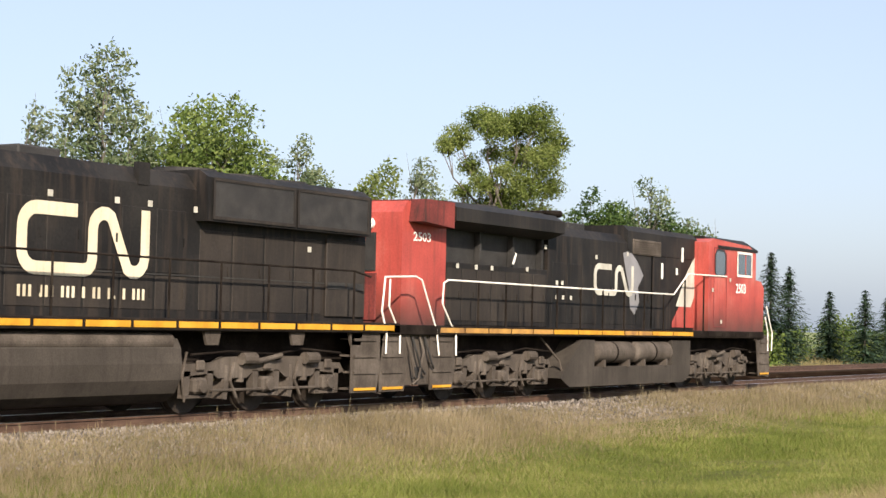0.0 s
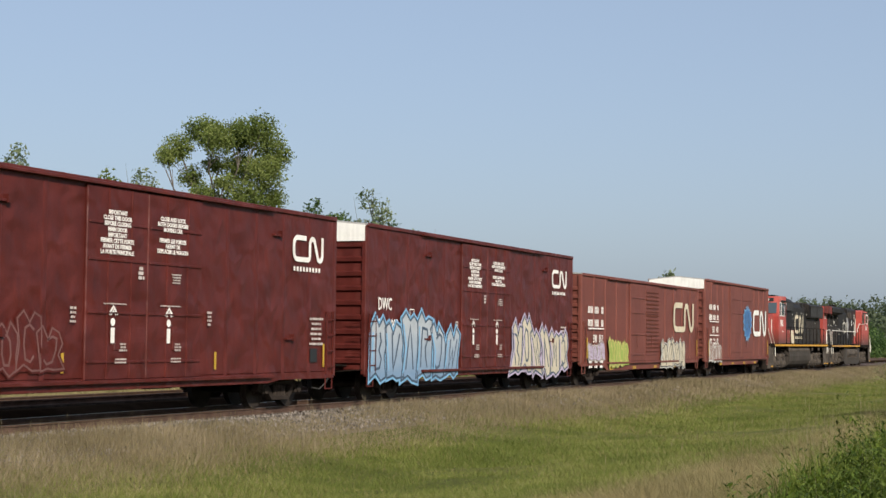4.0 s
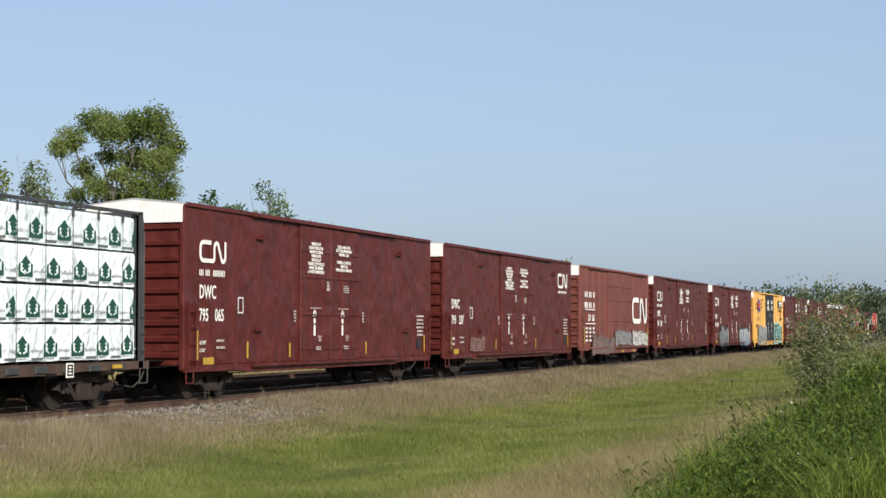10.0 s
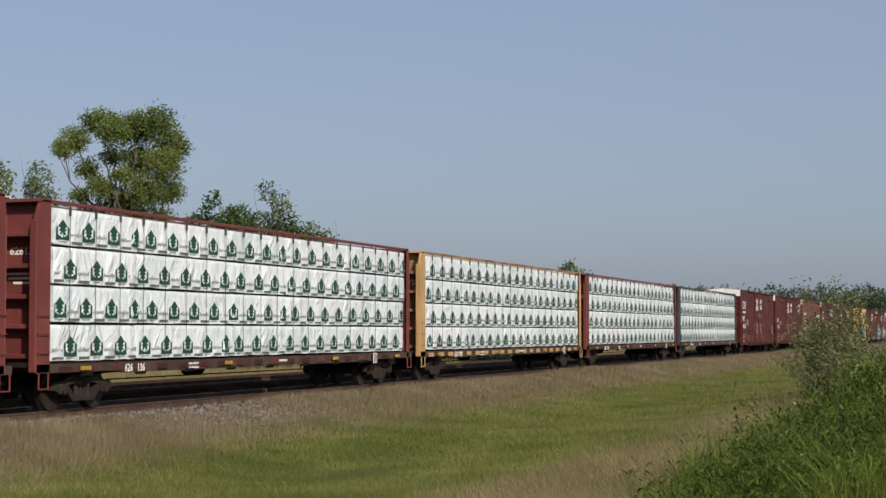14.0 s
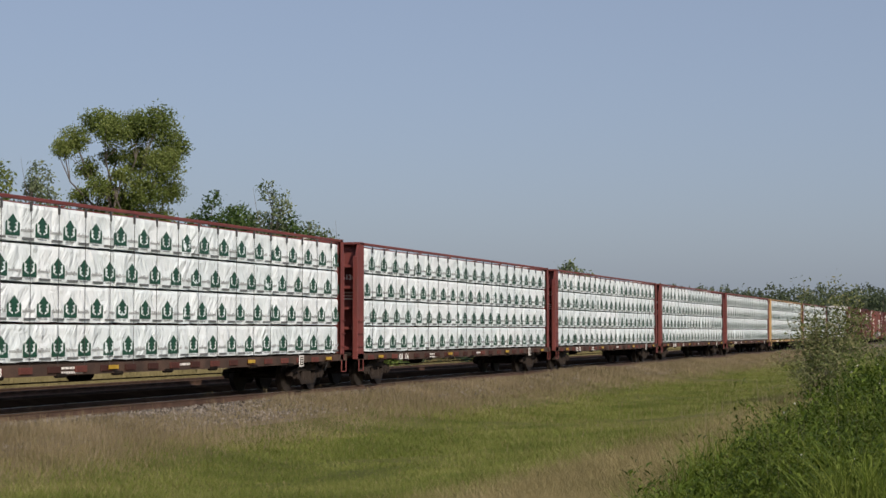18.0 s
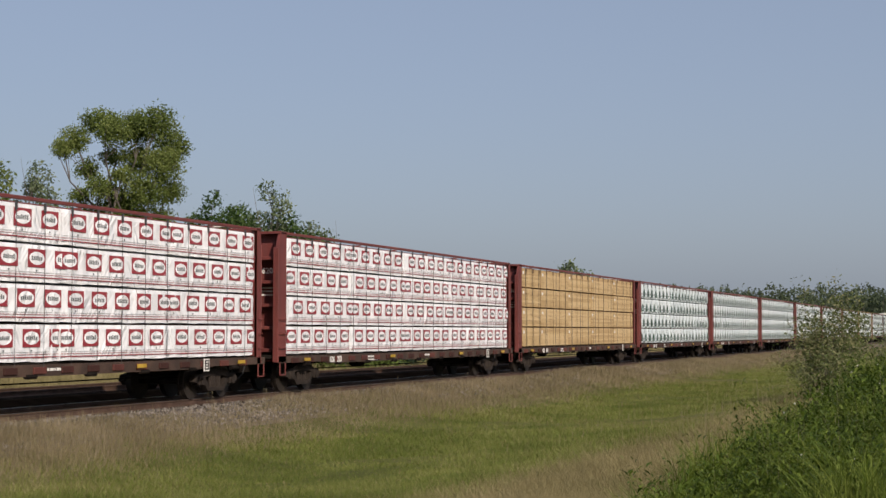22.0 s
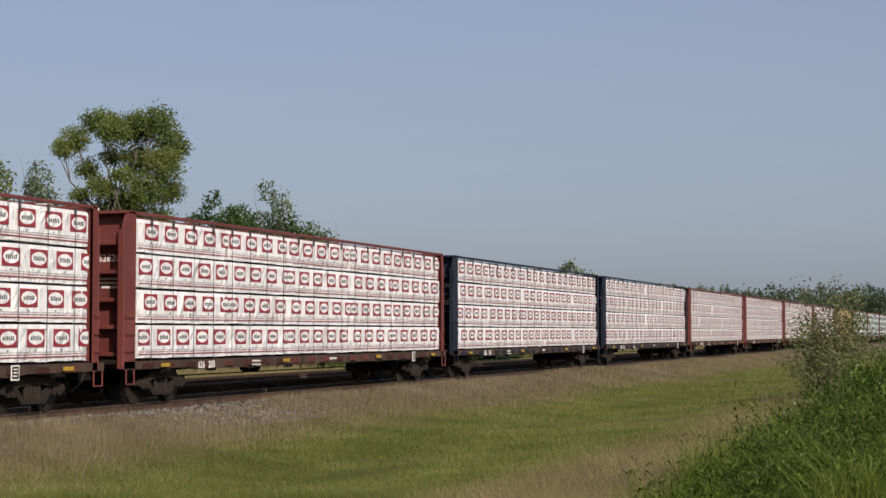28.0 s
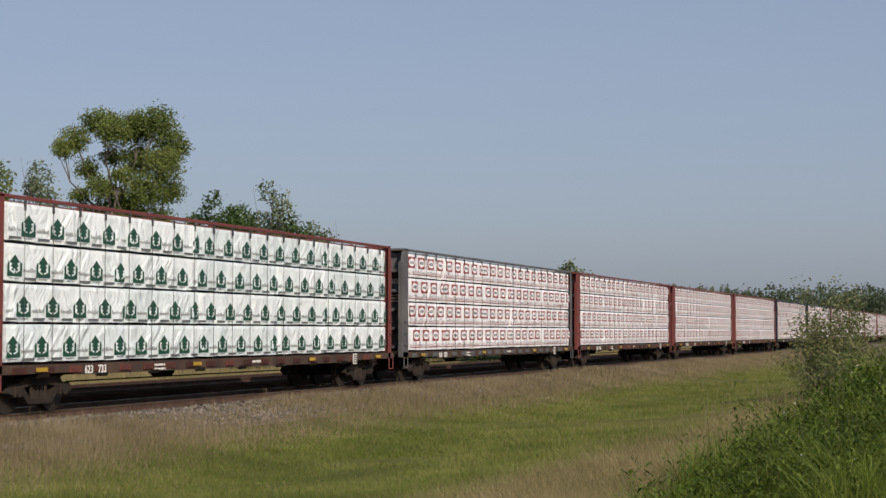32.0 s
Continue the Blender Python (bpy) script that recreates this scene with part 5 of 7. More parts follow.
def service_marks(c, length, seed, z=1.95):
    """Small stencilled notes and yellow reflectors along the side."""
    bars(1.75, 1.54, FACE, 0.5, 2, 0.06, 0.12, M_STENCIL_DIM, c, seed=seed + 1)
    bars(length - 1.55, z + 0.35, FACE, 0.8, 6, 0.06, 0.07, M_STENCIL_DIM, c, seed=seed + 2)
    for x, h in ((0.62, 0.75), (3.6, 0.45), (length * 0.34, 0.4), (length * 0.66, 0.4), (length - 0.75, 0.6)):
        part("reflector", Shape().box(x, x + 0.09, FACE - 0.004, FACE + 0.004, 1.02, 1.02 + h), M_REFLECT, c, "yellow reflective strip")
    for x, z in ((4.2, 4.28), (4.1, 1.75), (length - 3.6, 4.30), (length - 2.9, 1.72)):
        part("tack_bracket", Shape().box(x, x + 0.42, FACE - 0.05, FACE + 0.03, z, z + 0.05).box(x + 0.32, x + 0.42, FACE - 0.08, FACE + 0.03, z - 0.02, z + 0.14), M_BROWN, c)
    part("yellow_label", Shape().box(1.0, 1.6, FACE - 0.004, FACE + 0.004, 0.90, 1.08), M_REFLECT, c)
    part("consolidated_stencil", Shape().box(length - 1.5, length - 1.1, FACE - 0.004, FACE + 0.004, 1.15, 1.5), SPRAY_BLACK, c)


NOTICES = (("IMPORTANT", "CLOSE THIS DOOR", "BEFORE CLOSING", "MAIN DOOR"), ("IMPORTANT", "FERMER CETTE PORTE", "AVANT DE FERMER", "LA PORTE PRINCIPALE"),
           ("CLOSE AND LOCK", "BOTH DOORS BEFORE", "MOVING CAR"), ("FERMER LES PORTES", "AVANT DE", "DEPLACER LE WAGON"))
WORDS = {}


def notice_mesh(which):
    """The stencilled door notice: one mesh of its lines, shared by all cars."""
    if which not in WORDS:
        whole = bpy.data.meshes.new("door_notice")
        bm = bmesh.new()
        for i, line in enumerate(NOTICES[which]):
            if line:
                ob = lettering(line, 0.125, 0, 0, 0, M_STENCIL, None, "door_notice", bold=0.004)
                wide = max(v.co.x for v in ob.data.vertices)
                ob.data.transform(Matrix.Translation((-wide / 2, 0, -0.118 * i)))
                bm.from_mesh(ob.data)
                me = ob.data
                bpy.data.objects.remove(ob)
                bpy.data.meshes.remove(me)
        bm.to_mesh(whole)
        bm.free()
        whole.materials.append(M_STENCIL)
        WORDS[which] = whole
    return WORDS[which]


def door_marks(c, doors, seed, m=None):
    m = m or M_STENCIL
    dim = M_STENCIL_DIM
    mid = (doors[0] + doors[1]) / 2
    y = -1.55
    for i, a in enumerate((doors[0] + 0.45, mid + 0.35)):
        for k in (0, 1):
            part("door_notice", notice_mesh(2 * i + k), m, c, at=pose(a + 0.62, y, 4.30 - 0.475 * k))
        bars(a + 0.15, 2.45, y, 0.85, 1, 0.025, 0.03, dim, c, seed=seed + i + 3)
        # a small figure: crossed strokes over a disc and a bar
        x = a + 0.52
        s = band([(x - 0.16, 2.22), (x, 2.38), (x + 0.16, 2.22)], 0.045, y)
        t = band([(x - 0.10, 2.20), (x, 2.30), (x + 0.10, 2.20)], 0.03, y)
        s.add(t.v, t.f)
        s.tube((x - 0.02, y - 0.003, 2.06), (x - 0.02, y, 2.06), 0.085, 0.085, 12)
        s.box(x - 0.09, x + 0.05, y - 0.003, y, 1.62, 1.94)
        part("door_symbol", s, m, c)
        bars(a + 0.75, 1.62, y, 0.32, 3, 0.04, 0.025, dim, c, seed=seed + i + 7)
        bars(a + 0.62, 1.30, y, 0.42, 2, 0.035, 0.03, dim, c, seed=seed + i + 11)
    bars(mid - 0.42, 3.25, y, 0.26, 3, 0.07, 0.03, dim, c, seed=seed + 9)
    bars(mid + 0.9, 3.15, y, 0.5, 4, 0.03, 0.03, dim, c, seed=seed + 10)
    bars(doors[0] - 0.55, 2.35, -1.525, 0.22, 4, 0.05, 0.04, dim, c, seed=seed + 12)
    bars(doors[1] + 0.25, 2.35, -1.525, 0.22, 4, 0.05, 0.04, dim, c, seed=seed + 13)


def brown_boxcar(number, label, emblem_front, seed, marks="DWC", end_text=True):
    """One of the long brown cars with two plug doors."""
    c = boxcar(18.9, 5.12, M_BROWN, label, drop=0.07)
    service_marks(c, 18.9, seed)
    door_marks(c, (7.2, 11.8), seed)
    a, b = number.split()
    lettering(marks, 0.50, 0.75, 2.60, FACE, M_STENCIL, c, squeeze=0.78, bold=0.006)
    lettering(a, 0.46, 0.75, 2.02, FACE, M_STENCIL, c, squeeze=0.78, bold=0.006)
    lettering(b, 0.46, 1.65, 2.02, FACE, M_STENCIL, c, squeeze=0.78, bold=0.006)
    part("stencil_box", band([(3.05, 2.25), (3.35, 2.25), (3.35, 2.65), (3.05, 2.65)], 0.03, FACE, True), M_STENCIL, c)
    if emblem_front:
        emblem(16.35, 3.72, FACE - 0.003, 1.75, 0.68, M_STENCIL, c)
        strokes(16.4, 3.48, FACE, 1.6, 0.14, 9, M_STENCIL, c)
    else:
        emblem(0.75, 3.52, FACE - 0.003, 1.55, 0.58, M_STENCIL, c)
        if seed % 2:
            strokes(0.75, 3.18, FACE, 1.5, 0.20, 17, M_STENCIL, c, skip=(3, 7, 8))
    if end_text:
        ob = lettering(marks + " " + number.replace(" ", ""), 0.21, 0, 0, 0, SPRAY_BLACK, c, "end_lettering", squeeze=0.9, bold=0.004)
        ob.matrix_basis = pose(-0.09, 0.75, 4.62, 0, 0, -90)
    lettering("LD LMT", 0.13, 0.80, 1.42, FACE, M_STENCIL, c, squeeze=0.8, bold=0.003)
    lettering("LT WT", 0.13, 0.80, 1.22, FACE, M_STENCIL, c, squeeze=0.8, bold=0.003)
    return c


def bars_end(c, seed, z=4.72):
    """The number on the white end panel, as bars on the trailing end."""
    rnd = random.Random(seed)
    s = Shape()
    y = 0.9
    for i in range(9):
        if i != 3:
            s.box(-0.092, -0.086, y - 0.11, y, z - 0.09, z + 0.06)
        y -= 0.19
    part("end_lettering", s, SPRAY_BLACK, c)
    s = Shape()
    for zz in (4.28, 4.12, 3.98):
        s.box(-0.085, -0.078, -0.2, 1.0, zz, zz + 0.06)
    part("end_stencil", s, M_STENCIL, c)


def old_boxcar(length, top, number, label, doors, seed, body=None, white_end=True):
    """One of the older rust-brown cars with exterior posts and a fishbelly sill."""
    c = boxcar(length, top, body or M_RUST, label, white_end, panels=12, sill=0.78, doors=doors, fish=(3.4, None), deep_ribs=True, roof=M_ROOF)
    z = top - 1.35
    strokes(0.74, z - 0.32, FACE - 0.020, 2.15, 0.34, 19, M_STENCIL, c, skip=(6, 7, 13, 14, 15))
    strokes(0.74, z - 0.84, FACE - 0.020, 2.15, 0.34, 19, M_STENCIL, c, skip=(6, 7, 13, 14, 15))
    for zz in (z - 0.95, z - 1.65):
        part("painted_line", Shape().box(0.7, 2.85, FACE - 0.055, FACE - 0.048, zz, zz + 0.05), M_STENCIL, c)
    a, b = number.split()
    lettering(a, 0.44, 1.30, z - 1.48, FACE - 0.052, M_STENCIL, c, squeeze=0.8, bold=0.006)
    lettering(b, 0.44, 2.15, z - 1.48, FACE - 0.052, M_STENCIL, c, squeeze=0.8, bold=0.006)
    for i in range(3):
        bars(0.75 + i * 0.75, z - 1.8, FACE - 0.05, 0.5, 4, 0.1, 0.1, M_STENCIL, c, seed=seed + 4 + i)
    for x, h in ((0.5, 0.8), (2.4, 0.5), (length - 0.6, 0.8)):
        part("reflector", Shape().box(x, x + 0.1, FACE - 0.055, FACE - 0.045, 1.1, 1.1 + h), M_REFLECT, c, "yellow reflective strip")
    for i in range(4):
        part("sill_label", Shape().box(length * (0.2 + 0.18 * i), length * (0.2 + 0.18 * i) + 0.5, -1.495, -1.488, 0.60, 0.72), M_REFLECT, c)
    return c


def build_boxcars():
    cars = {}
    c = old_boxcar(16.4, 5.12, "558 418", "rust-brown ribbed boxcar with a cream emblem and blue graffiti creature", (5.8, 11.4), 61)
    emblem(11.75, 2.15, FACE - 0.026, 3.75, 1.50, M_WHITE, c)
    tips = []
    for i in range(30):
        a = i * 0.20944
        r = 0.88 + 0.06 * math.sin(3 * a) + (0.34 if i % 2 else 0.0) * (0.6 + 0.4 * ((i * 7) % 5) / 4)
        tips.append((10.0 + math.cos(a) * r * 1.05, 2.95 + math.sin(a) * r * (0.78 if a < 3.2 else 0.95)))
    g = part("graffiti", Shape().slab(tips, 1, -1.562, -1.556), paint("spray_mid_blue", (0.035, 0.13, 0.31)), c, "spiky blue spray-painted shape")
    part("outline", band(tips, 0.05, -1.566, True), SPRAY_BLUE, g)
    for k in (0.0, 0.55):
        part("stroke", band([(9.55 + k, 3.40), (9.42 + k, 3.05), (9.68 + k, 2.85), (9.85 + k, 3.10), (9.70 + k, 3.32)], 0.06, -1.567), SPRAY_SLATE, g)
    part("stroke", band([(9.3, 2.7), (9.8, 2.5), (10.4, 2.75), (10.7, 2.6)], 0.06, -1.567), SPRAY_SLATE, g)
    scrawl(c, 0.6, 3.4, 0.75, 1.75, -1.556, SPRAY_TAN, SPRAY_DULL, SPRAY_WHITE, 4, 6, label="thin white graffiti outlines")
    cars[2] = c
    c = old_boxcar(19.5, 4.55, "598 017", "low rust-brown boxcar with a louvred door and white graffiti", (6.9, 11.6), 71, white_end=False)
    emblem(14.35, 2.25, FACE - 0.026, 4.0, 1.40, M_CREAM, c)
    scrawl(c, 11.9, 16.4, 0.62, 1.95, -1.556, SPRAY_CREAM, SPRAY_DULL, SPRAY_BLACK, 4, 7, label="cream spray-painted graffiti")
    scrawl(c, 3.6, 6.4, 0.72, 1.75, -1.556, SPRAY_GREEN, SPRAY_GREEN, SPRAY_GOLD, 4, 8, label="green and yellow graffiti")
    scrawl(c, 0.7, 2.9, 1.0, 1.7, -1.556, SPRAY_LILAC, SPRAY_DULL, SPRAY_MAUVE, 4, 9, label="lilac spray-painted graffiti")
    lo = Shape().box(9.4, 11.5, -0.025, 0.0, -0.03, 0.03).mesh("louvre_slat")
    for i in range(16):
        part("louvre_slat", lo, M_RUST, c, at=pose(0, -1.535, 1.35 + i * 0.175, 24))
    cars[3] = c
    c = brown_boxcar("793 003", "brown boxcar with large pale blue and cream graffiti", True, 81)
    scrawl(c, 0.2, 6.9, 0.55, 2.4, FACE - 0.02, PALE_BLUE_FADE, SPRAY_BLUE, SPRAY_SLATE, 6, 10, label="pale blue spray-painted graffiti")
    scrawl(c, 11.9, 18.2, 0.55, 2.4, FACE - 0.02, SPRAY_CREAM, SPRAY_LILAC, SPRAY_SLATE, 6, 11, label="cream and lilac graffiti")
    cars[4] = c
    c = brown_boxcar("794 154", "brown boxcar with two plug doors and faint chalk scrawl", True, 91)
    scrawl(c, 3.6, 6.4, 1.0, 2.1, FACE - 0.003, M_BROWN, M_BROWN, paint("chalk_scrawl", (0.13, 0.06, 0.055)), 4, 12, label="faint outlined graffiti")
    cars[5] = c
    c = boxcar(18.8, 5.10, M_YELLOW_CAR, "yellow ribbed boxcar with black plug doors and graffiti", door_paint=M_DOOR_BLACK, doors=(7.1, 12.0), deep_ribs=True, roof=M_YELLOW_CAR)
    service_marks(c, 18.8, 101)
    door_marks(c, (7.1, 12.0), 101)
    bars_end(c, 101)
    lettering("TBOX", 0.44, 1.45, 2.62, FACE - 0.056, SPRAY_BLACK, c, squeeze=0.9, bold=0.008)
    lettering("666", 0.44, 0.85, 2.02, FACE - 0.056, SPRAY_BLACK, c, squeeze=0.9, bold=0.008)
    lettering("755", 0.44, 2.2, 2.02, FACE - 0.056, SPRAY_BLACK, c, squeeze=0.9, bold=0.008)
    blue, red = paint("emblem_blue", (0.06, 0.07, 0.30)), paint("emblem_red", (0.60, 0.06, 0.05))
    for pts, m, o in (([(1.95, 3.25), (2.55, 3.85), (3.15, 4.45)], blue, 0.0), ([(1.95, 4.45), (2.55, 3.85), (3.15, 3.25)], blue, 0.0), ([(1.95, 3.65), (2.4, 3.85), (1.95, 4.1)], red, 0.004), ([(3.15, 3.65), (2.7, 3.85), (3.15, 4.1)], red, 0.004)):
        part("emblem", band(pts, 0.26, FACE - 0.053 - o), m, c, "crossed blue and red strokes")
    lettering("next", 0.36, 1.02, 3.92, FACE - 0.056, SPRAY_BLACK, c, squeeze=0.85, bold=0.006)
    lettering("load", 0.36, 1.02, 3.58, FACE - 0.056, SPRAY_BLACK, c, squeeze=0.85, bold=0.006)
    lettering("any", 0.40, 3.62, 3.92, FACE - 0.056, SPRAY_BLACK, c, squeeze=0.9, bold=0.006)
    lettering("road", 0.40, 3.50, 3.58, FACE - 0.056, SPRAY_BLACK, c, squeeze=0.9, bold=0.006)
    part("name_plate", Shape().box(15.2, 17.7, FACE - 0.062, FACE - 0.048, 3.82, 4.42), SPRAY_BLACK, c, "black name plate with a white mark")
    for a in (15.50, 16.22):
        part("name_stroke", Shape().slab([(a, 4.13), (a, 4.33), (a + 0.62, 4.33), (a + 0.62, 4.13), (a + 0.42, 4.21), (a + 0.42, 4.02), (a + 0.50, 3.92), (a + 0.12, 3.92), (a + 0.20, 4.02), (a + 0.20, 4.21)], 1, FACE - 0.068, FACE - 0.060), M_STENCIL, c)
    part("name_stroke", band([(16.98, 3.95), (17.50, 4.31)], 0.17, FACE - 0.068), M_STENCIL, c)
    part("name_stroke", band([(16.98, 4.31), (17.50, 3.95)], 0.17, FACE - 0.0695), M_STENCIL, c)
    lettering("Railcar Pooling", 0.36, 15.4, 3.46, FACE - 0.05, SPRAY_BLACK, c, squeeze=0.85, bold=0.005)
    lettering("Experts", 0.36, 16.0, 3.06, FACE - 0.05, SPRAY_BLACK, c, squeeze=0.85, bold=0.005)
    bars(16.1, 2.92, FACE - 0.05, 1.2, 1, 0.2, 0.1, SPRAY_BLACK, c)
    scrawl(c, 1.9, 7.0, 0.62, 2.05, FACE - 0.075, SILVER_FADE, SPRAY_DULL, SPRAY_BLACK, 5, 13, label="silver spray-painted graffiti")
    scrawl(c, 12.0, 17.2, 0.68, 2.35, FACE - 0.075, SPRAY_BLACK, SPRAY_TEAL, SPRAY_TEAL, 5, 14, label="black and teal graffiti")
    cars[6] = c
    c = brown_boxcar("794 549", "brown boxcar with silver and blue graffiti along its sill", False, 110)
    scrawl(c, 2.4, 6.6, 0.6, 2.1, FACE - 0.02, SILVER_FADE, SPRAY_BLACK, SPRAY_BLACK, 5, 15, label="silver graffiti outlined in black")
    scrawl(c, 12.1, 17.6, 0.62, 1.95, FACE - 0.02, BLUE_FADE, SPRAY_BLACK, SPRAY_SLATE, 6, 16, label="pale blue and white graffiti")
    cars[7] = c
    cars[8] = brown_boxcar("794 796", "plain brown boxcar with two plug doors", False, 121)
    c = old_boxcar(16.4, 5.08, "558 282", "rust-brown ribbed boxcar with a cream emblem and scrawl along the sill", (5.8, 11.5), 131)
    emblem(11.8, 2.15, FACE - 0.026, 3.9, 1.45, M_WHITE, c)
    scrawl(c, 2.2, 7.0, 0.55, 1.55, -1.57, SPRAY_MAUVE, SPRAY_TAN, SPRAY_BLACK, 7, 17, label="worn grey-white graffiti")
    scrawl(c, 7.2, 11.2, 0.95, 1.8, -1.59, SPRAY_GREY, SPRAY_TAN, SPRAY_BLACK, 6, 18, label="worn grey graffiti over the doors")
    scrawl(c, 11.6, 15.6, 0.9, 1.75, -1.57, SPRAY_DULL, SPRAY_TAN, SPRAY_BLACK, 5, 19, label="worn pale graffiti")
    cars[9] = c
    c = brown_boxcar("793 237", "brown boxcar with a white emblem and a chalk scrawl", True, 141)
    scrawl(c, 3.1, 4.9, 0.95, 1.5, FACE - 0.003, M_BROWN, M_BROWN, paint("pale_scrawl", (0.34, 0.27, 0.24)), 4, 20)
    cars[10] = c
    cars[11] = brown_boxcar("795 065", "plain brown boxcar ahead of the lumber cars", False, 151)
    return cars


# ---------------------------------------------------------------- lumber cars
LOAD = 22.25
DECK = 1.10
TIER_H = 0.835


def print_mesh(kind, length, seed):
    """The print on the wrap of one bundle, on a face that looks to -y with its left lower corner at the origin: main ink, white, grey."""
    rnd = random.Random(seed)
    ink, white, grey, pale = Shape(), Shape(), Shape(), Shape()
    y = -0.004
    pitch = 1.105 if kind == "house" else 1.03
    start = rnd.uniform(-0.55, 0.35)

    def cut(pts):
        return [(min(length - 0.004, max(0.004, p)), q) for p, q in pts]

    def bar(s, a, b, z0, z1):
        a, b = max(0.004, a), min(length - 0.004, b)
        if b - a > 0.01:
            s.box(a, b, y, 0, z0, z1)

    for i in range(int(length / pitch) + 3):
        cx = start + pitch * i + rnd.uniform(-0.02, 0.02)
        if kind == "house":
            z, h, b = 0.115, 0.42, 0.268
            bar(grey, cx + b + 0.10, cx + pitch - b - 0.02, 0.050, 0.098)
            bar(grey, cx - 0.16, cx + 0.16, 0.072, 0.084)
            for k in range(9):
                bar(pale, cx + b + 0.05 + k * 0.054, cx + b + 0.085 + k * 0.054, 0.215, 0.215 + rnd.choice((0.05, 0.055, 0.085)))
            if not -b < cx < length + b:
                continue
            half = [(0.13, 0.13), (0.13, 0.25), (0.50, 0.29), (0.26, 0.44), (0.56, 0.50), (0.30, 0.64), (0.70, 0.71), (0.0, 1.08)]
            ink.slab(cut([(cx + b * p, z + h * q) for p, q in half] + [(cx - b * p, z + h * q) for p, q in half[-2::-1]]), 1, y, 0)
            for sx in (-1, 1):
                wall = ((0.0, 0.0), (1.0, 0.0), (1.0, 0.60), (0.84, 0.74), (0.74, 0.62), (0.74, 0.28), (0.24, 0.15), (0.0, 0.14))
                ink.slab(cut([(cx + sx * b * p, z + h * q) for p, q in wall]), 1, y, 0)
        else:
            z, h, b = 0.325, 0.385, 0.335
            if not -b < cx < length + b:
                continue
            ink.slab(cut([(cx - b, z), (cx + b, z), (cx + b, z + h), (cx - b, z + h)]), 1, y, 0)
            white.slab(cut([(cx + b * 0.88 * math.cos(t * 0.3927), z + h / 2 + h * 0.37 * math.sin(t * 0.3927)) for t in range(16)]), 1, y - 0.002, -0.001)
            for k in range(6):
                x = cx - b * 0.62 + k * b * 0.215
                if 0 < x < length - 0.05:
                    grey.box(x, x + b * 0.15, y - 0.004, -0.001, z + h * 0.38, z + h * rnd.choice((0.58, 0.61, 0.64)))
            bar(grey, cx - 0.03, cx + 0.02, 0.24, 0.275)
    if kind != "house":
        ink.box(0, length, y, 0, 0.165, 0.175)
        ink.box(0, length, y, 0, 0.100, 0.122)
        grey.box(0.02, length - 0.02, y, 0, 0.215, 0.221)
    all_in = Shape()
    idx = []
    for k, s in enumerate((ink, white, grey, pale)):
        all_in.add(s.v, s.f)
        idx += [k] * len(s.f)
    me = all_in.mesh("print")
    me.polygons.foreach_set("material_index", idx)
    for m in (M_GREEN_INK if kind == "house" else M_RED_INK, M_WRAP if kind == "house" else M_WRAP_B, M_GREY_INK, M_PALE_INK):
        me.materials.append(m)
    return me


def bundle_mesh(length, seed, sag=0.02):
    """A wrapped pack of boards: soft edges, a slack lower hem, and small folds."""
    rnd = random.Random(seed)
    s = Shape()
    n = max(4, int(length / 0.28))
    rows = [(0.0, 0.02), (0.0, 0.05), (0.012, 0.22), (0.004, 0.45), (0.010, TIER_H - 0.11), (-0.006, TIER_H - 0.045), (-0.05, TIER_H - 0.028)]
    k = len(rows)
    for i in range(n + 1):
        x = 0.012 + (length - 0.024) * i / n
        e = 0.02 if i in (0, n) else -0.016 if i in (1, n - 1) else 0.0
        for j, (o, z) in enumerate(rows):
            s.v.append((x, -o + e + rnd.uniform(-0.006, 0.006), z + (rnd.uniform(-0.020, 0.006) if j < 2 else 0)))
        s.v.append((x, 1.20, TIER_H - 0.028)), s.v.append((x, 1.20, 0.02))
    m = k + 2
    for i in range(n):
        for j in range(m):
            j2 = (j + 1) % m
            s.f.append((i * m + j, (i + 1) * m + j, (i + 1) * m + j2, i * m + j2))
    s.f.append(tuple(range(m))), s.f.append(tuple(n * m + j for j in range(m))[::-1])
    return s.mesh("lumber_pack")


def boards_mesh(length, seed):
    """A bare pack of sawn boards: each board end to end, stacked with small steps."""
    rnd = random.Random(seed)
    s = Shape()
    rows = 9
    h = (TIER_H - 0.10) / rows
    for r in range(rows):
        o = rnd.uniform(-0.012, 0.012)
        s.box(rnd.uniform(0.005, 0.05), length - rnd.uniform(0.005, 0.05), -o, 1.2, 0.075 + r * h, 0.075 + (r + 1) * h - 0.006)
    return s.mesh("lumber_pack")


CUTS = [(4.9, 3.7, 4.9, 3.7, 5.05), (3.05, 4.9, 4.6, 4.9, 4.8), (4.9, 4.9, 4.9, 3.7, 3.85), (3.7, 4.9, 3.75, 5.0, 4.9)]
MESHES = {}
COURSE_CORE = {}


def stock(kind, length, seed):
    """Shared meshes for a bundle of this kind and length."""
    key = (kind, length, seed)
    if key not in MESHES:
        if kind == "bare":
            MESHES[key] = (boards_mesh(length, seed), None)
        else:
            MESHES[key] = (bundle_mesh(length, seed), print_mesh(kind, length, seed))
    return MESHES[key]


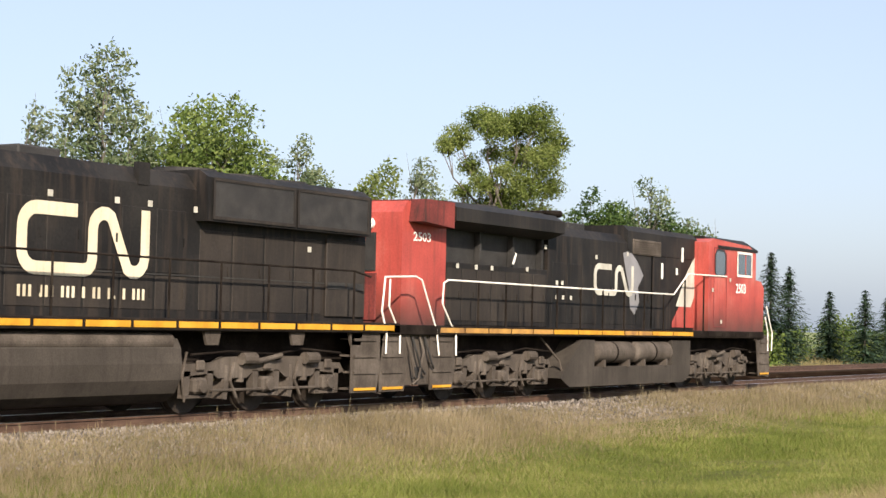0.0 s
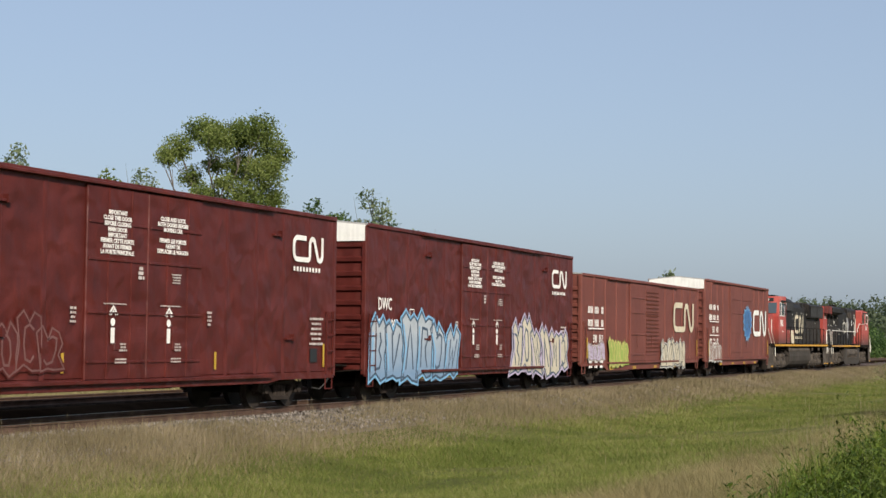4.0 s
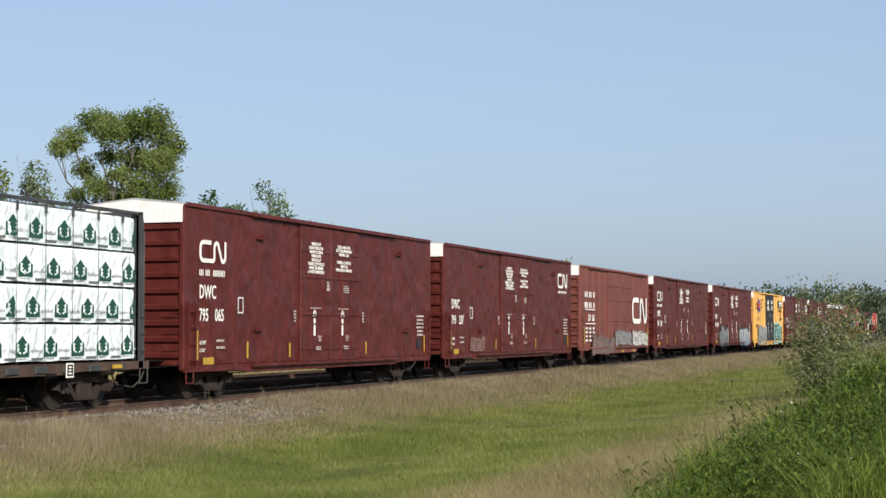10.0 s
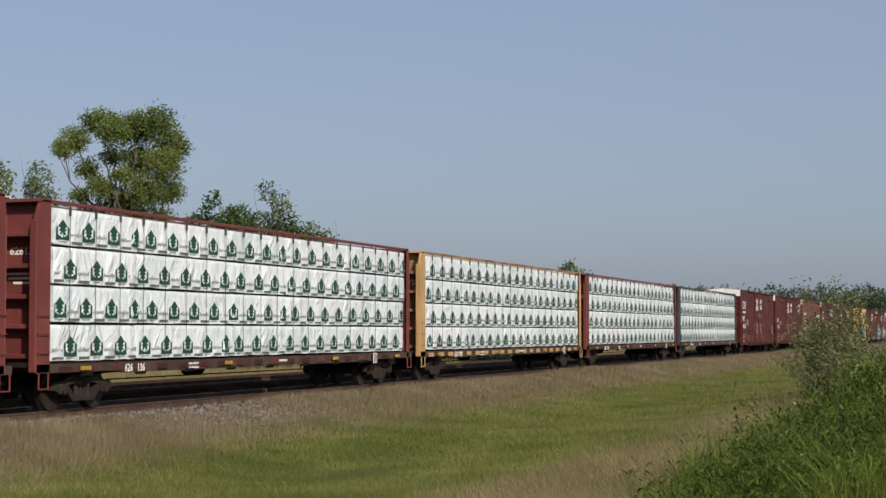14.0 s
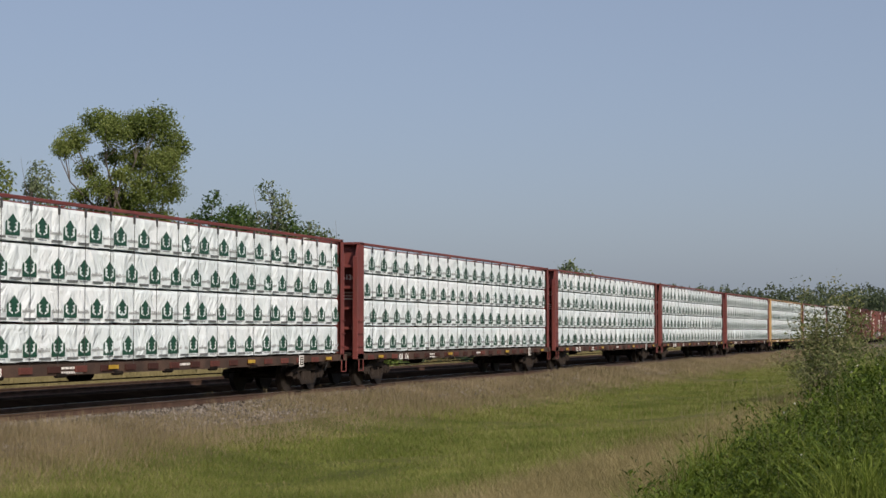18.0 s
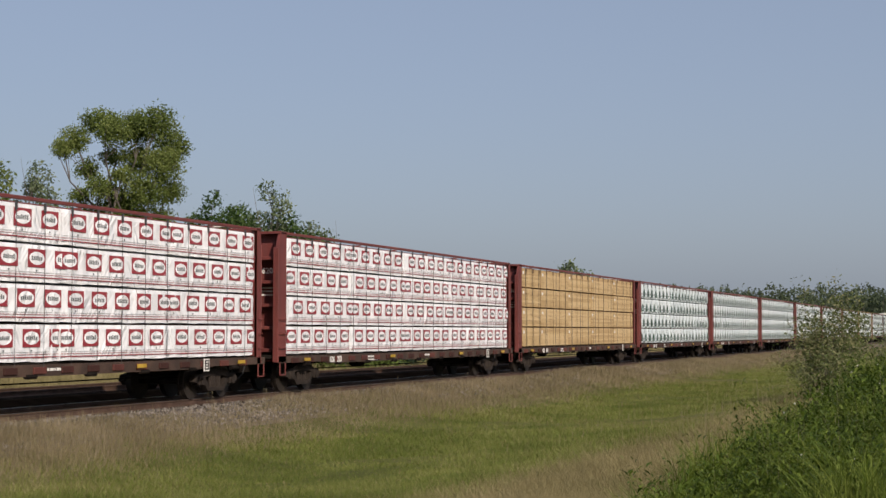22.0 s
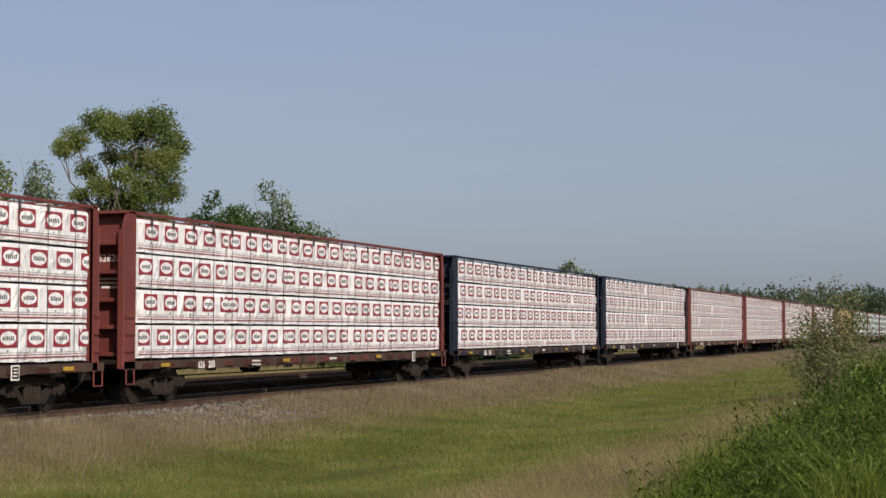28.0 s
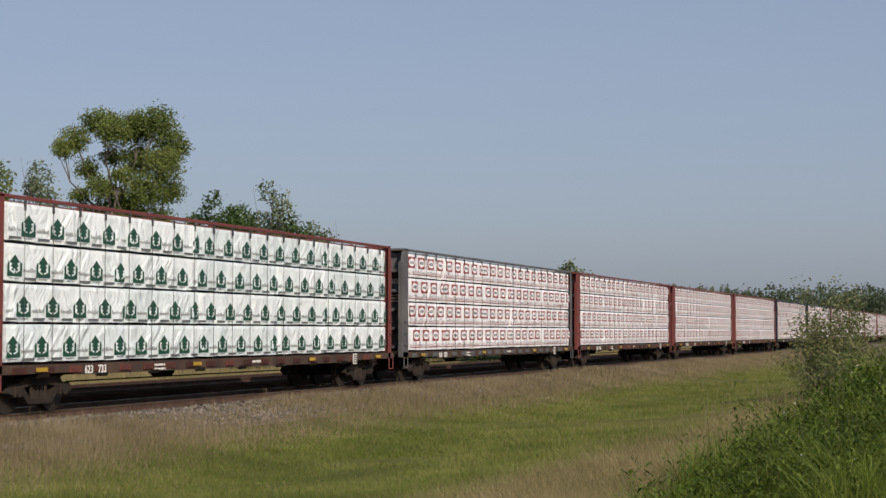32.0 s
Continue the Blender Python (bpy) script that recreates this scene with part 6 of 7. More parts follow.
def lumber_car(frame_mat, kind, seed, label, stencil="", spots=False):
    """A centre-beam flat car with a bulkhead at each end and four tiers of bundles on either side; origin at the rail below the trailing end of the load."""
    c = thing("centerbeam_car", label, "lumber car", "lumber cars")
    rnd = random.Random(seed)
    x0, x1 = -0.16, LOAD + 0.16
    # The yellow car's recess gets rust and painted shade in one browner colour.
    inner = M_FRAME_RUST_SHADE if frame_mat is M_FRAME_YELLOW else frame_mat
    zt = 4.56
    # the floor: side sills with stake pockets, and slats across
    for sy in (-1, 1):
        part("side_sill", Shape().slab([(x0 - 0.5, 1.05), (x0 - 0.5, 0.86), (x0 + 2.6, 0.86), (x0 + 3.2, 0.80), (x1 - 3.2, 0.80), (x1 - 2.6, 0.86), (x1 + 0.5, 0.86), (x1 + 0.5, 1.05)], 1, sy * 1.28, sy * 1.40), M_SILL, c)
        pocket = Shape().box(-0.24, 0.24, -0.03, 0.03, 0.85, 1.00, 0.012).mesh("stake_pocket")
        if sy < 0:
            for i in range(20):
                part("stake_pocket", pocket, M_POCKET if frame_mat is M_RED_END else frame_mat, c, at=pose(0.45 + i * 1.105, sy * 1.41, 0))
            for i in range(9):
                part("winch", Shape().tube((1.2 + i * 2.45, sy * 1.38, 0.80), (1.6 + i * 2.45, sy * 1.38, 0.80), 0.055, 0.055, 8), M_UNDER, c)
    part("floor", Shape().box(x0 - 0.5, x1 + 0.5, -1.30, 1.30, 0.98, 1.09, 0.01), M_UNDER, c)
    # the centre beam: posts, top chord, walkway ribs
    part("center_web", Shape().box(x0, x1, -0.06, 0.06, 1.05, zt - 0.35, 0.0), frame_mat, c)
    part("top_chord", Shape().slab([(-0.42, zt - 0.22), (-0.55, zt - 0.02), (-0.55, zt + 0.02), (0.55, zt + 0.02), (0.55, zt - 0.02), (0.42, zt - 0.22)], 0, x0, x1), frame_mat, c)
    lip = Shape().box(-0.05, 0.05, -0.62, 0.62, zt + 0.02, zt + 0.055).mesh("top_rib")
    for i in range(7):
        part("top_rib", lip, frame_mat, c, at=pose(0.8 + i * 3.4, 0, 0))
    for sy in (-1, 1):
        part("top_edge", Shape().box(x0, x1, min(sy * 1.29, sy * 1.385), max(sy * 1.29, sy * 1.385), zt - 0.035, zt + 0.045, 0.01), frame_mat if frame_mat is not M_FRAME_YELLOW else M_FRAME_RUST_SHADE, c)
    # the bulkheads: a sloped side wing, a face with stiffeners, an arched top
    for e, xe in ((-1, x0), (1, x1)):
        k = 1.0 if e < 0 else 0.42
        part("bulkhead", Shape().box(min(xe, xe + 0.10 * e), max(xe, xe + 0.10 * e), -1.38, 1.38, 0.9, zt - 0.02, 0.012), inner, c)
        for sy in (-1, 1):
            part("bulkhead_wing", Shape().slab([(xe, 0.88), (xe + 0.55 * e * k, 0.88), (xe + 0.55 * e * k, zt - 0.42), (xe + 0.45 * e * k, zt - 0.15), (xe + 0.34 * e * k, zt + 0.02), (xe, zt + 0.02)], 1, sy * 1.31, sy * 1.40), frame_mat, c)
            part("wing_flange", Shape().box(min(xe + 0.52 * e * k, xe + 0.58 * e * k), max(xe + 0.52 * e * k, xe + 0.58 * e * k), min(sy * 1.24, sy * 1.41), max(sy * 1.24, sy * 1.41), 0.88, zt - 0.42, 0.01), frame_mat, c)
        part("bulkhead_cap", Shape().slab([(-1.40, zt - 0.02), (-1.40, zt + 0.05), (1.40, zt + 0.05), (1.40, zt - 0.02)], 0, xe, xe + 0.40 * e * k), frame_mat, c)
        for z in (1.22, 1.86, 2.50, 3.16, 3.84):
            a, b = sorted((xe + 0.09 * e * k, xe + (0.44 if z > 3 else 0.36) * e * k))
            part("stiffener", Shape().box(a, b, -1.31, 1.31, z - 0.05, z + 0.05, 0.012), inner, c)
        part("end_post", Shape().box(min(xe + 0.09 * e * k, xe + 0.26 * e * k), max(xe + 0.09 * e * k, xe + 0.26 * e * k), -0.12, 0.12, 0.95, zt - 0.05, 0.012), inner, c)
        for z in (1.3, 1.7, 2.1):
            part("grab_iron", Shape().pipe([(xe + 0.1 * e * k, -1.40, z), (xe + 0.1 * e * k, -1.46, z), (xe + 0.5 * e * k, -1.46, z), (xe + 0.5 * e * k, -1.40, z)], 0.012), frame_mat, c)
        part("sill_step", Shape().pipe([(xe + 0.05 * e, -1.40, 0.86), (xe + 0.05 * e, -1.40, 0.52), (xe + 0.42 * e, -1.40, 0.52), (xe + 0.42 * e, -1.40, 0.86)], 0.018), frame_mat, c)
        part("platform_rail", Shape().pipe([(xe + 0.2 * e, -0.5, zt + 0.05), (xe + 0.2 * e, -0.5, zt + 0.12), (xe + 0.2 * e, 0.5, zt + 0.12), (xe + 0.2 * e, 0.5, zt + 0.05)], 0.016), M_RAIL_WHITE, c)
    if stencil:
        marks = Shape()
        for k in range(2):
            marks.box(x0 - 0.106, x0 - 0.100, -0.36 + k * 0.15, -0.25 + k * 0.15, 3.42, 3.59)
        part("end_initials", marks, M_STENCIL, c)
        word = lettering(stencil, 0.235, 0.0, 0.0, 0.0, M_STENCIL, c, "end_number", bold=0.006)
        word.matrix_basis = pose(x0 - 0.104, -0.44, 3.42, 0, 0, -90)
        lettering(stencil[:3] + "   " + stencil[3:], 0.25, 3.0, 0.83, -1.445, M_STENCIL, c, "sill_number", bold=0.006)
        s = Shape()
        for i in range(3):
            s.box(x0 - 0.106, x0 - 0.100, -1.22, -0.30 - 0.12 * i, 2.98 - i * 0.10, 3.03 - i * 0.10)
        if frame_mat is not M_FRAME_YELLOW:
            part("end_stencil", s, M_STENCIL, c)
    bars(6.3, 0.98, -1.402, 0.9, 2, 0.05, 0.05, M_STENCIL, c, seed=seed)
    bars(11.5, 0.97, -1.402, 1.1, 1, 0.06, 0.1, M_STENCIL, c, seed=seed + 3)
    plate = part("consolidated_stencil", Shape().box(LOAD - 3.2, LOAD - 2.90, -1.48, -1.465, 0.74, 1.06), M_STENCIL, c, "small framed stencil plate")
    part("plate_face", Shape().box(LOAD - 3.165, LOAD - 2.935, -1.484, -1.479, 0.775, 1.025), M_UNDER, plate)
    bars(LOAD - 3.14, 0.99, -1.484, 0.18, 3, 0.035, 0.035, M_STENCIL, plate, seed=seed + 5)
    for x in (1.0, 8.2, 15.6, LOAD - 1.2):
        part("reflector", Shape().box(x, x + 0.45, -1.475, -1.47, 0.90, 0.99), M_REFLECT, c)
    # bundles, tier by tier
    for tier in range(4):
        cut = list(CUTS[seed % 4])
        x = 0.0
        for i, L in enumerate(cut):
            b, prints = stock(kind, L, (tier * 5 + i * 3 + seed) % 4)
            slide = rnd.uniform(-0.02, 0.035)
            for sy in (-1, 1) if i == 0 else (-1,):
                at = pose(x, -1.36 + slide, DECK + tier * (TIER_H + 0.012)) if sy < 0 else pose(LOAD, 1.36 - slide, DECK + tier * (TIER_H + 0.012), 0, 0, 180)
                ob = part("lumber_pack", b if sy < 0 else stock(kind, LOAD, 0)[0], M_LUMBER if kind == "bare" else M_WRAP if kind == "house" else M_WRAP_B, c, at=at)
                if prints and sy < 0:
                    part("print", prints, M_GREY_INK, ob, at=pose(0, -0.022, 0))
                elif sy < 0 and not prints:
                    rows = 9
                    ob.data = COURSE_CORE.setdefault(L, Shape().box(0.10, L - 0.10, 0.04, 1.2, 0.08, TIER_H - 0.03).mesh("lumber_pack"))
                    if not ob.data.materials:
                        ob.data.materials.append(M_LUMBER_GAP)
                    hh = (TIER_H - 0.05) / rows
                    key = ("course", L)
                    if key not in MESHES:
                        MESHES[key] = Shape().box(0, L - 0.05, 0, 0.30, 0, hh - 0.002, 0.001).mesh("board_course")
                    for r in range(rows):
                        part("board_course", MESHES[key], M_LUMBER, ob, at=pose(rnd.uniform(0.005, 0.045), rnd.uniform(-0.006, 0.006), 0.035 + r * hh))
                    part("tag", Shape().box(0.12, 0.30, -0.020, -0.014, TIER_H - 0.26, TIER_H - 0.14), M_STENCIL, ob, "small white paper tag")
                    for k in (0.15, 0.5, 0.85):
                        part("sticker_board", Shape().box(L * k - 0.045, L * k + 0.045, -0.016, 0.3, 0.0, 0.035), M_LUMBER_GAP, ob)
                        part("strap", Shape().box(L * k + 0.10, L * k + 0.13, -0.018, -0.010, 0.02, TIER_H - 0.02), M_STRAP, ob)
            x += L
    # cables over the load, each with a dark corner guard at the top
    cable = Shape().tube((0, -1.402, 0.95), (0, -1.402, zt - 0.05), 0.006, 0.006, 5).box(-0.028, 0.028, -1.412, -1.380, zt - 0.26, zt - 0.06).mesh("tie_down_cable")
    for i in range(20):
        part("tie_down_cable", cable, M_CABLE_RUST if kind == "bare" else M_STRAP, c, at=pose(0.62 + i * 1.105, 0, 0))
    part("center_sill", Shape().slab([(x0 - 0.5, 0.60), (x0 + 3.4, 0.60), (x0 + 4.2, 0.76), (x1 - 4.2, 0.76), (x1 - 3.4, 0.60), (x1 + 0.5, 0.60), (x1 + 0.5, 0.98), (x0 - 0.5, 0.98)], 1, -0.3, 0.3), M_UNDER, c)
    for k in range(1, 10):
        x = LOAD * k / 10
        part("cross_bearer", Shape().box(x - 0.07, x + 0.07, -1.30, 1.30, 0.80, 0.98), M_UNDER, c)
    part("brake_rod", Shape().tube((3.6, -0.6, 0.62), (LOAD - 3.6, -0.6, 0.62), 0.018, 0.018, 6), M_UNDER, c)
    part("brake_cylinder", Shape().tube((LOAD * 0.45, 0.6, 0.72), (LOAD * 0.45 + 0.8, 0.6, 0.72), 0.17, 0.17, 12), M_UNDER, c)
    truck(c, 1.75), truck(c, LOAD - 1.75)
    coupler(c, x0 - 0.5, -1), coupler(c, x1 + 0.5, 1)
    return c


def build_lumber_cars():
    cars = {}
    frames = {12: M_FRAME_DARK, 14: M_FRAME_YELLOW, 26: M_FRAME_BLUE, 27: M_FRAME_BLUE, 31: M_FRAME_GREY}
    words = {M_FRAME_DARK: "charcoal", M_FRAME_YELLOW: "yellow", M_FRAME_BLUE: "dark blue", M_FRAME_GREY: "grey"}
    for k in range(12, 33):
        kind = "bare" if k == 21 else "house" if k < 21 or k == 32 else "oval"
        fm = frames.get(k, M_RED_END)
        what = {"bare": "bare yellow-brown sawn boards", "house": "white-wrapped bundles printed in green", "oval": "white-wrapped bundles printed in red"}[kind]
        cars[k] = lumber_car(fm, kind, k, "%s center-beam flat car loaded with %s" % (words.get(fm, "red-brown"), what), "626136" if k % 3 == 0 else "626203" if k % 3 == 1 else "623733")
    return cars


# ---------------------------------------------------------------- locomotives
def loco_truck(parent, x, y_face=1.14):
    """A three-axle motor truck with its cast frame, springs, brake rigging and axle boxes."""
    t = new("truck", Shape().box(-2.2, 2.2, -0.9, 0.9, 0.62, 0.86, 0.03).mesh("truck"))
    t.data.materials.append(M_TRUCK)
    t.parent, t.location = parent, (x, 0, 0)
    for sy in (-1, 1):
        a, b = sorted((sy * (y_face - 0.10), sy * (y_face + 0.06)))
        part("side_frame", Shape().slab([(-2.60, 0.74), (-2.45, 0.92), (-1.55, 0.95), (-1.25, 1.05), (-0.5, 1.06), (-0.35, 0.98), (0.4, 0.98), (0.55, 1.06), (1.35, 1.05), (1.65, 0.95), (2.45, 0.92), (2.60, 0.74), (2.40, 0.70), (1.65, 0.76),
                                         (1.45, 0.66), (0.60, 0.66), (0.40, 0.78), (-0.40, 0.78), (-0.60, 0.66), (-1.45, 0.66), (-1.65, 0.76), (-2.40, 0.70)], 1, a, b), M_TRUCK, t)
        for ax in (-2.0, 0.0, 2.0):
            for k in (-0.33, 0.33):
                part("pedestal", Shape().slab([(ax + k - 0.09, 0.80), (ax + k + 0.09, 0.80), (ax + k + 0.06, 0.34), (ax + k - 0.06, 0.34)], 1, a, b), M_TRUCK, t)
            part("pedestal_tie", Shape().box(ax - 0.40, ax + 0.40, a, b, 0.30, 0.36, 0.01), M_TRUCK, t)
            part("lifting_lug", Shape().box(ax - 0.12, ax + 0.12, min(sy * (y_face + 0.05), sy * (y_face + 0.12)), max(sy * (y_face + 0.05), sy * (y_face + 0.12)), 0.80, 1.00, 0.03), M_TRUCK, t)
        part("brake_rod", Shape().tube((-1.7, sy * (y_face + 0.09), 0.44), (1.7, sy * (y_face + 0.09), 0.44), 0.028, 0.028, 6), M_TRUCK, t)
        part("brake_pipe", Shape().pipe([(-2.3, sy * (y_face + 0.11), 1.10), (-1.2, sy * (y_face + 0.11), 1.16), (0.2, sy * (y_face + 0.11), 1.10), (1.1, sy * (y_face + 0.11), 1.20), (2.4, sy * (y_face + 0.11), 1.12)], 0.022), M_UNDER, t)
        for ax in (-1.35, 0.65):
            part("brake_shoe", Shape().slab([(ax, 0.28), (ax + 0.14, 0.26), (ax + 0.20, 0.58), (ax + 0.08, 0.64)], 1, min(sy * 0.95, sy * (y_face + 0.08)), max(sy * 0.95, sy * (y_face + 0.08))), M_TRUCK, t)
        for ax in (-2.0, 0.0, 2.0):
            c, d = sorted((sy * (y_face - 0.05), sy * (y_face + 0.14)))
            part("axle_box", Shape().box(ax - 0.19, ax + 0.19, c, d, 0.38, 0.68, 0.05).tube((ax, sy * (y_face + 0.12), 0.52), (ax, sy * (y_face + 0.19), 0.52), 0.13, 0.11, 12), M_TRUCK, t)
            part("wheel", WHEEL_BIG, M_WHEEL, t, at=pose(ax, sy * 0.76, 0.52, 0, 0, 0 if sy < 0 else 180))
        for ax in (-1.2, -0.75, 0.8, 1.25):
            part("coil_spring", Shape().tube((ax, sy * y_face, 0.58), (ax, sy * y_face, 0.90), 0.09, 0.09, 10), M_TRUCK, t)
        for ax in (-1.0, 1.0):
            part("brake_hanger", Shape().pipe([(ax, sy * (y_face + 0.08), 0.95), (ax - 0.15, sy * (y_face + 0.10), 0.60), (ax + 0.05, sy * (y_face + 0.10), 0.30)], 0.035), M_TRUCK, t)
            part("brake_cylinder", Shape().tube((ax + 0.15, sy * (y_face + 0.12), 1.02), (ax + 0.55, sy * (y_face + 0.12), 1.02), 0.12, 0.12, 12), M_TRUCK, t)
        part("sand_pipe", Shape().pipe([(-2.4, sy * (y_face + 0.1), 1.15), (-2.52, sy * (y_face + 0.1), 0.70), (-2.38, sy * (y_face + 0.05), 0.25)], 0.025), M_TRUCK, t)
        part("damper", Shape().tube((-0.5, sy * (y_face + 0.15), 0.95), (0.35, sy * (y_face + 0.15), 1.08), 0.05, 0.05, 8), M_TRUCK, t)


def stairs(c, x, way, y=-1.42):
    """Corner steps under the platform end, with yellow treads."""
    a, b = sorted((x, x + 0.95 * way))
    part("step_side", Shape().slab([(a, 0.30), (b, 0.30), (b + (0.25 if way > 0 else 0), 1.62), (a - (0 if way > 0 else 0.25), 1.62)], 1, y, y + 0.03), M_TRUCK, c)
    for i in range(4):
        part("step_tread", Shape().box(a + 0.08, b - 0.08, y - 0.02, y + 0.35, 0.36 + i * 0.34, 0.40 + i * 0.34), M_TRUCK, c)
        part("tread_edge", Shape().box(a + 0.08, b - 0.08, y - 0.03, y - 0.021, 0.345 + i * 0.34, 0.40 + i * 0.34), M_STRIPE if i == 0 else M_TRUCK, c)


def rails(c, pts, posts, y, material=None):
    part("handrail", Shape().pipe([(x, y, z) for x, z in pts], 0.021), material or M_RAIL_WHITE, c)
    for x, z0, z1 in posts:
        part("handrail_post", Shape().tube((x, y, z0), (x, y, z1), 0.024, 0.024, 6), M_UNDER, c)


def hatches(c, x0, x1, n, z0, z1, y, m):
    """A row of hood doors: each a shallow panel with a latch."""
    w = (x1 - x0) / n
    for i in range(n):
        a = x0 + i * w
        d = part("hood_door", Shape().box(a + 0.03, a + w - 0.03, y - 0.012, y + 0.01, z0, z1, 0.008), m, c)
        part("latch", Shape().box(a + w - 0.14, a + w - 0.09, y - 0.03, y - 0.012, (z0 + z1) / 2 - 0.08, (z0 + z1) / 2 + 0.08), m, d)


def stickers(c, places, y):
    for x, z in places:
        part("notice", Shape().box(x, x + 0.12, y - 0.008, y - 0.002, z, z + 0.11), M_DULL_WHITE, c, "small white notice")


M_CAB_RED = fade(ramp_mat("cab_red_grimy_foot", ((0.27, 0.043, 0.036), (0.40, 0.069, 0.055), (0.46, 0.130, 0.105)), 0.5, 0, 0.8, 20, 0.05, streak=0.45, dirt=(0.13, 0.040, 0.033), spec=0.3), (0.070, 0.032, 0.026), 1.95, 3.1, 0.6)
# A darker red with near-black runs down it.
M_DARK_RED = ramp_mat("dark_streaked_red", ((0.060, 0.020, 0.018), (0.13, 0.030, 0.027), (0.24, 0.050, 0.043)), 0.65, 0, 1.2, 20, 0.05, streak=0.8, dirt=(0.030, 0.020, 0.017), spec=0.2)


def lead_loco():
    """The leading engine: the cab to the front; origin on the rail below the trailing coupler."""
    c = thing("locomotive", "black and red diesel locomotive with a white stripe, leading", "locomotive")
    Z = 1.72
    part("platform", Shape().box(0.5, 22.6, -1.50, 1.50, Z - 0.22, Z, 0.02), M_UNDER, c)
    for a, b, m in ((2.6, 8.0, M_STRIPE_WORN), (8.0, 12.1, M_STRIPE), (12.1, 13.9, M_STRIPE_WORN), (13.9, 16.8, M_STRIPE), (16.8, 22.3, M_UNDER)):
        n = max(1, round((b - a) / 1.2))
        for i in range(n):
            w = (b - a) / n
            part("sill_stripe", Shape().box(a + i * w + 0.03, a + (i + 1) * w - 0.03, -1.515, -1.502, Z - 0.16, Z - 0.05), m, c)
    # long hood: red tail, radiator section, engine section
    y = -0.98
    part("tail_hood", Shape().slab([(1.75, Z), (3.6, Z), (3.6, 4.46), (1.95, 4.46), (1.75, 4.2)], 1, y - 0.02, -y + 0.02), M_CAB_RED, c, "faded red hood end")
    part("radiator_wing_end", Shape().slab([(2.0, 4.0), (3.3, 3.92), (3.3, 4.50), (2.1, 4.50)], 1, -1.40, 1.40), M_DARK_RED, c)
    part("radiator_wing", Shape().slab([(-1.45, 4.10), (-1.45, 4.40), (-1.15, 4.56), (1.15, 4.56), (1.45, 4.40), (1.45, 4.10), (1.0, 3.95), (-1.0, 3.95)], 0, 3.3, 8.6), M_LOCO_BLACK, c)
    part("radiator_intake", Shape().box(3.6, 8.5, y + 0.22, -y - 0.22, 3.15, 3.98), M_GRILLE, c)
    for x in (3.7, 5.3, 6.9, 8.4):
        part("intake_post", Shape().box(x - 0.05, x + 0.05, y + 0.05, y + 0.2, 3.15, 4.0), M_GRILLE, c)
    part("intake_brace", Shape().slab([(6.72, 3.25), (6.80, 3.25), (6.93, 3.50), (6.88, 3.53)], 1, y - 0.03, y - 0.01), M_WHITE, c)
    part("radiator_base", Shape().box(3.55, 8.6, y, -y, Z, 3.18, 0.02), M_LOCO_BLACK, c)
    hatches(c, 3.65, 8.5, 7, Z + 0.12, 3.05, y, M_LOCO_GRIME)
    part("engine_hood", Shape().slab([(y, Z), (y, 4.10), (y + 0.2, 4.34), (-y - 0.2, 4.34), (-y, 4.10), (-y, Z)], 0, 8.6, 15.0), M_LOCO_BLACK, c)
    hatches(c, 8.8, 14.8, 7, Z + 0.12, 3.4, y, M_LOCO_BLACK)
    part("roof_step", Shape().slab([(y - 0.02, 3.85), (y - 0.02, 4.46), (y + 0.15, 4.62), (-y - 0.15, 4.62), (-y + 0.02, 4.46), (-y + 0.02, 3.85)], 0, 13.3, 18.2), M_LOCO_BLACK, c)
    part("alternator_hood", Shape().box(14.9, 18.2, y, -y, Z, 3.9, 0.02), M_LOCO_BLACK, c)
    v = part("vent_panel", Shape().box(13.6, 15.5, y - 0.04, y - 0.015, 3.82, 4.25, 0.01), M_TRUCK, c, "brown vent panel")
    for i in range(6):
        part("slat", Shape().box(13.65, 15.45, y - 0.06, y - 0.04, 3.86 + i * 0.065, 3.885 + i * 0.065), M_TRUCK, v)
    part("exhaust_stack", Shape().box(10.9, 11.9, -0.35, 0.35, 4.32, 4.56, 0.03), M_GRILLE, c)
    part("roof_fan", Shape().tube((6.2, 0, 4.54), (6.2, 0, 4.66), 0.75, 0.75, 20), M_GRILLE, c)
    h = part("air_horn", Shape().tube((9.5, -0.4, 4.30), (9.5, -0.4, 4.66), 0.07, 0.07, 8), M_UNDER, c)
    for i in range(3):
        part("horn_bell", Shape().tube((9.1, -0.58 + i * 0.18, 4.70), (9.95, -0.58 + i * 0.18, 4.70), 0.05, 0.10, 10), M_UNDER, h)
    part("roof_hatch", Shape().box(7.4, 8.9, -0.7, 0.7, 4.52, 4.64, 0.03), M_GRILLE, c)
    # cab and nose
    part("cab", Shape().slab([(18.0, Z), (21.9, Z), (21.9, 4.26), (21.3, 4.42), (18.4, 4.52), (18.0, 4.40)], 1, -1.46, 1.46), M_CAB_RED, c, "red wide-nosed cab")
    part("cab_roof", Shape().slab([(-1.49, 4.24), (-1.49, 4.32), (-1.0, 4.62), (1.0, 4.62), (1.49, 4.32), (1.49, 4.24)], 0, 18.7, 21.98), M_LOCO_BLACK, c)
    part("nose", Shape().slab([(21.9, Z), (22.85, Z), (22.9, 3.12), (22.65, 3.34), (21.9, 3.40)], 1, -1.36, 1.36), M_CAB_RED, c)
    part("cab_window", Shape().box(20.35, 21.45, -1.475, -1.455, 3.50, 4.14, 0.006), M_GLASS, c)
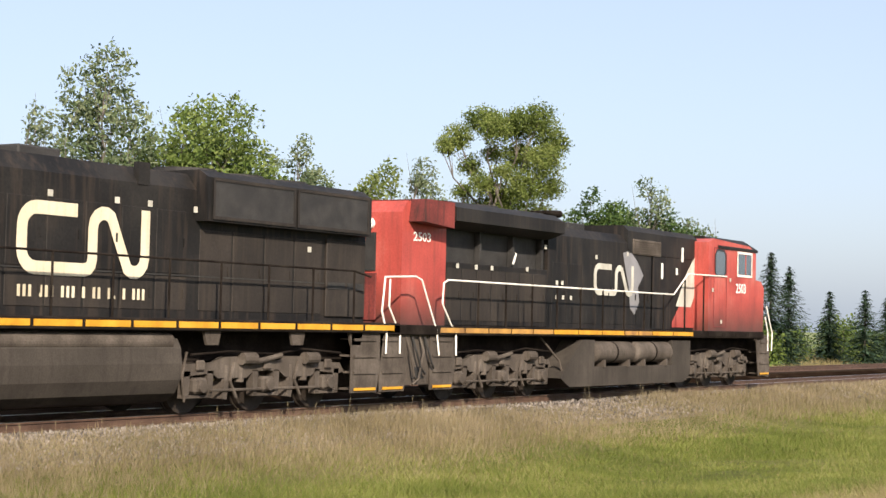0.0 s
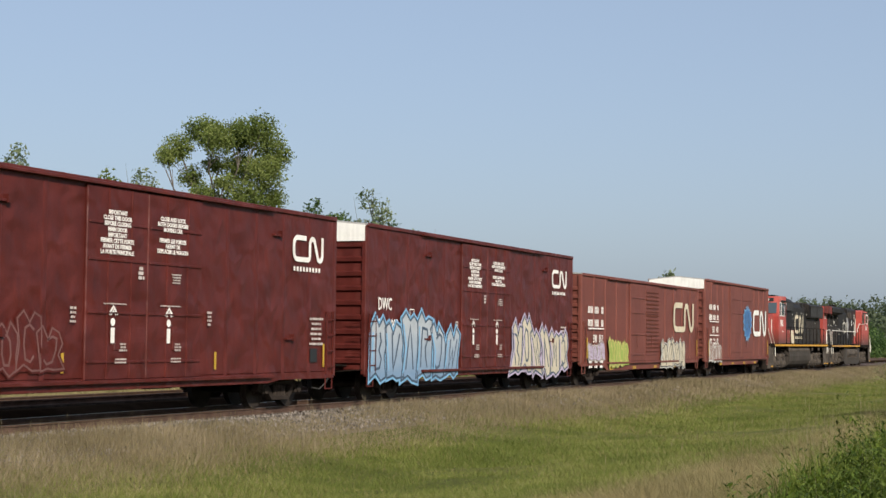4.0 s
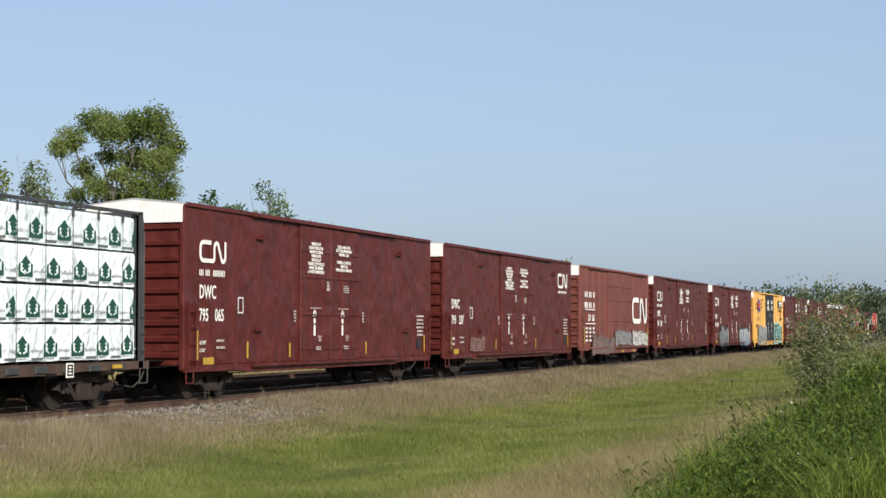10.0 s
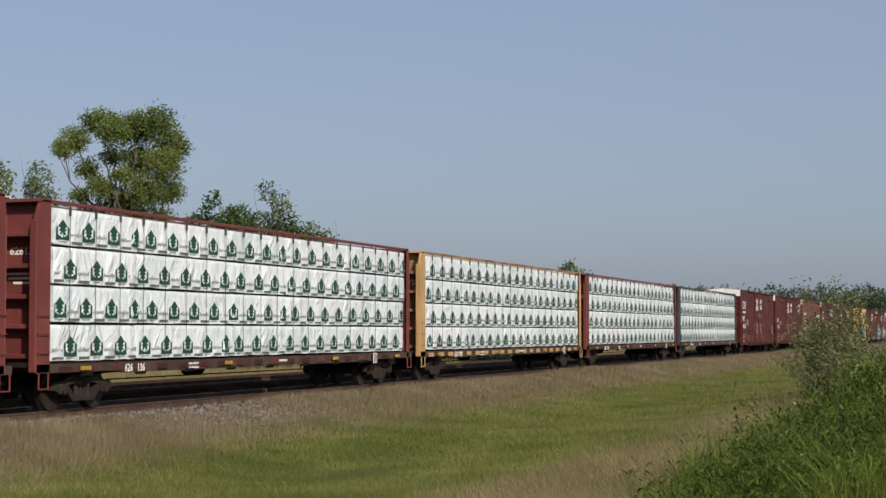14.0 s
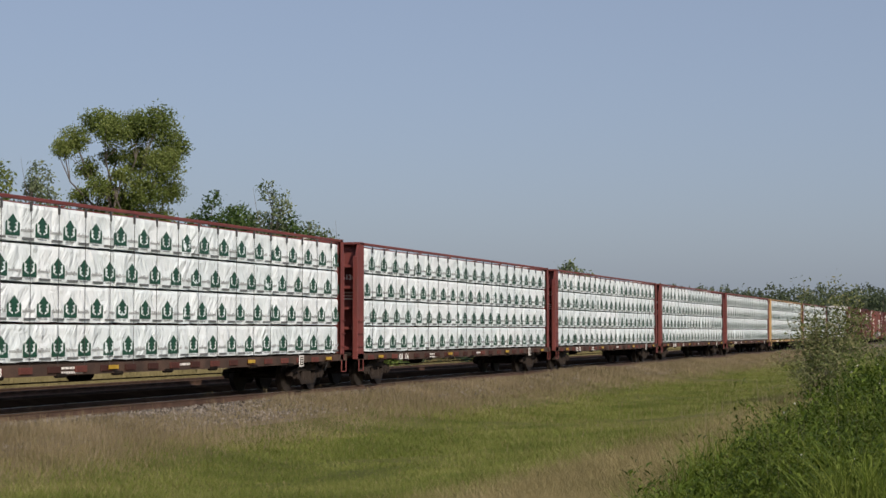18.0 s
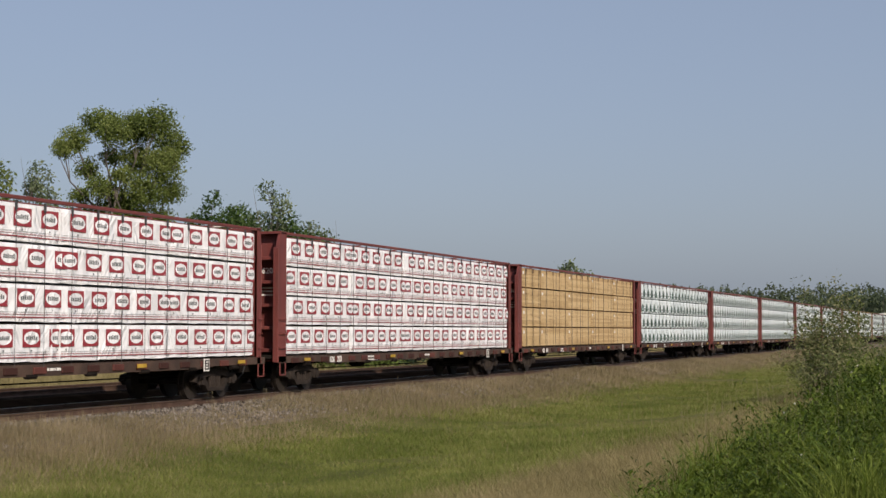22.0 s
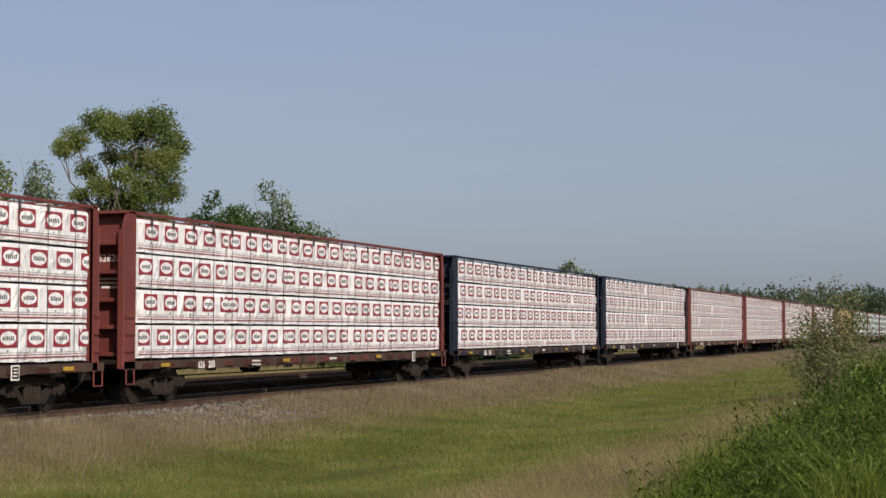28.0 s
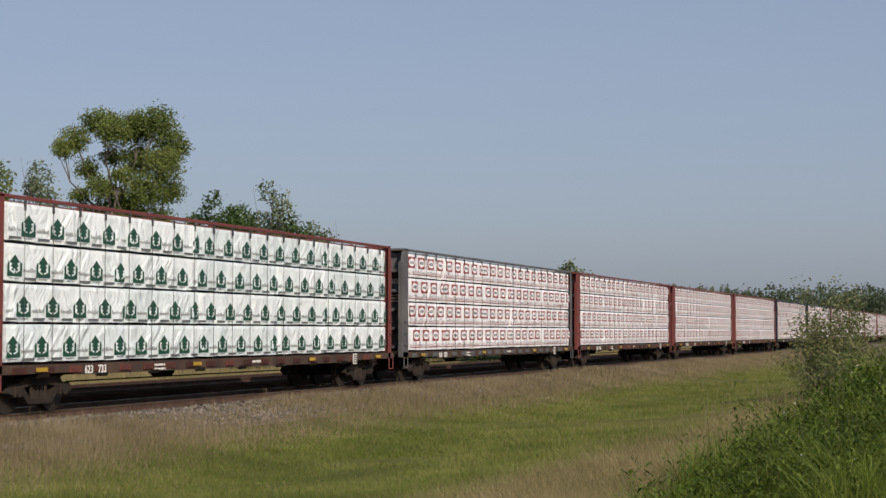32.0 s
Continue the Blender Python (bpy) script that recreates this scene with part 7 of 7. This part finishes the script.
    part("window_frame", band([(20.30, 3.46), (21.5, 3.46), (21.5, 4.18), (20.30, 4.18)], 0.07, -1.482, True), M_RAIL_WHITE, c)
    part("window_post", Shape().box(20.95, 21.0, -1.485, -1.470, 3.5, 4.14), M_LOCO_RED, c)
    part("cab_door_window", Shape().slab([(18.6, 3.42), (19.2, 3.42), (19.28, 3.52), (19.28, 4.05), (19.18, 4.15), (18.62, 4.15), (18.52, 4.05), (18.52, 3.52)], 1, -1.475, -1.455), M_GLASS, c)
    part("window_seal", band([(18.6, 3.40), (19.2, 3.40), (19.31, 3.52), (19.31, 4.05), (19.18, 4.18), (18.62, 4.18), (18.49, 4.05), (18.49, 3.52)], 0.06, -1.482, True), SPRAY_BLACK, c)
    part("cab_door_seam", band([(18.4, 1.85), (19.4, 1.85), (19.4, 4.25), (18.4, 4.25)], 0.018, -1.478, True), paint("dark_red_seam", (0.16, 0.02, 0.018)), c)
    for a in (-1.1, -0.35, 0.35, 1.1):
        part("windscreen", Shape().box(21.89, 21.93, a - 0.32, a + 0.32, 3.5, 4.12), M_GLASS, c)
    part("white_stripe", Shape().slab([(16.65, 2.42), (17.75, 2.42), (18.98, 3.92), (18.0, 3.92), (17.5, 3.5)], 1, y - 0.022, y - 0.012), M_DULL_WHITE, c, "off-white slanted stripe")
    part("red_panel", Shape().slab([(17.75, 2.42), (16.9, 2.42), (16.4, 1.95), (16.4, 1.8), (18.98, 1.8), (18.98, 3.92)], 1, y - 0.021, y - 0.012), M_LOCO_RED, c)
    part("worn_patch", Shape().slab([(13.0, 3.82), (13.4, 3.92), (13.9, 3.65), (14.35, 3.25), (14.0, 2.9), (14.1, 2.5), (13.8, 2.12), (13.5, 2.3), (13.4, 2.9), (13.2, 3.3)], 1, y - 0.020, y - 0.014), paint("worn_grey", (0.20, 0.20, 0.21)), c, "grey worn paint patch")
    emblem(11.2, 2.62, y - 0.024, 2.5, 0.86, M_DULL_WHITE, c)
    lettering("2503", 0.42, 20.2, 2.92, -1.468, M_STENCIL, c, "road_number", bold=0.006)
    part("under_frame", Shape().box(1.0, 22.6, -0.85, 0.85, 0.95, 1.52, 0.03), M_UNDER, c)
    lettering("2503", 0.28, 2.18, 3.59, y - 0.036, M_STENCIL, c, "road_number", squeeze=1.35, bold=0.004)
    part("tail_headlight", Shape().tube((1.68, -0.15, 3.95), (1.78, -0.15, 3.95), 0.13, 0.13, 14), M_WHITE, c)
    part("tail_number_board", Shape().box(1.72, 1.76, 0.25, 0.85, 3.45, 3.7), SPRAY_BLACK, c)
    part("tail_recess", Shape().box(1.72, 1.76, -0.32, -0.05, 2.9, 3.75), M_GRILLE, c)
    part("tail_door", Shape().box(1.71, 1.76, -0.35, 0.35, 1.8, 2.85, 0.01), M_DARK_RED, c)
    stickers(c, ((4.05, 3.05), (4.9, 3.05), (5.65, 3.06), (7.4, 3.1), (8.35, 3.7), (11.25, 3.58), (13.2, 3.75), (15.2, 3.95), (9.0, 2.82), (9.3, 2.82), (9.0, 2.45), (9.35, 2.45), (9.8, 2.45)), y - 0.03)
    stickers(c, ((18.2, 2.9), (18.9, 1.95), (19.6, 3.25)), -1.49)
    for x, z, hh in ((15.55, 3.2, 0.45), (17.0, 3.75, 0.42), (16.6, 3.35, 0.2)):
        part("marker", Shape().box(x, x + 0.13, y - 0.035, y - 0.024, z, z + hh), M_WHITE, c)
    # handrails
    posts = [(x, Z, 2.74) for x in (4.3, 5.6, 6.9, 8.2, 9.5, 10.8, 12.1, 13.4, 14.7)]
    rails(c, [(3.35, 1.05), (3.33, 1.5), (2.72, 2.2), (2.76, 2.66), (2.95, 2.74), (15.4, 2.74), (16.4, 3.37), (19.4, 3.40)], posts + [(16.2, Z, 3.2), (17.6, Z, 3.36)], -1.48)
    rails(c, [(0.48, 1.1), (0.5, 1.5), (0.30, 2.0), (0.40, 2.72), (1.6, 2.77), (1.85, 2.7), (2.5, 1.6), (2.62, 1.05)], [], -1.48)
    rails(c, [(1.05, 1.1), (1.05, 1.5), (0.6, 2.1), (0.62, 2.68)], [], -1.46)
    rails(c, [(23.45, 1.1), (23.5, 1.7), (23.35, 1.9), (22.95, 2.55)], [], -1.44)
    rails(c, [(23.1, 1.1), (23.1, 1.7), (22.85, 2.2)], [], -1.44)
    stairs(c, 0.35, 1), stairs(c, 2.35, 1), stairs(c, 23.3, -1)
    part("end_panel", Shape().slab([(0.5, 0.42), (2.75, 0.42), (2.95, 1.50), (0.5, 1.50)], 1, -1.37, -1.33), M_TRUCK, c, "grimy brown platform end panel")
    for k, (a, b, d) in enumerate(((1.35, 1.75, 0.62), (1.6, 2.05, 0.78), (1.9, 1.55, 0.55), (2.1, 2.4, 0.9))):
        part("air_hose", Shape().pipe([(a, -1.42, 1.46), (a + 0.05, -1.50, 1.15), ((a + b) / 2, -1.52, d), (b, -1.48, d - 0.12)], 0.026), M_RUBBER if k % 2 else M_TRUCK, c)
    part("step_pocket", Shape().box(1.7, 2.1, -1.385, -1.368, 0.55, 0.80, 0.01), M_GRILLE, c)
    part("jumper_cable", Shape().pipe([(1.3, -1.1, 1.6), (1.0, -1.3, 1.15), (0.7, -1.3, 0.75), (0.5, -1.1, 0.55)], 0.035), M_RUBBER, c)
    part("pilot", Shape().slab([(0.25, 0.28), (0.45, 0.28), (0.55, 1.6), (0.25, 1.6)], 1, -1.4, 1.4), M_TRUCK, c)
    part("pilot", Shape().slab([(23.0, 0.28), (23.3, 0.25), (23.2, 1.6), (22.9, 1.6)], 1, -1.4, 1.4), M_TRUCK, c)
    loco_truck(c, 5.9), loco_truck(c, 19.4)
    tank(c, 8.5, 16.7, True)
    coupler(c, 0.3, -1), coupler(c, 23.0, 1)
    return c


def tank(c, a, b, air):
    prof = [(-1.30, 1.40), (-1.40, 1.22), (-1.43, 0.95), (-1.40, 0.66), (-1.28, 0.42), (-1.05, 0.26), (-0.7, 0.20)]
    prof = prof + [(-p, q) for p, q in prof[::-1]]
    s = Shape()
    if air:
        s.slab([(a, 0.45), (a + 0.5, 0.22), (b - 0.5, 0.22), (b, 0.45), (b, 1.42), (b - 1.3, 1.42), (b - 1.3, 0.72), (a + 1.9, 0.72), (a + 1.9, 1.42), (a + 1.2, 1.42), (a + 0.4, 0.8)], 1, -1.46, 1.46)
    else:
        s.slab(prof, 0, a, b)
    part("fuel_tank", s, M_TANK, c, "grimy fuel tank", smooth=False)
    if air:
        for x in (10.45, 12.95):
            part("air_reservoir", Shape().tube((x + 0.12, -1.26, 1.10), (x + 2.28, -1.26, 1.10), 0.29, 0.29, 28).tube((x, -1.26, 1.10), (x + 0.12, -1.26, 1.10), 0.20, 0.29, 28).tube((x + 2.28, -1.26, 1.10), (x + 2.4, -1.26, 1.10), 0.29, 0.20, 28), M_TRUCK, c)
            part("reservoir_strap", Shape().tube((x + 1.15, -1.26, 1.10), (x + 1.23, -1.26, 1.10), 0.297, 0.297, 28), M_UNDER, c)
            for k in (0.5, 2.0):
                part("bracket", Shape().box(x + k - 0.05, x + k + 0.05, -1.50, -1.2, 0.70, 0.90), M_TRUCK, c)
    else:
        part("air_reservoir", Shape().tube((a + 0.4, -1.25, 1.34), (b - 0.2, -1.25, 1.34), 0.17, 0.17, 24), M_TRUCK, c)
    part("pipe", Shape().pipe([(a - 0.6, -1.2, 1.45), (a + 0.1, -1.35, 0.9), (a + 0.3, -1.38, 0.5)], 0.03), M_TRUCK, c)


def second_loco():
    """The second engine: the cab to the rear; origin on the rail below the trailing coupler."""
    c = thing("locomotive", "black diesel locomotive with a red cab facing backward", "locomotive")
    Z = 1.75
    part("platform", Shape().box(0.9, 22.0, -1.50, 1.50, Z - 0.22, Z, 0.02), M_UNDER, c)
    n = 17
    for i in range(n):
        a = 1.9 + i * 19.9 / n
        part("sill_stripe", Shape().box(a + 0.03, a + 19.9 / n - 0.06, -1.515, -1.502, Z - 0.16, Z - 0.05), M_STRIPE, c)
    y = -0.98
    part("hood", Shape().slab([(y, Z), (y, 4.12), (y + 0.22, 4.42), (-y - 0.22, 4.42), (-y, 4.12), (-y, Z)], 0, 5.7, 21.35), M_LOCO_BLACK, c)
    hatches(c, 9.3, 15.6, 7, Z + 0.15, 2.50, y, M_LOCO_GRIME)
    hatches(c, 9.3, 15.6, 7, 2.56, 3.7, y, M_LOCO_BLACK)
    part("under_frame", Shape().box(1.2, 21.2, -0.85, 0.85, 0.95, 1.55, 0.03), M_UNDER, c)
    for x in (7.0, 15.6, 18.2, 20.2):
        part("hanger_bracket", Shape().slab([(x, 1.56), (x + 0.5, 1.56), (x + 0.42, 1.28), (x + 0.1, 1.28)], 1, -1.42, -1.36), M_TRUCK, c)
    part("radiator_housing", Shape().slab([(y - 0.28, 3.55), (y - 0.28, 4.36), (y - 0.05, 4.50), (-y + 0.05, 4.50), (-y + 0.28, 4.36), (-y + 0.28, 3.55)], 0, 15.8, 21.15), M_LOCO_BLACK, c)
    for p, q in ((15.95, 18.42), (18.55, 21.0)):
        g = part("radiator_grille", Shape().box(p, q, y - 0.295, y - 0.28, 3.65, 4.30), M_GRILLE, c, "dark radiator screen")
        part("grille_frame", band([(p, 3.62), (q, 3.62), (q, 4.33), (p, 4.33)], 0.06, y - 0.312, True), M_LOCO_GRIME, g)
    hatches(c, 15.9, 19.8, 4, Z + 0.15, 3.4, y, M_LOCO_GRIME)
    part("rear_locker", Shape().box(19.9, 21.3, y - 0.05, y, Z + 0.1, 3.45, 0.015), M_LOCO_GRIME, c)
    for k in (0, 1):
        part("step_slot", Shape().box(19.95 + 0.68 * k, 20.55 + 0.68 * k, y - 0.062, y - 0.045, 2.42, 2.56), M_GRILLE, c)
    part("dynamic_brake_housing", Shape().slab([(y - 0.16, 3.85), (y - 0.16, 4.45), (y + 0.1, 4.66), (-y - 0.1, 4.66), (-y + 0.16, 4.45), (-y + 0.16, 3.85)], 0, 5.75, 10.2), M_LOCO_BLACK, c)
    part("grille", Shape().box(6.0, 7.2, y - 0.03, y - 0.005, 2.95, 3.6), M_GRILLE, c)
    part("brake_grille", Shape().box(7.6, 9.9, y - 0.18, y - 0.155, 3.9, 4.38), M_GRILLE, c)
    for i in range(3):
        part("roof_fan", Shape().tube((16.6 + i * 1.45, 0, 4.48), (16.6 + i * 1.45, 0, 4.60), 0.62, 0.62, 18), M_GRILLE, c)
    for i in range(2):
        part("roof_fan", Shape().tube((7.2 + i * 1.6, 0, 4.64), (7.2 + i * 1.6, 0, 4.76), 0.6, 0.6, 18), M_GRILLE, c)
    part("exhaust_stack", Shape().box(12.0, 13.0, -0.3, 0.3, 4.40, 4.62, 0.03), M_GRILLE, c)
    part("hood_bracket", Shape().box(14.2, 14.5, y - 0.02, y + 0.1, 4.1, 4.5), M_LOCO_BLACK, c)
    # cab and nose, looking back
    part("cab", Shape().slab([(5.75, Z), (3.35, Z), (3.2, 3.45), (3.45, 4.45), (3.7, 4.68), (5.75, 4.70)], 1, -1.46, 1.46), M_CAB_RED, c, "bright red cab")
    part("cab_roof", Shape().slab([(-1.50, 4.36), (-1.50, 4.42), (-0.95, 4.78), (0.95, 4.78), (1.50, 4.42), (1.50, 4.36)], 0, 3.95, 5.85), M_LOCO_BLACK, c)
    part("nose", Shape().slab([(3.4, Z), (1.60, Z), (1.55, 3.05), (1.95, 3.40), (3.3, 3.58)], 1, -1.20, 1.20), M_CAB_RED, c)
    for a, b in ((3.62, 4.05), (4.22, 5.05), (5.2, 5.62)):
        w = part("cab_window", Shape().box(a, b, -1.478, -1.455, 3.50, 4.25, 0.006), M_GLASS, c)
        part("window_frame", band([(a - 0.03, 3.47), (b + 0.03, 3.47), (b + 0.03, 4.28), (a - 0.03, 4.28)], 0.055, -1.484, True), M_RAIL_WHITE if b < 5.1 else M_LOCO_RED, w)
    part("sun_visor", Shape().slab([(4.0, 4.32), (5.2, 4.32), (5.1, 4.42), (4.1, 4.42)], 1, -1.72, -1.46), M_LOCO_BLACK, c)
    for a in (-1.34, 0.06):
        part("windscreen", Shape().add([(3.20, a, 3.62), (3.20, a + 1.28, 3.62), (3.37, a + 1.28, 4.28), (3.37, a, 4.28), (3.26, a, 3.62), (3.26, a + 1.28, 3.62), (3.43, a + 1.28, 4.28), (3.43, a, 4.28)],
                                       [(0, 3, 2, 1), (4, 5, 6, 7), (0, 1, 5, 4), (2, 3, 7, 6), (1, 2, 6, 5), (0, 4, 7, 3)]), M_GLASS, c)
    part("number_board", Shape().box(3.38, 3.62, -1.12, -0.28, 4.36, 4.58, 0.01), SPRAY_BLACK, c)
    ob = lettering("5705", 0.22, 0, 0, 0, M_STENCIL, c, "board_number", squeeze=1.1, bold=0.006)
    ob.matrix_basis = pose(3.374, -0.38, 4.39, 0, 0, -90)
    part("headlight", Shape().tube((1.28, -0.2, 3.0), (1.34, -0.2, 3.0), 0.11, 0.11, 12).tube((1.28, 0.2, 3.0), (1.34, 0.2, 3.0), 0.11, 0.11, 12), M_WHITE, c)
    lettering("5705", 0.56, 3.80, 2.82, -1.468, M_STENCIL, c, "road_number", squeeze=0.9, bold=0.012)
    bars(4.35, 2.55, -1.466, 0.6, 1, 0.06, 0.05, M_STENCIL, c)
    part("cream_stripe", Shape().slab([(5.78, 3.45), (6.75, 3.45), (7.6, 2.55), (5.78, 2.55)], 1, y - 0.026, y - 0.012), M_CREAM, c, "cream slanted stripe")
    lk = part("side_locker", Shape().box(5.75, 8.9, -1.40, -0.95, Z, 2.62, 0.02), M_CAB_RED, c, "red and cream locker beside the cab")
    part("locker_stripe", Shape().slab([(7.3, 2.60), (8.55, 2.60), (8.88, 2.1), (8.88, Z + 0.02), (8.0, Z + 0.02)], 1, -1.412, -1.402), M_CREAM, lk)
    for k in (6.7, 7.3, 7.9, 8.4):
        for q in range(4):
            part("louvre", Shape().box(k, k + 0.22, -1.425, -1.405, 2.12 + q * 0.09, 2.15 + q * 0.09), M_LOCO_RED if k < 7.5 else M_CREAM, lk)
    emblem(11.35, 2.42, y - 0.026, 3.18, 1.22, M_CREAM, c)
    strokes(11.4, 2.06, y - 0.018, 3.1, 0.24, 25, M_CREAM, c, skip=(3, 7, 11, 13, 16, 19, 21))
    stickers(c, ((10.3, 3.6), (10.6, 3.35), (12.0, 3.72), (13.6, 3.72), (14.45, 3.72), (15.7, 3.70), (19.25, 3.14)), y - 0.03)
    stickers(c, ((6.9, 4.25), (7.4, 4.25)), y - 0.18)
    part("seam", Shape().box(5.8, 21.3, y - 0.016, y - 0.002, 2.52, 2.545), M_GRILLE, c)
    # handrails
    rails(c, [(2.3, 1.0), (2.3, 1.55), (1.1, 2.5), (1.15, 3.2)], [], -1.44)
    rails(c, [(1.6, 1.0), (1.6, 1.55), (0.5, 2.4), (0.2, 2.75)], [], -1.40)
    rails(c, [(6.0, 2.80), (20.3, 2.80), (20.9, 2.7)], [(6.0 + i * 1.43, Z, 2.8) for i in range(11)], -1.45, M_UNDER)
    stairs(c, 0.75, 1), stairs(c, 20.3, 1)
    part("pilot", Shape().slab([(0.55, 0.25), (0.8, 0.25), (0.95, 1.6), (0.65, 1.6)], 1, -1.4, 1.4), M_TRUCK, c)
    part("pilot", Shape().slab([(21.2, 0.28), (21.45, 0.25), (21.35, 1.6), (21.1, 1.6)], 1, -1.4, 1.4), M_TRUCK, c)
    part("plow", Shape().slab([(0.2, 0.2), (0.6, 0.2), (0.6, 0.95), (0.5, 0.95)], 1, -1.3, 1.3), M_UNDER, c)
    loco_truck(c, 4.3), loco_truck(c, 17.75)
    tank(c, 7.2, 15.0, False)
    coupler(c, 0.75, -1), coupler(c, 21.3, 1)
    return c


# ---------------------------------------------------------------- the train, and the ties under it
TRAIN = {0: lead_loco(), 1: second_loco()}
TRAIN.update(build_boxcars())
TRAIN.update(build_lumber_cars())
# where the trailing end of each car is, along the track, 13 s into the shot
TAIL = {0: 327.9, 1: 306.9, 2: 290.4, 3: 269.4, 4: 249.3, 5: 228.4, 6: 207.6, 7: 187.1, 8: 166.1, 9: 147.9, 10: 127.15, 11: 106.6}
for k in range(12, 33):
    TAIL[k] = 82.0 - 24.5 * (k - 12)

lay_ties(main_track, 150)
lay_ties(second_track, 150)


def motions():
    for k, car in TRAIN.items():
        rows = [(t, pose(TAIL[k] + 23.0 * (t - 13) + 0.12 * max(0.0, t - 26), 0, 0)) for t in (0.0, 6.0, 13.0, 20.0, 26.0, 29.0, 32.0)]
        walk(car, rows)


motions()
